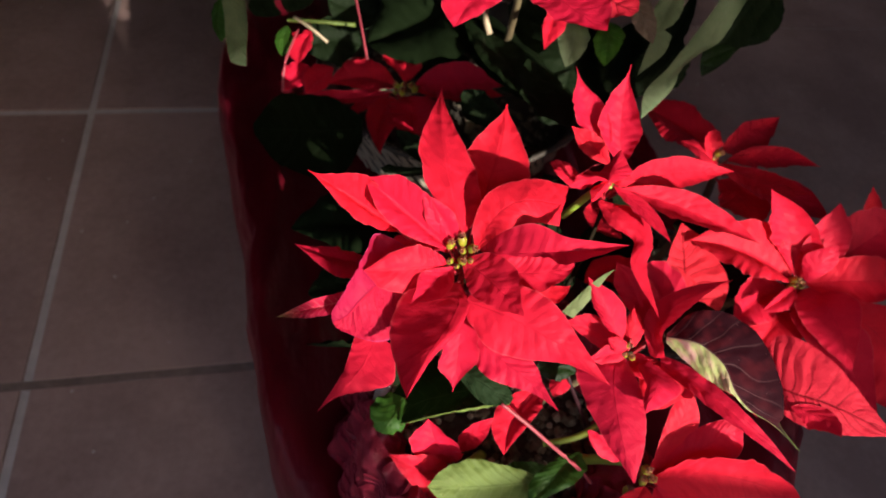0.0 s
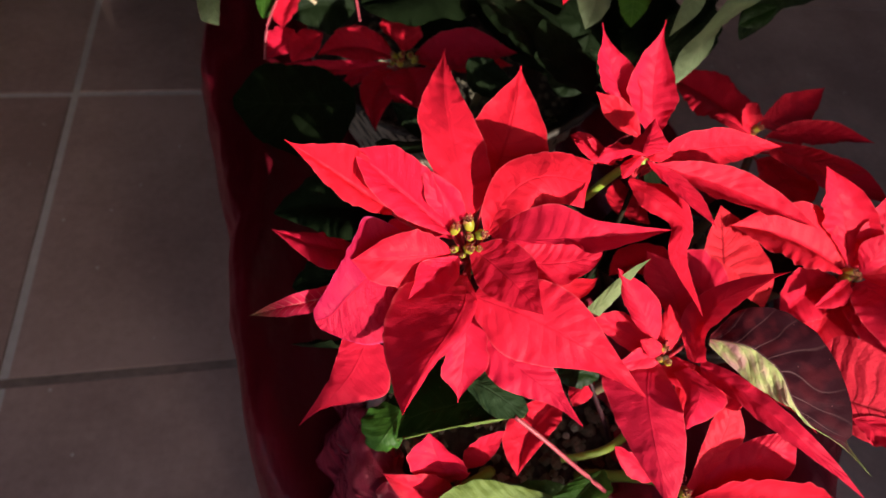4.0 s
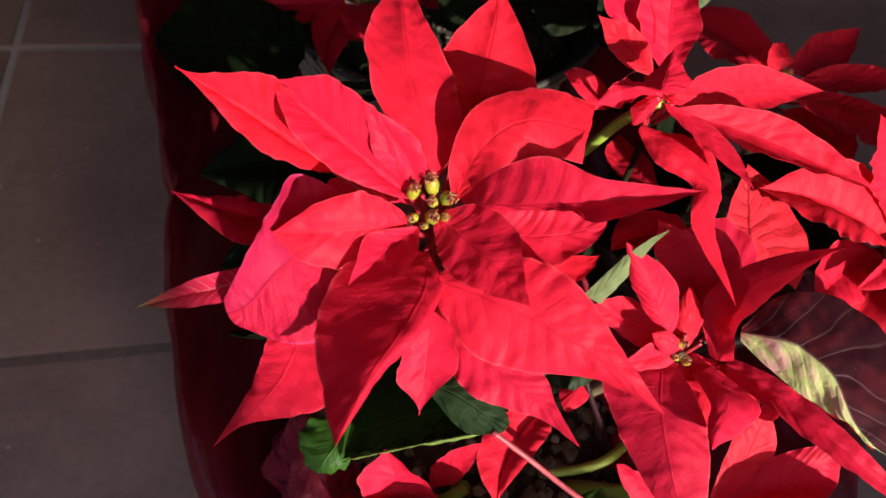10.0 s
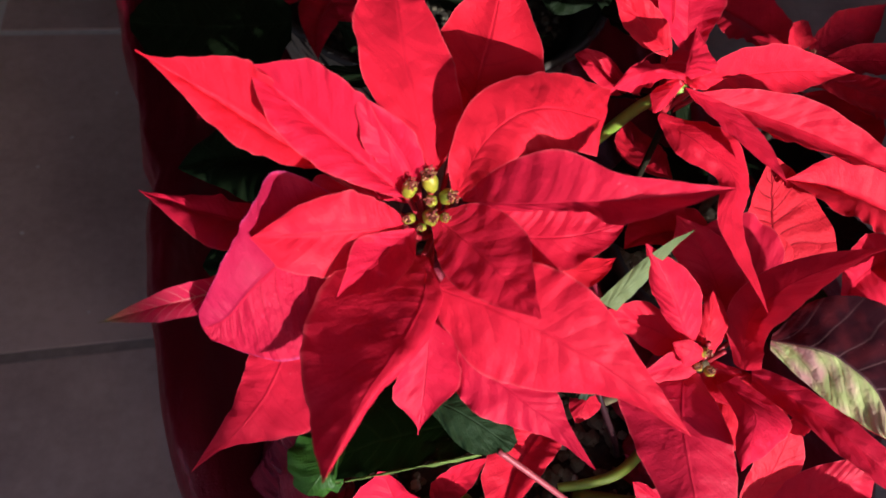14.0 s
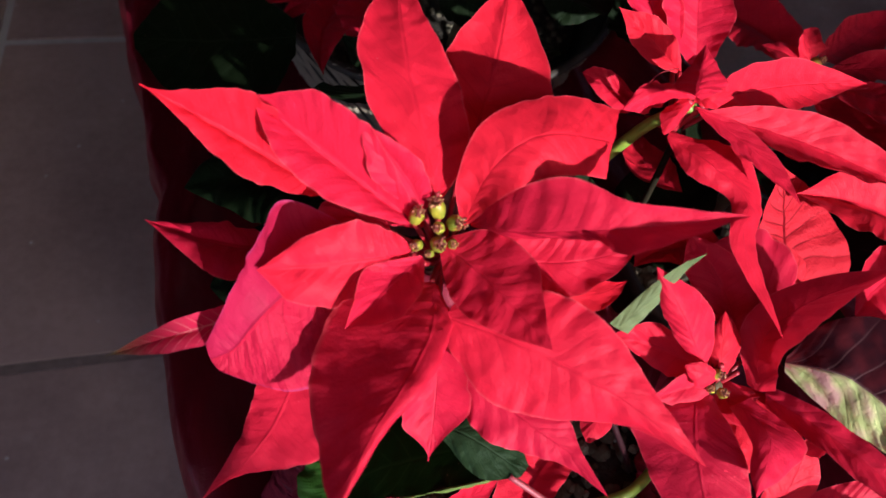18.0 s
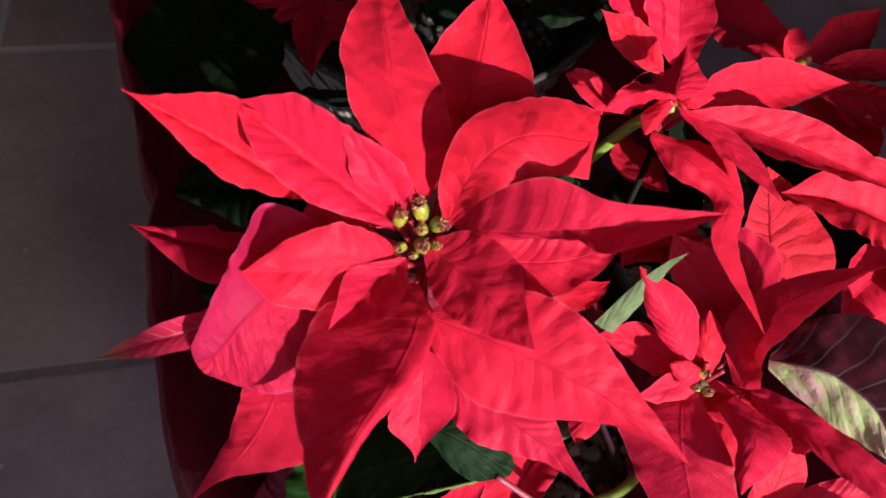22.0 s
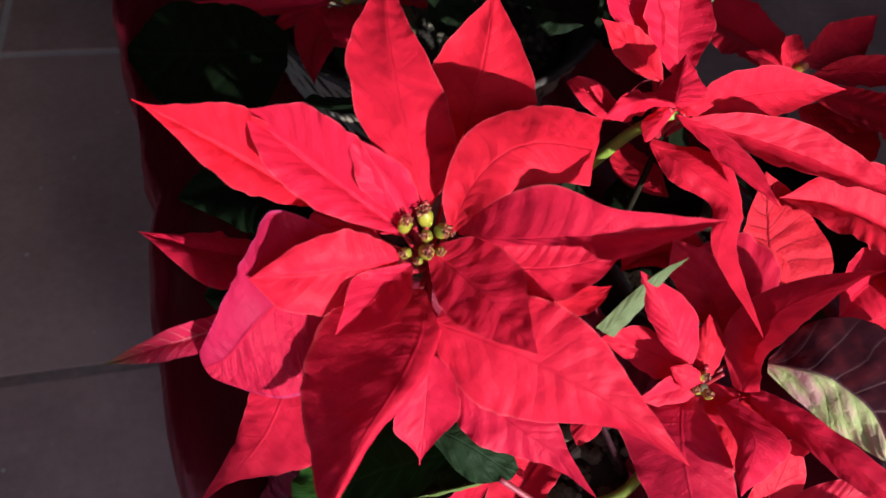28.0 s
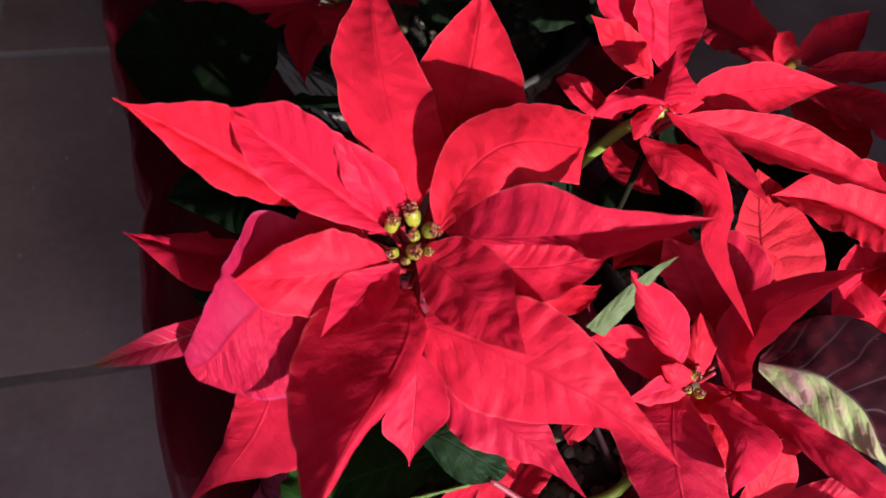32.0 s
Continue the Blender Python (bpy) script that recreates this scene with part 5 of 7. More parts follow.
blade("bract", (0.1189, -0.0577, 0.5846), (0.1098, -0.0555, 0.5891), (0.1028, -0.0519, 0.5901), (0.1114, -0.0526, 0.5915), (0.1104, -0.0595, 0.5816), 0.80, BRACT, stem, "", 64, 2.0, 0.06)
part("petiole", tube_data("petiole", [(0.1198, -0.0580, 0.5670), (0.1411, -0.0459, 0.5657), (0.1625, -0.0330, 0.5706)], (0.0013, 0.0012), PETIOLE_RED, 6), stem)
blade("bract", (0.1624, -0.0339, 0.5705), (0.1638, -0.0125, 0.5753), (0.1459, 0.0066, 0.5793), (0.1774, -0.0005, 0.5865), (0.1466, -0.0169, 0.5685), 1.00, BRACT, stem, "", 65, 2.0, 0.06)
part("petiole", tube_data("petiole", [(0.1198, -0.0580, 0.5670), (0.1313, -0.0541, 0.5655), (0.1428, -0.0485, 0.5704)], (0.0013, 0.0012), PETIOLE_RED, 6), stem)
blade("bract", (0.1428, -0.0502, 0.5700), (0.1420, -0.0077, 0.5787), (0.1297, 0.0101, 0.5881), (0.1553, -0.0121, 0.5837), (0.1285, -0.0076, 0.5758), 1.10, BRACT, stem, "", 66, 2.0, 0.06)
blade("bract", (0.1539, -0.0886, 0.5664), (0.1690, -0.0845, 0.5826), (0.1914, -0.1145, 0.5821), (0.1725, -0.0835, 0.5890), (0.1589, -0.0925, 0.5749), 1.00, BRACT, stem, "", 67, 2.0, 0.06)
part("petiole", tube_data("petiole", [(0.1198, -0.0580, 0.5670), (0.1242, -0.0566, 0.5660), (0.1286, -0.0556, 0.5709)], (0.0013, 0.0012), PETIOLE_RED, 6), stem)
blade("bract", (0.1286, -0.0552, 0.5710), (0.1286, -0.0644, 0.5697), (0.1323, -0.0766, 0.5698), (0.1195, -0.0634, 0.5684), (0.1398, -0.0646, 0.5746), 0.90, BRACT, stem, "", 68, 2.0, 0.06)
part("petiole", tube_data("petiole", [(0.1198, -0.0580, 0.5670), (0.1254, -0.0567, 0.5637), (0.1303, -0.0557, 0.5660)], (0.0013, 0.0012), PETIOLE_RED, 6), stem)
blade("bract", (0.1310, -0.0553, 0.5664), (0.1126, -0.0634, 0.5569), (0.0980, -0.0744, 0.5486), (0.1045, -0.0545, 0.5636), (0.1227, -0.0740, 0.5519), 0.90, BRACT, stem, "", 69, 2.0, 0.06)
cyathium((0.1178, -0.0561, 0.5855), (-0.05, -0.3, 0.95), 0.0026, stem, 70)
cyathium((0.1202, -0.0633, 0.5812), (-0.05, -0.3, 0.95), 0.0028, stem, 71)
cyathium((0.1168, -0.0603, 0.5799), (-0.05, -0.3, 0.95), 0.0021, stem, 72)
sheet("leaf", [(0.0761, -0.0354, 0.5970), (0.0869, -0.0289, 0.6120), (0.0947, -0.0250, 0.6220), (0.1015, -0.0238, 0.6340)], [(0.0731, -0.0329, 0.5980), (0.0842, -0.0268, 0.6120), (0.0930, -0.0238, 0.6230), (0.1015, -0.0238, 0.6340)], [(0.0802, -0.0376, 0.5960), (0.0919, -0.0297, 0.6100), (0.0967, -0.0260, 0.6210), (0.1015, -0.0238, 0.6340)], LEAF_SLENDER, stem, "slender yellow-green leaf", 73, 1.0, 1.4, 0.4)
stem = part("stem", tube_data("stem", [(0.1000, -0.0900, 0.4400), (0.1306, -0.1088, 0.4910), (0.1412, -0.1276, 0.5020)], (0.0045, 0.003), STEM_GREEN, 8, 0.08), plant)
stem.matrix_parent_inverse = plant_base
part("petiole", tube_data("petiole", [(0.1387, -0.1253, 0.4983), (0.1390, -0.1277, 0.5010), (0.1410, -0.1305, 0.5108)], (0.0013, 0.0012), PETIOLE_RED, 6), stem)
blade("bract", (0.1392, -0.1301, 0.5098), (0.1839, -0.1391, 0.5337), (0.2341, -0.1641, 0.5328), (0.1857, -0.1271, 0.5522), (0.1856, -0.1555, 0.5129), 1.10, BRACT, stem, "", 74, 1.2, 0.34)
part("petiole", tube_data("petiole", [(0.1387, -0.1253, 0.4983), (0.1392, -0.1244, 0.5034), (0.1404, -0.1232, 0.5156)], (0.0013, 0.0012), PETIOLE_RED, 6), stem)
sheet("bract", [(0.1404, -0.1287, 0.5100), (0.1688, -0.1198, 0.5320), (0.1860, -0.1141, 0.5440), (0.1994, -0.1125, 0.5520)], [(0.1383, -0.1261, 0.5120), (0.1674, -0.1067, 0.5360), (0.1905, -0.1043, 0.5520), (0.1999, -0.1111, 0.5520)], [(0.1447, -0.1301, 0.5080), (0.1766, -0.1315, 0.5220), (0.2007, -0.1257, 0.5320), (0.1992, -0.1137, 0.5520)], BRACT, stem, "", 75, 1.6, 1.6, 0.6)
part("petiole", tube_data("petiole", [(0.1387, -0.1253, 0.4983), (0.1352, -0.1237, 0.5029), (0.1319, -0.1215, 0.5149)], (0.0013, 0.0012), PETIOLE_RED, 6), stem)
sheet("bract", [(0.1425, -0.1284, 0.5120), (0.1549, -0.1092, 0.5320), (0.1631, -0.0959, 0.5460), (0.1664, -0.0846, 0.5600)], [(0.1367, -0.1276, 0.5120), (0.1466, -0.1072, 0.5320), (0.1549, -0.0903, 0.5480), (0.1647, -0.0841, 0.5610)], [(0.1500, -0.1290, 0.5110), (0.1696, -0.1136, 0.5300), (0.1738, -0.0993, 0.5460), (0.1685, -0.0857, 0.5590)], BRACT, stem, "", 76, 1.5, 1.5, 0.6)
part("petiole", tube_data("petiole", [(0.1387, -0.1253, 0.4983), (0.1303, -0.1201, 0.5043), (0.1213, -0.1146, 0.5168)], (0.0013, 0.0012), PETIOLE_RED, 6), stem)
blade("bract", (0.1220, -0.1149, 0.5163), (0.1059, -0.1059, 0.5289), (0.0922, -0.0965, 0.5373), (0.1030, -0.1015, 0.5363), (0.1007, -0.1111, 0.5243), 0.80, BRACT, stem, "", 77, 1.2, 0.16)
part("petiole", tube_data("petiole", [(0.1387, -0.1253, 0.4983), (0.1369, -0.1288, 0.4999), (0.1343, -0.1327, 0.5074)], (0.0013, 0.0012), PETIOLE_RED, 6), stem)
blade("bract", (0.1350, -0.1322, 0.5075), (0.1183, -0.1452, 0.5050), (0.0940, -0.1597, 0.4997), (0.1066, -0.1400, 0.5059), (0.1336, -0.1542, 0.5022), 1.00, BRACT, stem, "", 78, 1.2, 0.23)
part("petiole", tube_data("petiole", [(0.1387, -0.1253, 0.4983), (0.1409, -0.1297, 0.5001), (0.1434, -0.1350, 0.5078)], (0.0013, 0.0012), PETIOLE_RED, 6), stem)
blade("bract", (0.1430, -0.1341, 0.5079), (0.1534, -0.1572, 0.5046), (0.1630, -0.1834, 0.4989), (0.1374, -0.1581, 0.5004), (0.1697, -0.1530, 0.5110), 1.10, BRACT, stem, "", 79, 1.2, 0.30)
cyathium((0.1327, -0.1253, 0.5242), (-0.05, -0.3, 0.95), 0.0040, stem, 81)
cyathium((0.1373, -0.1307, 0.5190), (-0.05, -0.3, 0.95), 0.0036, stem, 82)
cyathium((0.1305, -0.1310, 0.5173), (-0.05, -0.3, 0.95), 0.0036, stem, 83)
cyathium((0.1235, -0.1332, 0.5043), (-0.05, -0.3, 0.95), 0.0041, stem, 84)
stem = part("stem", tube_data("stem", [(0.0300, -0.0800, 0.4400), (0.0271, -0.0872, 0.4720), (0.0042, -0.0945, 0.4641)], (0.0045, 0.003), STEM_GREEN, 8, 0.08), plant)
stem.matrix_parent_inverse = plant_base
part("petiole", tube_data("petiole", [(0.0058, -0.0936, 0.4626), (0.0041, -0.0926, 0.4686), (0.0019, -0.0913, 0.4818)], (0.0013, 0.0012), PETIOLE_RED, 6), stem)
blade("bract", (0.0025, -0.0916, 0.4807), (-0.0115, -0.0833, 0.5083), (-0.0173, -0.0717, 0.5249), (-0.0301, -0.0818, 0.5102), (0.0054, -0.0859, 0.5103), 1.00, BRACT, stem, "", 85, 2.0, 0.34)
part("petiole", tube_data("petiole", [(0.0058, -0.0936, 0.4626), (0.0029, -0.0954, 0.4664), (-0.0009, -0.0974, 0.4770)], (0.0013, 0.0012), PETIOLE_RED, 6), stem)
blade("bract", (-0.0000, -0.0973, 0.4763), (-0.0207, -0.0989, 0.4956), (-0.0468, -0.0891, 0.5115), (-0.0149, -0.0909, 0.5023), (-0.0244, -0.1099, 0.4873), 1.10, BRACT, stem, "", 86, 2.0, 0.21)
part("petiole", tube_data("petiole", [(0.0058, -0.0936, 0.4626), (0.0038, -0.0974, 0.4653), (0.0012, -0.1018, 0.4745)], (0.0013, 0.0012), PETIOLE_RED, 6), stem)
blade("bract", (0.0018, -0.1011, 0.4741), (-0.0088, -0.1098, 0.4841), (-0.0308, -0.1234, 0.4799), (-0.0265, -0.1020, 0.4855), (0.0065, -0.1240, 0.4778), 0.90, BRACT, stem, "", 87, 2.0, 0.29)
part("petiole", tube_data("petiole", [(0.0058, -0.0936, 0.4626), (0.0073, -0.0893, 0.4691), (0.0091, -0.0847, 0.4822)], (0.0013, 0.0012), PETIOLE_RED, 6), stem)
blade("bract", (0.0088, -0.0849, 0.4816), (0.0180, -0.0790, 0.4977), (0.0335, -0.0730, 0.5152), (0.0115, -0.0745, 0.4993), (0.0235, -0.0844, 0.4952), 0.90, BRACT, stem, "", 88, 2.0, 0.16)
blade("bract", (0.0692, -0.0612, 0.5312), (0.0418, -0.0834, 0.5300), (0.0310, -0.1042, 0.5286), (0.0287, -0.0767, 0.5317), (0.0579, -0.0832, 0.5337), 1.00, BRACT, stem, "", 89, 2.0, 0.23)
sheet("bract", [(0.0937, -0.0466, 0.5250), (0.0858, -0.0559, 0.5250), (0.0797, -0.0641, 0.5220)], [(0.0840, -0.0452, 0.5240), (0.0781, -0.0550, 0.5230), (0.0790, -0.0640, 0.5220)], [(0.0981, -0.0495, 0.5240), (0.0934, -0.0594, 0.5230), (0.0805, -0.0648, 0.5220)], BRACT, stem, "", 90, 2.0, 1.6, 0.6)
sheet("leaf", [(0.0387, -0.0669, 0.5545), (0.0098, -0.0628, 0.5480), (-0.0185, -0.0635, 0.5400), (-0.0472, -0.0663, 0.5250)], [(0.0393, -0.0539, 0.5450), (0.0176, -0.0334, 0.5300), (-0.0158, -0.0243, 0.5250), (-0.0465, -0.0566, 0.5220)], [(0.0349, -0.0756, 0.5560), (0.0101, -0.0777, 0.5565), (-0.0155, -0.0778, 0.5500), (-0.0449, -0.0738, 0.5250)], LEAF_MID_SHADE, stem, "", 91, 4.0, 1.6, 1.0)
sheet("leaf", [(0.0024, -0.0522, 0.5620), (0.0188, -0.0642, 0.5620), (0.0354, -0.0777, 0.5580)], [(0.0140, -0.0452, 0.5600), (0.0324, -0.0563, 0.5600), (0.0380, -0.0752, 0.5580)], [(0.0008, -0.0550, 0.5600), (0.0153, -0.0766, 0.5600), (0.0330, -0.0793, 0.5580)], LEAF_DULL_SHADE, stem, "dull green leaf with shade put into its colour", 291, 3.0, 1.6, 1.0)
# sunlit end of the darker leaf above, put in as a brighter green piece
sheet("leaf", [(-0.0334, -0.0574, 0.5320), (-0.0411, -0.0684, 0.5330), (-0.0466, -0.0743, 0.5300), (-0.0509, -0.0779, 0.5240)], [(-0.0430, -0.0498, 0.5280), (-0.0560, -0.0564, 0.5270), (-0.0580, -0.0652, 0.5260), (-0.0547, -0.0749, 0.5220)], [(-0.0310, -0.0630, 0.5300), (-0.0342, -0.0747, 0.5320), (-0.0376, -0.0790, 0.5270), (-0.0475, -0.0784, 0.5220)], LEAF_GREEN, stem, "", 92, 3.0, 1.5, 2.0)
blade("leaf", (0.0673, -0.1162, 0.4933), (0.0182, -0.1172, 0.5018), (-0.0222, -0.1142, 0.5099), (0.0095, -0.0992, 0.5122), (0.0150, -0.1344, 0.4894), 0.90, LEAF_PALE_GREEN, stem, "pale green leaf in the sun", 93, 1.0, 0.10)
blade("leaf", (0.0962, -0.1008, 0.5002), (0.0742, -0.1154, 0.5054), (0.0491, -0.1329, 0.4980), (0.0589, -0.1131, 0.5036), (0.0910, -0.1204, 0.5058), 1.00, LEAF_GREEN, stem, "", 94, 1.0, 0.10)
# paler strip along that leaf: its lit margin put into the colour
sheet("leaf", [(0.0357, -0.0774, 0.5570), (0.0096, -0.0790, 0.5585), (-0.0158, -0.0789, 0.5520), (-0.0385, -0.0769, 0.5350)], [(0.0359, -0.0766, 0.5570), (0.0098, -0.0784, 0.5580), (-0.0156, -0.0783, 0.5510), (-0.0384, -0.0767, 0.5350)], [(0.0345, -0.0783, 0.5550), (0.0099, -0.0794, 0.5560), (-0.0156, -0.0789, 0.5500), (-0.0384, -0.0767, 0.5330)], LEAF_PALE_GREEN, stem, "yellowish leaf edge in the sun", 95, 2.0, 1.6, 0.4)
blade("leaf", (0.0837, -0.1072, 0.4831), (0.0523, -0.1106, 0.4788), (0.0263, -0.1042, 0.4824), (0.0531, -0.0983, 0.4873), (0.0534, -0.1250, 0.4692), 0.90, LEAF_GREEN, stem, "", 96, 1.0, 0.10)
blade("leaf", (0.0992, -0.0503, 0.5302), (0.0833, -0.0460, 0.5346), (0.0650, -0.0484, 0.5339), (0.0839, -0.0373, 0.5407), (0.0826, -0.0547, 0.5286), 0.90, LEAF_MID_SHADE, stem, "", 97, 1.0, 0.10)
part("petiole", tube_data("petiole", [(0.0288, -0.0780, 0.5580), (0.0465, -0.0908, 0.5480), (0.0645, -0.1022, 0.5330), (0.0880, -0.1145, 0.5100), (0.1065, -0.1196, 0.4800)], (.0014, .0014), STEM_PINK), stem)
part("petiole", tube_data("petiole", [(0.0918, -0.0484, 0.5300), (0.0973, -0.0582, 0.5180), (0.1109, -0.0698, 0.4900), (0.1256, -0.0726, 0.4550)], (0.0018, 0.0016), STEM_MAROON, 7), stem, "dark maroon leaf stalk")
part("petiole", tube_data("petiole", [(0.0739, -0.0884, 0.4880), (0.0912, -0.0892, 0.4940), (0.1061, -0.0868, 0.4960), (0.1244, -0.0779, 0.4880)], (0.0024, 0.0030), STEM_GREEN, 8), stem, "yellow-green stalk")
plant = tagged(new("poinsettia"), "poinsettia with red bracts in the far pot", "potted plant", "poinsettias")
plant.location = (0.262, 0.075, 0.445)
plant_base = Matrix.Translation(plant.location).inverted()
stem = part("stem", tube_data("stem", [(0.2700, 0.0300, 0.4400), (0.2954, 0.0140, 0.5163), (0.3008, -0.0021, 0.5526)], (0.0045, 0.003), STEM_BROWN, 8, 0.08), plant)
stem.matrix_parent_inverse = plant_base
part("petiole", tube_data("petiole", [(0.2989, -0.0002, 0.5459), (0.2963, 0.0001, 0.5513), (0.2934, 0.0014, 0.5638)], (0.0013, 0.0012), PETIOLE_RED, 6), stem)
blade("bract", (0.2938, 0.0004, 0.5628), (0.2860, 0.0257, 0.5878), (0.2543, 0.0431, 0.6255), (0.2666, 0.0262, 0.5888), (0.3081, 0.0178, 0.5888), 1.20, BRACT, stem, "", 98, 2.0, 0.29)
part("petiole", tube_data("petiole", [(0.2989, -0.0002, 0.5459), (0.2980, -0.0006, 0.5514), (0.2975, -0.0005, 0.5640)], (0.0013, 0.0012), PETIOLE_RED, 6), stem)
blade("bract", (0.2970, -0.0011, 0.5630), (0.3078, 0.0134, 0.5872), (0.3232, 0.0378, 0.6113), (0.2969, 0.0195, 0.5875), (0.3253, 0.0062, 0.5918), 1.10, BRACT, stem, "", 99, 2.0, 0.16)
sheet("bract", [(0.2965, -0.0069, 0.5670), (0.3012, -0.0004, 0.5840), (0.3135, 0.0073, 0.5960)], [(0.2956, -0.0036, 0.5670), (0.2926, 0.0073, 0.5840), (0.3133, 0.0078, 0.5960)], [(0.2978, -0.0091, 0.5670), (0.3125, -0.0053, 0.5860), (0.3139, 0.0062, 0.5960)], BRACT, stem, "", 299, 2.0, 1.6, 0.6)
part("petiole", tube_data("petiole", [(0.2989, -0.0002, 0.5459), (0.3017, -0.0007, 0.5497), (0.3061, -0.0007, 0.5605)], (0.0013, 0.0012), PETIOLE_RED, 6), stem)
blade("bract", (0.3046, -0.0012, 0.5596), (0.3422, 0.0107, 0.5836), (0.3812, 0.0269, 0.6047), (0.3386, 0.0335, 0.5958), (0.3465, -0.0122, 0.5804), 1.00, BRACT, stem, "", 100, 2.0, 0.23)
part("petiole", tube_data("petiole", [(0.2989, -0.0002, 0.5459), (0.2996, -0.0033, 0.5507), (0.3016, -0.0069, 0.5623)], (0.0013, 0.0012), PETIOLE_RED, 6), stem)
blade("bract", (0.3004, -0.0065, 0.5616), (0.3306, -0.0172, 0.5800), (0.3665, -0.0326, 0.5935), (0.3324, -0.0014, 0.5902), (0.3275, -0.0351, 0.5732), 1.20, BRACT, stem, "", 101, 2.0, 0.30)
part("petiole", tube_data("petiole", [(0.2989, -0.0002, 0.5459), (0.2969, -0.0049, 0.5496), (0.2950, -0.0109, 0.5597)], (0.0013, 0.0012), PETIOLE_RED, 6), stem)
sheet("bract", [(0.2983, -0.0109, 0.5610), (0.2986, -0.0334, 0.5700), (0.2975, -0.0584, 0.5710), (0.2917, -0.0842, 0.5680)], [(0.2919, -0.0114, 0.5600), (0.2756, -0.0307, 0.5660), (0.2780, -0.0575, 0.5680), (0.2908, -0.0841, 0.5680)], [(0.3061, -0.0099, 0.5620), (0.3210, -0.0313, 0.5780), (0.3125, -0.0552, 0.5760), (0.2931, -0.0843, 0.5680)], BRACT, stem, "", 102, 2.5, 1.6, 0.6)
part("petiole", tube_data("petiole", [(0.2989, -0.0002, 0.5459), (0.2956, -0.0009, 0.5487), (0.2906, -0.0010, 0.5583)], (0.0013, 0.0012), PETIOLE_RED, 6), stem)
blade("bract", (0.2924, -0.0017, 0.5575), (0.2483, 0.0151, 0.5773), (0.1960, 0.0252, 0.5891), (0.2587, 0.0333, 0.5899), (0.2242, -0.0143, 0.5865), 1.20, BRACT, stem, "", 103, 2.0, 0.25)
part("petiole", tube_data("petiole", [(0.2989, -0.0002, 0.5459), (0.2967, -0.0023, 0.5440), (0.2930, -0.0047, 0.5482)], (0.0013, 0.0012), PETIOLE_RED, 6), stem)
blade("bract", (0.2944, -0.0044, 0.5482), (0.2590, -0.0122, 0.5480), (0.2334, -0.0283, 0.5464), (0.2538, 0.0052, 0.5532), (0.2629, -0.0289, 0.5425), 0.90, BRACT, stem, "", 104, 2.0, 0.32)
part("petiole", tube_data("petiole", [(0.2989, -0.0002, 0.5459), (0.2939, -0.0055, 0.5510), (0.2879, -0.0111, 0.5622)], (0.0013, 0.0012), PETIOLE_RED, 6), stem)
blade("bract", (0.2888, -0.0107, 0.5621), (0.2673, -0.0205, 0.5638), (0.2494, -0.0282, 0.5621), (0.2722, -0.0138, 0.5669), (0.2731, -0.0281, 0.5619), 0.90, BRACT, stem, "", 105, 2.0, 0.20)
blade("bract", (0.2995, -0.0030, 0.5497), (0.2770, -0.0262, 0.5370), (0.2509, -0.0458, 0.5298), (0.2542, -0.0227, 0.5343), (0.2918, -0.0417, 0.5342), 1.00, BRACT, stem, "", 106, 2.0, 0.27)
part("petiole", tube_data("petiole", [(0.2989, -0.0002, 0.5459), (0.3097, -0.0076, 0.5443), (0.3212, -0.0170, 0.5486)], (0.0013, 0.0012), PETIOLE_RED, 6), stem)
sheet("bract", [(0.2943, -0.0234, 0.5530), (0.3072, -0.0571, 0.5520), (0.3139, -0.0892, 0.5480), (0.3124, -0.1141, 0.5460)], [(0.2820, -0.0259, 0.5500), (0.2904, -0.0594, 0.5450), (0.3008, -0.0953, 0.5440), (0.3106, -0.1139, 0.5460)], [(0.3093, -0.0211, 0.5560), (0.3337, -0.0527, 0.5580), (0.3248, -0.0832, 0.5530), (0.3138, -0.1143, 0.5460)], BRACT, stem, "", 107, 2.0, 1.6, 0.6)
sheet("bract", [(0.3331, -0.0201, 0.5460), (0.3581, -0.0529, 0.5440), (0.3612, -0.0859, 0.5400), (0.3537, -0.1163, 0.5370)], [(0.3251, -0.0284, 0.5430), (0.3398, -0.0708, 0.5380), (0.3285, -0.0973, 0.5360), (0.3485, -0.1180, 0.5370)], [(0.3461, -0.0141, 0.5480), (0.3901, -0.0380, 0.5500), (0.3879, -0.0807, 0.5440), (0.3575, -0.1167, 0.5370)], BRACT, stem, "", 307, 2.0, 1.6, 0.6)
blade("bract", (0.3794, 0.0336, 0.5643), (0.3836, 0.0518, 0.5806), (0.3841, 0.0664, 0.5952), (0.3727, 0.0487, 0.5776), (0.3924, 0.0479, 0.5810), 1.30, BRACT, stem, "", 108, 2.0, 0.21)
sheet("bract", [(0.2245, -0.0801, 0.5600), (0.2362, -0.0948, 0.5670), (0.2606, -0.1088, 0.5700), (0.2998, -0.1340, 0.5660)], [(0.2250, -0.0768, 0.5620), (0.2385, -0.0571, 0.5800), (0.2643, -0.0806, 0.5850), (0.2998, -0.1340, 0.5660)], [(0.2261, -0.0836, 0.5580), (0.2346, -0.1110, 0.5560), (0.2657, -0.1270, 0.5600), (0.2998, -0.1340, 0.5660)], BRACT_VEINY, stem, "lighter red bract with dark veins", 109, 5.0, 1.6, 0.6)
blade("bract", (0.2332, -0.1048, 0.5649), (0.2473, -0.1159, 0.5686), (0.2522, -0.1317, 0.5739), (0.2562, -0.1135, 0.5706), (0.2374, -0.1216, 0.5654), 1.00, BRACT, stem, "", 110, 2.0, 0.16)
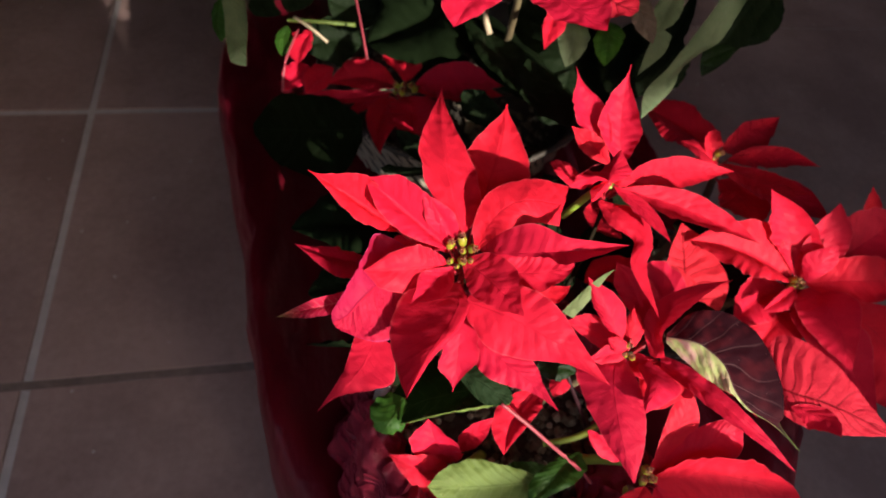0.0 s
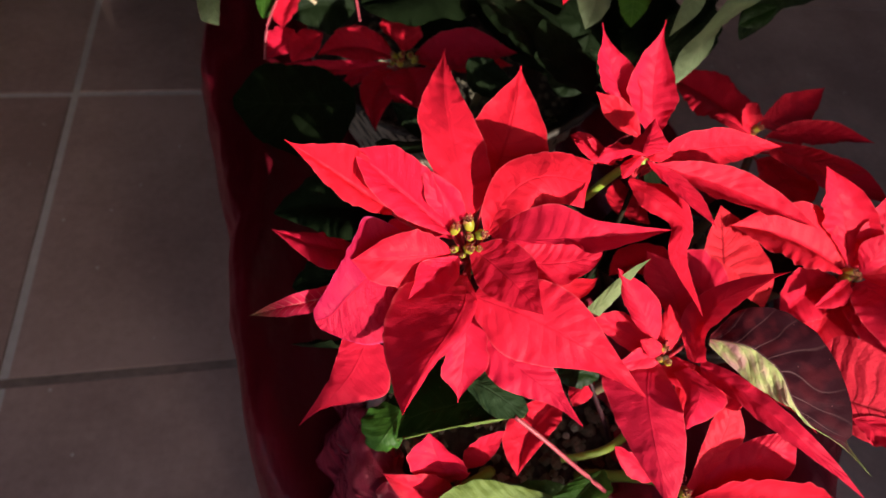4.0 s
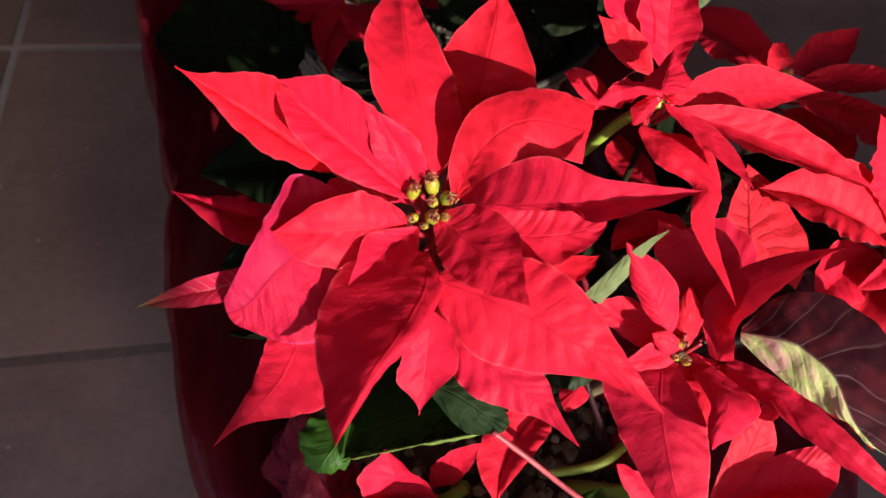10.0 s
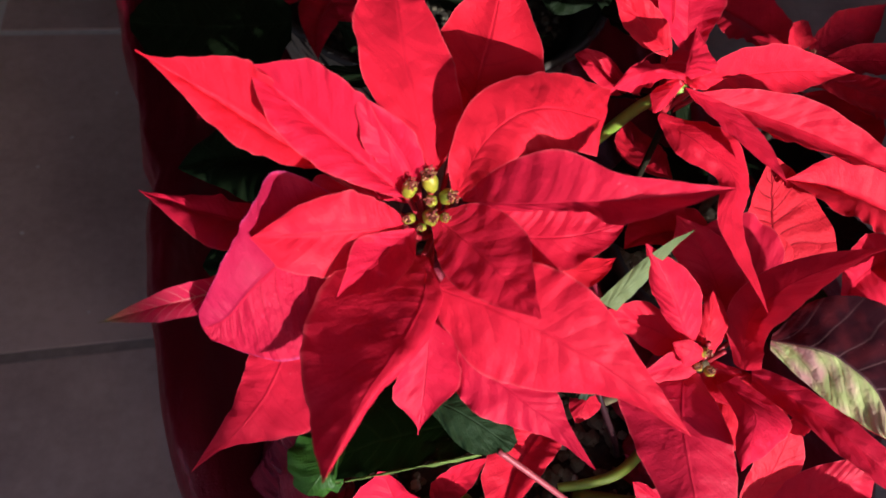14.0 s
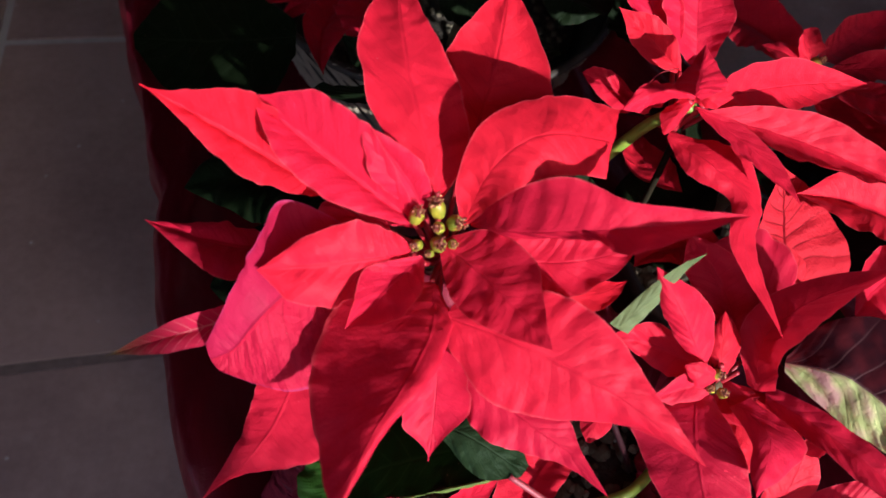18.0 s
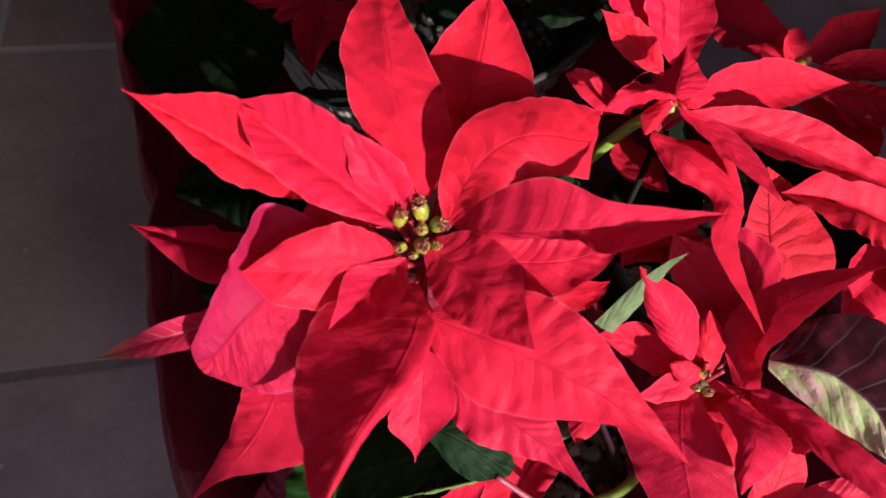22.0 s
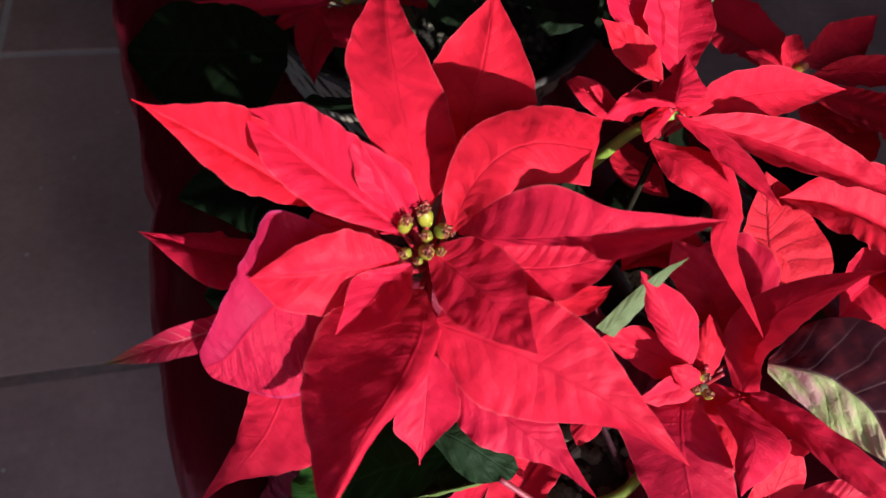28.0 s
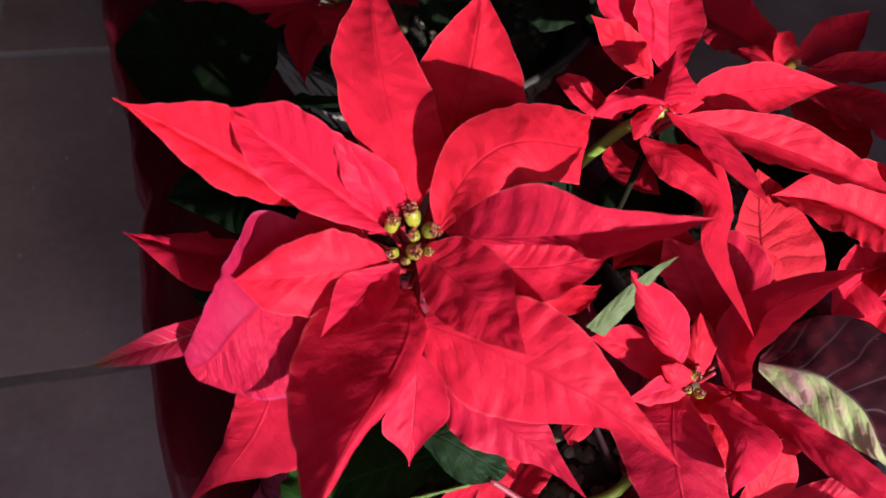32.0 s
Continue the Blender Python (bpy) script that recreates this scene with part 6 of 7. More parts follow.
sheet("bract", [(0.2026, -0.0265, 0.5450), (0.1972, 0.0050, 0.5630), (0.1969, 0.0229, 0.5750), (0.1939, 0.0401, 0.5920)], [(0.1963, -0.0259, 0.5450), (0.1888, 0.0029, 0.5600), (0.1825, 0.0189, 0.5720), (0.1939, 0.0401, 0.5920)], [(0.2172, -0.0279, 0.5450), (0.2301, -0.0035, 0.5650), (0.2187, 0.0275, 0.5780), (0.1939, 0.0401, 0.5920)], BRACT_VEINY, stem, "lighter red bract with dark veins", 111, 4.0, 1.6, 0.6)
sheet("bract", [(0.1975, -0.0166, 0.5520), (0.1888, -0.0040, 0.5640), (0.1832, 0.0117, 0.5730)], [(0.1842, -0.0149, 0.5510), (0.1771, -0.0013, 0.5610), (0.1832, 0.0117, 0.5730)], [(0.2116, -0.0130, 0.5530), (0.2019, 0.0028, 0.5660), (0.1832, 0.0117, 0.5730)], BRACT_VEINY, stem, "lighter red bract with dark veins", 112, 3.0, 1.5, 0.6)
part("petiole", tube_data("petiole", [(0.2989, -0.0002, 0.5459), (0.3071, 0.0192, 0.5474), (0.3140, 0.0390, 0.5549)], (0.0013, 0.0012), PETIOLE_RED, 6), stem)
blade("bract", (0.3153, 0.0386, 0.5550), (0.2826, 0.0484, 0.5529), (0.2466, 0.0443, 0.5452), (0.2857, 0.0622, 0.5590), (0.2821, 0.0249, 0.5438), 1.00, BRACT, stem, "", 113, 2.0, 0.18)
sheet("leaf", [(0.1392, -0.0593, 0.6000), (0.1500, -0.0686, 0.6100), (0.1572, -0.0767, 0.6120), (0.1640, -0.0884, 0.6110), (0.1668, -0.1020, 0.6060), (0.1761, -0.1145, 0.6000), (0.1926, -0.1249, 0.5940), (0.2078, -0.1404, 0.5860)], [(0.1396, -0.0575, 0.6020), (0.1561, -0.0490, 0.6120), (0.1783, -0.0523, 0.6150), (0.1953, -0.0711, 0.6140), (0.1986, -0.1000, 0.6100), (0.1958, -0.1199, 0.6020), (0.1949, -0.1243, 0.5960), (0.2076, -0.1400, 0.5860)], [(0.1388, -0.0625, 0.5980), (0.1482, -0.0779, 0.5970), (0.1552, -0.0881, 0.5980), (0.1628, -0.0977, 0.5990), (0.1670, -0.1047, 0.6030), (0.1773, -0.1143, 0.5980), (0.1938, -0.1248, 0.5920), (0.2079, -0.1407, 0.5860)], [LEAF_PURPLE, LEAF_UNDER], stem, "purple leaf with a folded pale underside", 114, 3.0, 1.3, 0.4)
cyathium((0.2891, -0.0049, 0.5657), (-0.05, -0.3, 0.95), 0.0041, stem, 115)
cyathium((0.2870, -0.0080, 0.5631), (-0.05, -0.3, 0.95), 0.0032, stem, 116)
cyathium((0.2938, -0.0086, 0.5642), (-0.05, -0.3, 0.95), 0.0032, stem, 117)
stem = part("stem", tube_data("stem", [(0.2600, 0.1000, 0.4400), (0.2840, 0.1185, 0.5171), (0.2881, 0.1370, 0.5543)], (0.0045, 0.003), STEM_BROWN, 8, 0.08), plant)
stem.matrix_parent_inverse = plant_base
part("petiole", tube_data("petiole", [(0.2864, 0.1347, 0.5474), (0.2835, 0.1358, 0.5520), (0.2801, 0.1387, 0.5622)], (0.0013, 0.0012), PETIOLE_RED, 6), stem)
blade("bract", (0.2807, 0.1368, 0.5625), (0.2657, 0.1838, 0.5536), (0.2440, 0.2184, 0.5483), (0.2804, 0.2027, 0.5582), (0.2398, 0.1605, 0.5510), 1.00, BRACT, stem, "", 118, 2.0, 0.34)
part("petiole", tube_data("petiole", [(0.2864, 0.1347, 0.5474), (0.2856, 0.1358, 0.5537), (0.2861, 0.1374, 0.5660)], (0.0013, 0.0012), PETIOLE_RED, 6), stem)
blade("bract", (0.2848, 0.1369, 0.5660), (0.3178, 0.1504, 0.5660), (0.3600, 0.1723, 0.5762), (0.3179, 0.1667, 0.5686), (0.3198, 0.1308, 0.5671), 1.10, BRACT, stem, "", 119, 2.0, 0.21)
part("petiole", tube_data("petiole", [(0.2864, 0.1347, 0.5474), (0.2872, 0.1314, 0.5526), (0.2893, 0.1278, 0.5642)], (0.0013, 0.0012), PETIOLE_RED, 6), stem)
blade("bract", (0.2879, 0.1281, 0.5638), (0.3228, 0.1210, 0.5736), (0.3507, 0.0934, 0.5901), (0.3285, 0.1305, 0.5769), (0.3118, 0.1068, 0.5706), 1.20, BRACT, stem, "", 120, 2.0, 0.29)
part("petiole", tube_data("petiole", [(0.2864, 0.1347, 0.5474), (0.2837, 0.1300, 0.5524), (0.2818, 0.1237, 0.5640)], (0.0013, 0.0012), PETIOLE_RED, 6), stem)
blade("bract", (0.2811, 0.1253, 0.5633), (0.2989, 0.0861, 0.5797), (0.3225, 0.0595, 0.5938), (0.3113, 0.0948, 0.5803), (0.2877, 0.0764, 0.5766), 1.20, BRACT, stem, "", 121, 2.0, 0.16)
part("petiole", tube_data("petiole", [(0.2864, 0.1347, 0.5474), (0.2818, 0.1215, 0.5542), (0.2787, 0.1069, 0.5675)], (0.0013, 0.0012), PETIOLE_RED, 6), stem)
blade("bract", (0.2773, 0.1083, 0.5669), (0.3141, 0.0724, 0.5797), (0.3211, 0.0296, 0.5947), (0.3232, 0.0824, 0.5825), (0.2914, 0.0610, 0.5760), 1.10, BRACT, stem, "", 122, 2.0, 0.23)
part("petiole", tube_data("petiole", [(0.2864, 0.1347, 0.5474), (0.2799, 0.1292, 0.5534), (0.2725, 0.1233, 0.5654)], (0.0013, 0.0012), PETIOLE_RED, 6), stem)
blade("bract", (0.2734, 0.1236, 0.5655), (0.2512, 0.1161, 0.5635), (0.2219, 0.1098, 0.5607), (0.2571, 0.1300, 0.5632), (0.2503, 0.1017, 0.5645), 1.00, BRACT, stem, "", 123, 2.0, 0.30)
part("petiole", tube_data("petiole", [(0.2864, 0.1347, 0.5474), (0.2868, 0.1430, 0.5461), (0.2873, 0.1538, 0.5506)], (0.0013, 0.0012), PETIOLE_RED, 6), stem)
blade("bract", (0.2871, 0.1513, 0.5508), (0.2860, 0.1850, 0.5500), (0.2840, 0.2250, 0.5480), (0.2710, 0.1900, 0.5490), (0.3040, 0.1800, 0.5510), 1.10, BRACT, stem, "", 124, 2.0, 0.18)
part("petiole", tube_data("petiole", [(0.2864, 0.1347, 0.5474), (0.2805, 0.1337, 0.5561), (0.2744, 0.1328, 0.5711)], (0.0013, 0.0012), PETIOLE_RED, 6), stem)
blade("bract", (0.2745, 0.1327, 0.5709), (0.2716, 0.1362, 0.5762), (0.2839, 0.1513, 0.5796), (0.2618, 0.1348, 0.5751), (0.2829, 0.1370, 0.5772), 1.00, BRACT, stem, "", 125, 2.0, 0.25)
part("petiole", tube_data("petiole", [(0.2864, 0.1347, 0.5474), (0.2799, 0.1278, 0.5550), (0.2728, 0.1213, 0.5687)], (0.0013, 0.0012), PETIOLE_RED, 6), stem)
blade("bract", (0.2734, 0.1208, 0.5686), (0.2598, 0.1334, 0.5722), (0.2472, 0.1490, 0.5699), (0.2639, 0.1428, 0.5719), (0.2524, 0.1221, 0.5718), 1.00, BRACT, stem, "", 126, 2.0, 0.32)
part("petiole", tube_data("petiole", [(0.2864, 0.1347, 0.5474), (0.2805, 0.1224, 0.5494), (0.2749, 0.1090, 0.5576)], (0.0013, 0.0012), PETIOLE_RED, 6), stem)
blade("bract", (0.2745, 0.1100, 0.5574), (0.2849, 0.0865, 0.5608), (0.2830, 0.0520, 0.5645), (0.3085, 0.0903, 0.5626), (0.2588, 0.0764, 0.5591), 1.00, BRACT, stem, "", 127, 2.0, 0.20)
cyathium((0.2767, 0.1300, 0.5721), (-0.05, -0.3, 0.95), 0.0036, stem, 128)
cyathium((0.2713, 0.1265, 0.5685), (-0.05, -0.3, 0.95), 0.0031, stem, 129)
plant = tagged(new("poinsettia"), "shaded poinsettia with dark green leaves in the basket", "potted plant", "poinsettias")
plant.location = (0.082, 0.315, 0.445)
plant_base = Matrix.Translation(plant.location).inverted()
stem = part("stem", tube_data("stem", [(0.0700, 0.3300, 0.4400), (0.0493, 0.3106, 0.4935), (0.0085, 0.2912, 0.5071)], (0.0045, 0.003), STEM_BROWN, 8, 0.08), plant)
stem.matrix_parent_inverse = plant_base
part("petiole", tube_data("petiole", [(0.0148, 0.3085, 0.4899), (0.0062, 0.3041, 0.4926), (-0.0050, 0.2991, 0.5017)], (0.0013, 0.0012), PETIOLE_RED, 6), stem)
blade("bract", (-0.0025, 0.2999, 0.5014), (-0.0639, 0.2793, 0.5103), (-0.1240, 0.2819, 0.5159), (-0.0605, 0.2862, 0.5149), (-0.0615, 0.2695, 0.5099), 1.30, BRACT, stem, "", 130, 2.0, 0.21)
part("petiole", tube_data("petiole", [(0.0148, 0.3085, 0.4899), (0.0080, 0.3071, 0.4931), (-0.0000, 0.3061, 0.5027)], (0.0013, 0.0012), PETIOLE_RED, 6), stem)
blade("bract", (0.0011, 0.3057, 0.5025), (-0.0288, 0.3156, 0.5062), (-0.0714, 0.3072, 0.5060), (-0.0303, 0.3353, 0.5115), (-0.0306, 0.2917, 0.5034), 1.10, BRACT, stem, "", 131, 2.0, 0.29)
part("petiole", tube_data("petiole", [(0.0148, 0.3085, 0.4899), (0.0081, 0.3090, 0.4934), (0.0005, 0.3105, 0.5032)], (0.0013, 0.0012), PETIOLE_RED, 6), stem)
blade("bract", (0.0015, 0.3096, 0.5031), (-0.0242, 0.3330, 0.5056), (-0.0562, 0.3444, 0.5058), (-0.0205, 0.3407, 0.5101), (-0.0345, 0.3198, 0.5027), 1.00, BRACT, stem, "", 132, 2.0, 0.16)
part("petiole", tube_data("petiole", [(0.0148, 0.3085, 0.4899), (0.0130, 0.3104, 0.4942), (0.0110, 0.3130, 0.5049)], (0.0013, 0.0012), PETIOLE_RED, 6), stem)
blade("bract", (0.0111, 0.3124, 0.5046), (0.0104, 0.3276, 0.5128), (-0.0026, 0.3494, 0.5200), (-0.0074, 0.3353, 0.5114), (0.0311, 0.3294, 0.5159), 0.70, BRACT, stem, "", 133, 2.0, 0.23)
part("petiole", tube_data("petiole", [(0.0148, 0.3085, 0.4899), (0.0184, 0.3058, 0.4961), (0.0239, 0.3018, 0.5095)], (0.0013, 0.0012), PETIOLE_RED, 6), stem)
blade("bract", (0.0220, 0.3030, 0.5085), (0.0659, 0.2714, 0.5363), (0.1048, 0.2433, 0.5583), (0.0659, 0.2934, 0.5415), (0.0584, 0.2501, 0.5304), 1.30, BRACT, stem, "", 134, 2.0, 0.30)
part("petiole", tube_data("petiole", [(0.0148, 0.3085, 0.4899), (0.0183, 0.3034, 0.4943), (0.0234, 0.2972, 0.5055)], (0.0013, 0.0012), PETIOLE_RED, 6), stem)
blade("bract", (0.0218, 0.2984, 0.5047), (0.0613, 0.2710, 0.5263), (0.1014, 0.2450, 0.5423), (0.0638, 0.2882, 0.5281), (0.0561, 0.2561, 0.5242), 1.00, BRACT, stem, "", 135, 2.0, 0.18)
part("petiole", tube_data("petiole", [(0.0148, 0.3085, 0.4899), (0.0069, 0.2976, 0.4936), (-0.0019, 0.2849, 0.5037)], (0.0013, 0.0012), PETIOLE_RED, 6), stem)
blade("bract", (-0.0009, 0.2866, 0.5035), (-0.0221, 0.2438, 0.5099), (-0.0260, 0.1933, 0.5170), (-0.0323, 0.2590, 0.5097), (-0.0004, 0.2426, 0.5128), 1.30, BRACT, stem, "", 136, 2.0, 0.25)
part("petiole", tube_data("petiole", [(0.0148, 0.3085, 0.4899), (0.0136, 0.2977, 0.4947), (0.0124, 0.2852, 0.5058)], (0.0013, 0.0012), PETIOLE_RED, 6), stem)
blade("bract", (0.0123, 0.2867, 0.5055), (0.0147, 0.2470, 0.5120), (0.0015, 0.2019, 0.5139), (-0.0118, 0.2550, 0.5091), (0.0435, 0.2442, 0.5155), 0.90, BRACT, stem, "", 137, 2.0, 0.32)
part("petiole", tube_data("petiole", [(0.0148, 0.3085, 0.4899), (0.0044, 0.3016, 0.4922), (-0.0070, 0.2942, 0.5006)], (0.0013, 0.0012), PETIOLE_RED, 6), stem)
blade("bract", (-0.0061, 0.2946, 0.5005), (-0.0282, 0.2850, 0.5031), (-0.0550, 0.2649, 0.5010), (-0.0244, 0.2949, 0.5045), (-0.0293, 0.2719, 0.5017), 1.00, BRACT, stem, "", 138, 2.0, 0.20)
cyathium((0.0005, 0.2943, 0.5147), (-0.05, -0.3, 0.95), 0.0035, stem, 139)
cyathium((0.0082, 0.2941, 0.5163), (-0.05, -0.3, 0.95), 0.0035, stem, 140)
cyathium((0.0157, 0.2919, 0.5165), (-0.05, -0.3, 0.95), 0.0035, stem, 141)
cyathium((0.0060, 0.2880, 0.5116), (-0.05, -0.3, 0.95), 0.0035, stem, 142)
cyathium((0.0197, 0.2883, 0.5149), (-0.05, -0.3, 0.95), 0.0035, stem, 143)
cyathium((-0.0010, 0.2895, 0.5112), (-0.05, -0.3, 0.95), 0.0029, stem, 144)
blade("bract", (-0.0862, 0.2972, 0.5763), (-0.0952, 0.2794, 0.5737), (-0.0979, 0.2598, 0.5718), (-0.1056, 0.2827, 0.5732), (-0.0849, 0.2758, 0.5746), 0.70, BRACT, stem, "", 145, 2.0, 0.30)
blade("bract", (-0.0876, 0.3069, 0.5756), (-0.0961, 0.2913, 0.5731), (-0.1053, 0.3002, 0.5741), (-0.0984, 0.3000, 0.5755), (-0.0911, 0.2823, 0.5716), 0.70, BRACT, stem, "", 146, 2.0, 0.18)
blade("bract", (-0.0897, 0.2806, 0.5532), (-0.1036, 0.2641, 0.5499), (-0.1143, 0.2499, 0.5484), (-0.1112, 0.2760, 0.5523), (-0.0906, 0.2547, 0.5494), 0.80, BRACT, stem, "", 147, 2.0, 0.25)
blade("bract", (-0.0656, 0.2739, 0.5550), (-0.0825, 0.2576, 0.5517), (-0.0925, 0.2430, 0.5500), (-0.0900, 0.2694, 0.5535), (-0.0724, 0.2471, 0.5503), 0.80, BRACT, stem, "", 148, 2.0, 0.32)
sheet("leaf", [(-0.0412, 0.2221, 0.5240), (-0.0754, 0.2239, 0.5200), (-0.1118, 0.2282, 0.5180), (-0.1446, 0.2318, 0.5180)], [(-0.0402, 0.2352, 0.5260), (-0.0680, 0.2687, 0.5210), (-0.1193, 0.2762, 0.5200), (-0.1447, 0.2378, 0.5180)], [(-0.0425, 0.2051, 0.5240), (-0.0683, 0.1565, 0.5280), (-0.1167, 0.1771, 0.5220), (-0.1434, 0.2229, 0.5180)], LEAF_DARK_SHADE, stem, "", 149, 1.0, 1.6, 0.6)
blade("leaf", (0.0661, 0.3819, 0.5799), (0.0217, 0.3035, 0.5828), (-0.0330, 0.2696, 0.5863), (-0.0060, 0.3597, 0.5764), (0.0540, 0.2357, 0.5934), 0.60, LEAF_DARK_SHADE, stem, "", 150, 1.0, 0.10)
blade("leaf", (0.0631, 0.3353, 0.5993), (0.0812, 0.2257, 0.6089), (0.0941, 0.1423, 0.6251), (0.0592, 0.2100, 0.6133), (0.1160, 0.2031, 0.6112), 0.70, LEAF_DARK_SHADE, stem, "", 151, 1.0, 0.10)
blade("leaf", (0.0595, 0.3001, 0.5946), (0.0730, 0.2386, 0.5957), (0.0868, 0.1910, 0.5965), (0.0604, 0.2294, 0.5967), (0.0899, 0.2438, 0.5980), 0.90, LEAF_DARK_SHADE, stem, "", 152, 1.0, 0.10)
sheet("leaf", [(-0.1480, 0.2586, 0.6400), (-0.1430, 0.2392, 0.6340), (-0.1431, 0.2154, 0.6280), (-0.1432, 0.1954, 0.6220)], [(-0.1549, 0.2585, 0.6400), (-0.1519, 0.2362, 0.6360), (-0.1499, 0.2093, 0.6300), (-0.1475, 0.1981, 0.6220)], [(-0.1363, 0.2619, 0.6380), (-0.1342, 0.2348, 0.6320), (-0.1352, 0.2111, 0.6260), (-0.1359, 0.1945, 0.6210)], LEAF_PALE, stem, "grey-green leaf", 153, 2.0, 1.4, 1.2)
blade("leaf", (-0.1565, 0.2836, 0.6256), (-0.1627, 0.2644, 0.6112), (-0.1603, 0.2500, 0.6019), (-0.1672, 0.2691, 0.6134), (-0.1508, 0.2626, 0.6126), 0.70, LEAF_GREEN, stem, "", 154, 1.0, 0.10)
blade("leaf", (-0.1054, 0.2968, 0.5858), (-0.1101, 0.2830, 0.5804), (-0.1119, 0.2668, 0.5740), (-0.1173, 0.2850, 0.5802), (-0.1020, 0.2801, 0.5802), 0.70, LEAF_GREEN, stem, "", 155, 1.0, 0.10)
blade("leaf", (-0.1185, 0.3198, 0.6086), (-0.1242, 0.3040, 0.6015), (-0.1092, 0.2916, 0.6014), (-0.1395, 0.3063, 0.5997), (-0.1136, 0.3088, 0.6072), 0.80, LEAF_DARK_SHADE, stem, "", 156, 1.0, 0.10)
blade("leaf", (-0.0771, 0.3178, 0.6164), (-0.0933, 0.3036, 0.6081), (-0.1040, 0.2921, 0.6029), (-0.1083, 0.3101, 0.6093), (-0.0834, 0.2977, 0.6063), 0.80, LEAF_DARK_SHADE, stem, "", 157, 1.0, 0.10)
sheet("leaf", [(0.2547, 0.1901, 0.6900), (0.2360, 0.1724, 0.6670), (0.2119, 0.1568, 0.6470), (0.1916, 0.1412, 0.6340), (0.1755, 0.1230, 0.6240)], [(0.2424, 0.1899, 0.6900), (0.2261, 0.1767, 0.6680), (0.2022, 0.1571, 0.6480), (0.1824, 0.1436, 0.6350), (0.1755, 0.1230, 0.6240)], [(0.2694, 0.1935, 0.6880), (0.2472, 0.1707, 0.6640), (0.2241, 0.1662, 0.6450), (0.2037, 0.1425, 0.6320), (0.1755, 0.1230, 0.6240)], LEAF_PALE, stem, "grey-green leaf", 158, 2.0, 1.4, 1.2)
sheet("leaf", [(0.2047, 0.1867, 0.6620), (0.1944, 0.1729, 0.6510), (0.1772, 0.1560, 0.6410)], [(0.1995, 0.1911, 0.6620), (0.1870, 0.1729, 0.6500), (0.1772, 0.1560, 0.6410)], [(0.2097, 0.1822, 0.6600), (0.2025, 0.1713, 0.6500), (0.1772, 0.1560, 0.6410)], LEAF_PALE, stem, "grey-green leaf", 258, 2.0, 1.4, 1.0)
blade("leaf", (0.2493, 0.2332, 0.6713), (0.2178, 0.1922, 0.6464), (0.1825, 0.1617, 0.6278), (0.2059, 0.1941, 0.6450), (0.2247, 0.1872, 0.6445), 0.80, LEAF_DARK_SHADE, stem, "", 159, 1.0, 0.10)
blade("leaf", (0.3167, 0.2381, 0.6696), (0.2897, 0.2128, 0.6463), (0.2582, 0.1818, 0.6182), (0.2722, 0.2155, 0.6442), (0.3017, 0.2046, 0.6434), 0.70, LEAF_DARK_SHADE, stem, "", 160, 1.0, 0.10)
blade("leaf", (0.2832, 0.1921, 0.6408), (0.2671, 0.1892, 0.6352), (0.2529, 0.1855, 0.6296), (0.2626, 0.1957, 0.6387), (0.2700, 0.1813, 0.6305), 0.70, LEAF_MID_SHADE, stem, "", 161, 1.0, 0.10)
# leaf added in a black gap, to shade the flower behind it
blade("leaf", (0.1117, 0.1177, 0.6223), (0.1036, 0.1503, 0.6226), (0.0963, 0.1953, 0.6266), (0.0812, 0.1454, 0.6244), (0.1251, 0.1553, 0.6208), 0.80, LEAF_DARK_SHADE, stem, "", 162, 1.0, 0.10)
blade("leaf", (0.3438, 0.2492, 0.6630), (0.3217, 0.2309, 0.6457), (0.2945, 0.2134, 0.6277), (0.3069, 0.2418, 0.6498), (0.3362, 0.2157, 0.6385), 0.70, LEAF_DARK_SHADE, stem, "", 163, 1.0, 0.10)
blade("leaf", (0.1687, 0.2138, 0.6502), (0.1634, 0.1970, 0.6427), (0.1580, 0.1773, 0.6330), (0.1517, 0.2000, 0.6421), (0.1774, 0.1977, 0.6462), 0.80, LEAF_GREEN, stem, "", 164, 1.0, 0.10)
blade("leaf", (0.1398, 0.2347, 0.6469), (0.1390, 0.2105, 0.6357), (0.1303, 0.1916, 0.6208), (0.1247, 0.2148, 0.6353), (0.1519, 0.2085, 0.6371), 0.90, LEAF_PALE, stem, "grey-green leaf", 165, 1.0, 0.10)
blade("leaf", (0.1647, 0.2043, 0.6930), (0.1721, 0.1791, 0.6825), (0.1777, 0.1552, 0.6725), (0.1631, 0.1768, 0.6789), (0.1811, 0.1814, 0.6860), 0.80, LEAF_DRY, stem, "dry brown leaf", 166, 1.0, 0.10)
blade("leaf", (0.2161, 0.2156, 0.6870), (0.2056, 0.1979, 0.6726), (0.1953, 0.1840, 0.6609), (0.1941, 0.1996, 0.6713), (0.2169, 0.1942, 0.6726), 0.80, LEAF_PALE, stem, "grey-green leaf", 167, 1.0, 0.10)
blade("leaf", (0.1576, 0.2338, 0.5862), (0.1454, 0.2132, 0.5695), (0.1278, 0.1935, 0.5522), (0.1191, 0.2217, 0.5695), (0.1660, 0.2011, 0.5658), 0.80, LEAF_DARK_SHADE, stem, "", 168, 1.0, 0.10)
blade("leaf", (0.0553, 0.2315, 0.5619), (0.0703, 0.2157, 0.5546), (0.0961, 0.2006, 0.5500), (0.0764, 0.2260, 0.5629), (0.0588, 0.2062, 0.5456), 0.80, LEAF_DARK_SHADE, stem, "", 169, 1.0, 0.10)
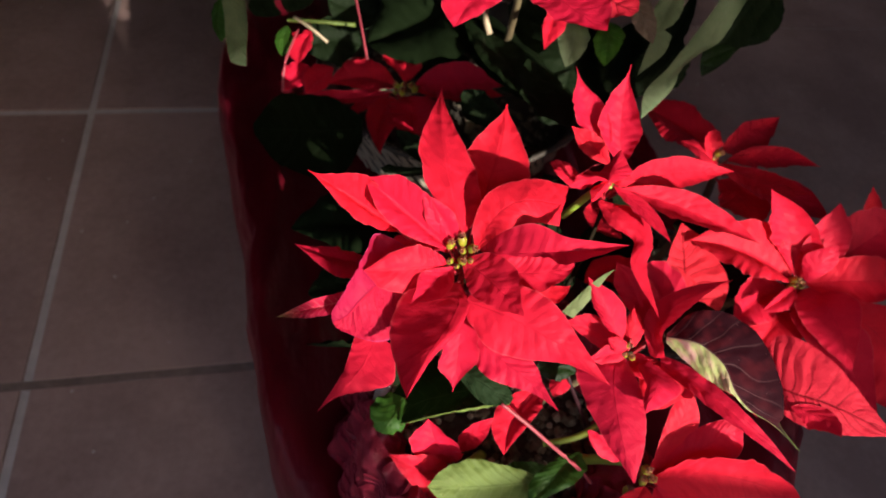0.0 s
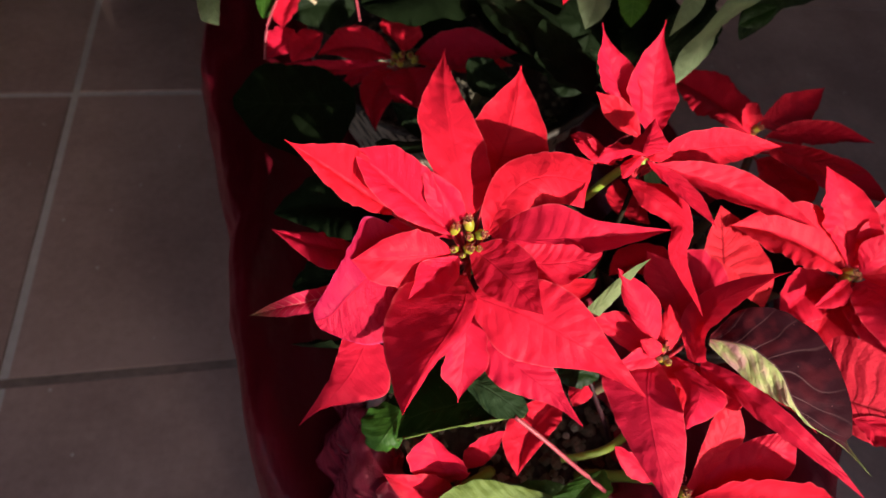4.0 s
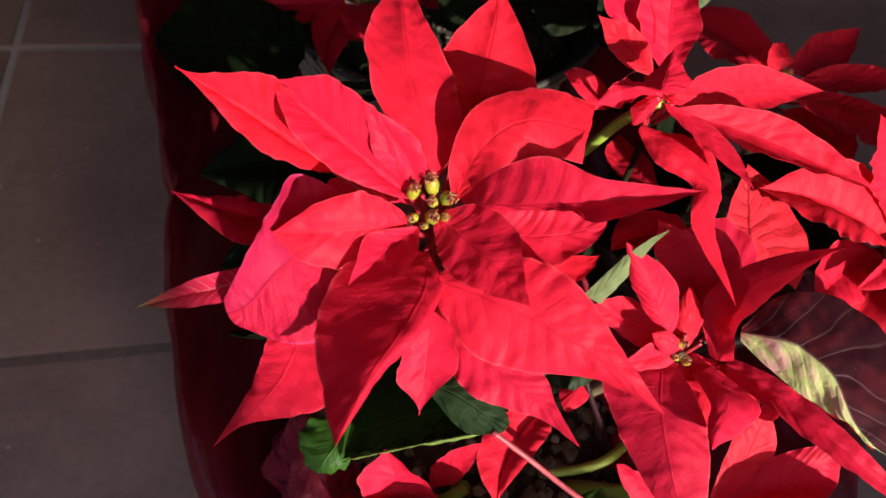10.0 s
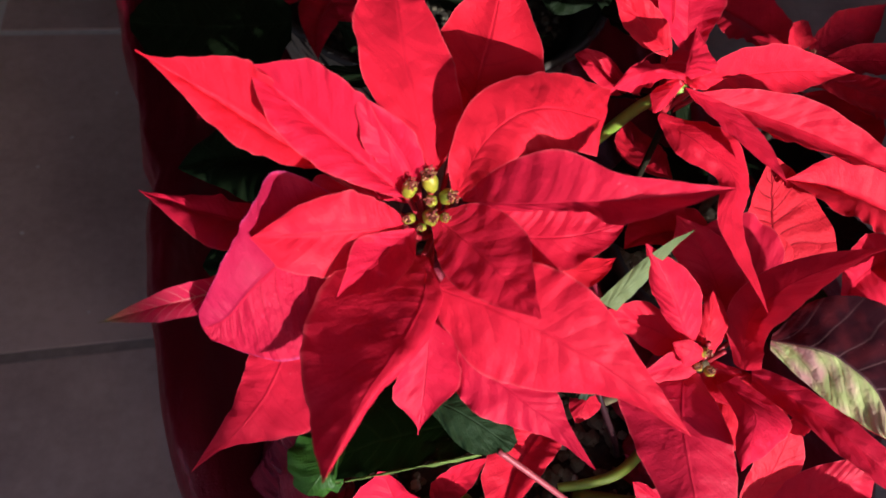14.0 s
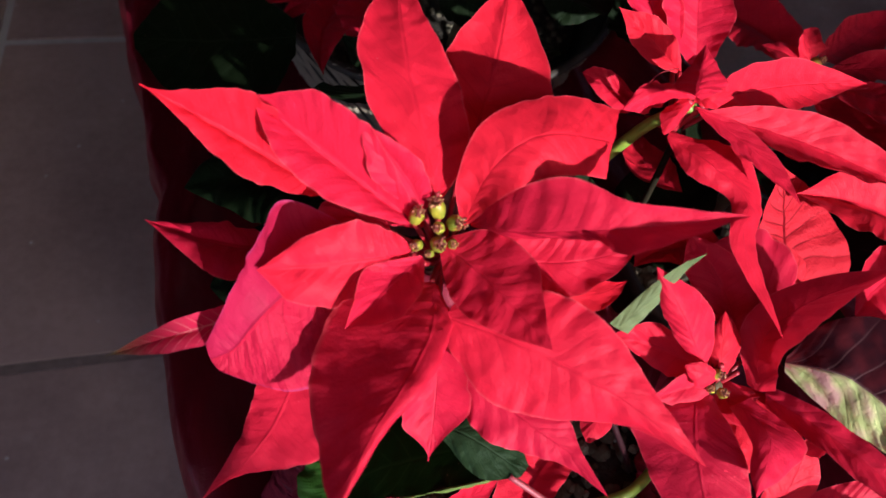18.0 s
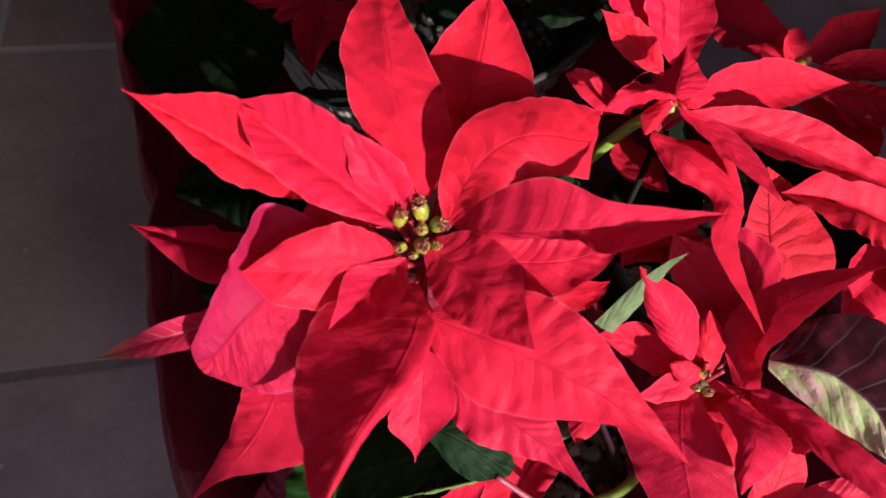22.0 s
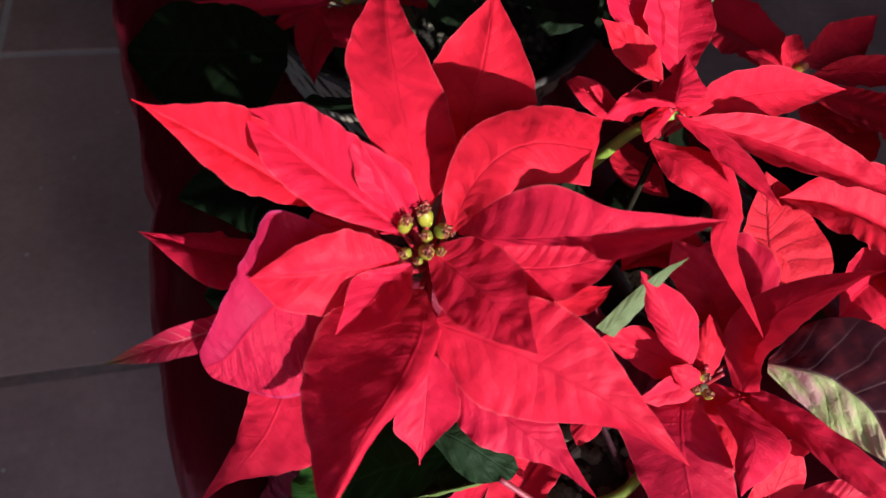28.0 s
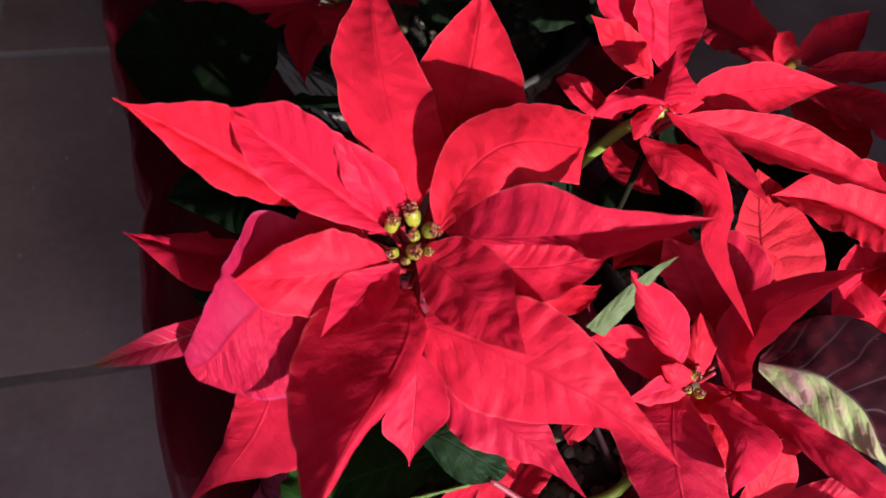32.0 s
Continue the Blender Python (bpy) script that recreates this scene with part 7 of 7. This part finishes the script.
blade("leaf", (-0.0122, 0.2013, 0.5415), (0.0077, 0.1851, 0.5349), (0.0335, 0.1768, 0.5349), (0.0083, 0.1938, 0.5409), (0.0070, 0.1742, 0.5273), 0.80, LEAF_DARK_SHADE, stem, "", 170, 1.0, 0.10)
# filler leaves, added so the deep gaps between the plants come out dark
blade("leaf", (0.1056, 0.3148, 0.5647), (0.1298, 0.2750, 0.5530), (0.1574, 0.2339, 0.5361), (0.1002, 0.2651, 0.5397), (0.1621, 0.2822, 0.5650), 0.80, LEAF_DARK_SHADE, stem, "", 171, 1.0, 0.10)
blade("leaf", (0.2083, 0.3670, 0.5429), (0.2206, 0.3145, 0.5209), (0.2213, 0.2579, 0.4879), (0.1796, 0.3209, 0.5161), (0.2653, 0.3131, 0.5299), 0.80, LEAF_DARK_SHADE, stem, "", 172, 1.0, 0.10)
blade("leaf", (0.2603, 0.3267, 0.5716), (0.2495, 0.2890, 0.5488), (0.2325, 0.2475, 0.5222), (0.2197, 0.2986, 0.5488), (0.2853, 0.2784, 0.5497), 0.80, LEAF_DARK_SHADE, stem, "", 173, 1.0, 0.10)
blade("leaf", (0.1239, 0.3513, 0.5735), (0.1552, 0.3193, 0.5687), (0.1983, 0.3006, 0.5756), (0.1511, 0.3447, 0.5851), (0.1535, 0.2948, 0.5517), 0.80, LEAF_DARK_SHADE, stem, "", 174, 1.0, 0.10)
blade("leaf", (0.2840, 0.2769, 0.5935), (0.2627, 0.2480, 0.5741), (0.2363, 0.2250, 0.5576), (0.2408, 0.2609, 0.5780), (0.2846, 0.2351, 0.5702), 0.80, LEAF_DARK_SHADE, stem, "", 175, 1.0, 0.10)
blade("leaf", (-0.0331, 0.3402, 0.5312), (-0.0626, 0.3426, 0.5363), (-0.0983, 0.3313, 0.5307), (-0.0612, 0.3622, 0.5500), (-0.0585, 0.3173, 0.5200), 0.80, LEAF_DARK_SHADE, stem, "", 176, 1.0, 0.10)
blade("leaf", (-0.0084, 0.3542, 0.5562), (-0.0316, 0.3627, 0.5568), (-0.0662, 0.3704, 0.5644), (-0.0243, 0.3814, 0.5712), (-0.0447, 0.3449, 0.5418), 0.80, LEAF_DARK_SHADE, stem, "", 177, 1.0, 0.10)
blade("leaf", (0.0105, 0.3453, 0.4943), (0.0456, 0.3429, 0.5054), (0.0873, 0.3265, 0.5135), (0.0462, 0.3718, 0.5101), (0.0421, 0.3146, 0.5004), 0.70, LEAF_DARK_SHADE, stem, "", 178, 1.0, 0.10)
part("petiole", tube_data("petiole", [(-0.1137, 0.2402, 0.5555), (-0.1092, 0.2553, 0.5767), (-0.0960, 0.2852, 0.5900)], (.0012, .0012), STEM_PINK), stem)
part("petiole", tube_data("petiole", [(-0.0363, 0.2394, 0.5922), (-0.0396, 0.2631, 0.6075), (-0.0433, 0.2965, 0.6194)], (.0012, .0012), STEM_PINK), stem)
part("petiole", tube_data("petiole", [(-0.1060, 0.3010, 0.5886), (-0.0792, 0.2959, 0.5910), (-0.0430, 0.2935, 0.5890)], (.002, .002), STEM_GREEN_DIMMED), stem)
part("petiole", tube_data("petiole", [(-0.0995, 0.2952, 0.5961), (-0.0847, 0.2843, 0.5919), (-0.0699, 0.2782, 0.5810)], (.0016, .0016), STRAW), stem)
part("petiole", tube_data("petiole", [(0.0731, 0.2787, 0.6331), (0.0729, 0.2616, 0.6214), (0.0773, 0.2552, 0.6080)], (.003, .003), STRAW), stem)
stem = part("stem", tube_data("stem", [(0.0900, 0.3000, 0.4400), (0.0926, 0.2489, 0.5944), (0.0751, 0.1978, 0.7087)], (0.0045, 0.003), STEM_BROWN, 8, 0.08), plant)
stem.matrix_parent_inverse = plant_base
part("petiole", tube_data("petiole", [(0.0760, 0.2039, 0.6926), (0.0681, 0.1981, 0.6991), (0.0592, 0.1911, 0.7115)], (0.0013, 0.0012), PETIOLE_RED, 6), stem)
blade("bract", (0.0603, 0.1922, 0.7117), (0.0346, 0.1647, 0.7073), (0.0114, 0.1342, 0.7014), (0.0087, 0.1675, 0.7084), (0.0478, 0.1571, 0.7051), 1.00, BRACT, stem, "", 179, 1.2, 0.18)
part("petiole", tube_data("petiole", [(0.0760, 0.2039, 0.6926), (0.0742, 0.1971, 0.6999), (0.0731, 0.1885, 0.7132)], (0.0013, 0.0012), PETIOLE_RED, 6), stem)
blade("bract", (0.0724, 0.1904, 0.7131), (0.0893, 0.1433, 0.7149), (0.1089, 0.1100, 0.7166), (0.1126, 0.1408, 0.7234), (0.0732, 0.1440, 0.7068), 0.90, BRACT, stem, "", 180, 1.2, 0.25)
part("petiole", tube_data("petiole", [(0.0760, 0.2039, 0.6926), (0.0935, 0.2026, 0.6828), (0.1107, 0.2006, 0.6787)], (0.0013, 0.0012), PETIOLE_RED, 6), stem)
blade("bract", (0.1110, 0.2014, 0.6791), (0.1017, 0.1825, 0.6692), (0.0939, 0.1644, 0.6601), (0.0962, 0.1852, 0.6698), (0.1125, 0.1790, 0.6692), 1.10, BRACT, stem, "", 181, 1.2, 0.32)
blade("bract", (0.1201, 0.1729, 0.7118), (0.1315, 0.1518, 0.7099), (0.1449, 0.1410, 0.7106), (0.1440, 0.1582, 0.7171), (0.1198, 0.1458, 0.7033), 0.70, BRACT_VEINY, stem, "lighter red bract with dark veins", 182, 1.2, 0.20)
part("petiole", tube_data("petiole", [(0.0760, 0.2039, 0.6926), (0.0743, 0.1988, 0.7010), (0.0723, 0.1937, 0.7161)], (0.0013, 0.0012), PETIOLE_RED, 6), stem)
blade("bract", (0.0726, 0.1937, 0.7154), (0.0641, 0.1923, 0.7327), (0.0564, 0.2089, 0.7473), (0.0486, 0.1947, 0.7308), (0.0836, 0.1894, 0.7349), 1.00, BRACT, stem, "", 183, 1.2, 0.27)
part("petiole", tube_data("petiole", [(0.0760, 0.2039, 0.6926), (0.0743, 0.1988, 0.7010), (0.0734, 0.1934, 0.7162)], (0.0013, 0.0012), PETIOLE_RED, 6), stem)
blade("bract", (0.0726, 0.1937, 0.7154), (0.0911, 0.1849, 0.7336), (0.1172, 0.1867, 0.7456), (0.0920, 0.1979, 0.7426), (0.0941, 0.1714, 0.7250), 1.00, BRACT, stem, "", 184, 1.2, 0.34)
cyathium((0.0650, 0.1774, 0.7227), (-0.05, -0.3, 0.95), 0.0036, stem, 185)
cyathium((0.0710, 0.1788, 0.7250), (-0.05, -0.3, 0.95), 0.0036, stem, 186)
cyathium((0.0673, 0.1820, 0.7263), (-0.05, -0.3, 0.95), 0.0036, stem, 187)


# ---- floor tiles ----
TS, JOINT = 0.6, 0.014
tile_mesh = box_data("tile", (-TS / 2 + JOINT / 2, -TS / 2 + JOINT / 2, -0.006), (TS / 2 - JOINT / 2, TS / 2 - JOINT / 2, 0.0), TILE, 0.0018)
for i in range(-4, 1):
    for j in range(-4, 7):
        t = part("tile", tile_mesh, floor)
        t.location = (-0.544 + TS * (i + 0.5), 0.227 + TS * (j + 0.5), 0.0006 * math.sin(i * 7 + j * 3))
# larger slabs beyond the stand
slab_mesh = box_data("slab", (-0.897, -0.747, -0.006), (0.897, 0.747, 0.0), TILE, 0.0018)
for i in range(2):
    for j in range(-2, 3):
        t = part("slab", slab_mesh, floor)
        t.location = (0.059 + 0.897 + 1.8 * i, SLAB_Y + 0.75 + 1.5 * j, 0.0)
# one joint filled with dark dirt, uneven in width
verts, faces = [], []
for i in range(61):
    x = -2.9 + 2.95 * i / 60
    w = 0.0072 + 0.0006 * noise.noise((x * 6, 0, 0)) + 0.0004 * noise.noise((x * 21, 3, 0)) 
    y = 0.227 + 0.001 * noise.noise((x * 9, 7, 0))
    verts += [(x, y - w, -0.0012), (x, y, -0.0009), (x, y + w, -0.0012)]
    if i:
        o = 3 * i
        faces += [(o - 3, o, o + 1, o - 2), (o - 2, o + 1, o + 2, o - 1)]
part("dirty_joint", mesh_of("dirty_joint", verts, faces, GROUT_DARK), floor, "blackened floor joint")
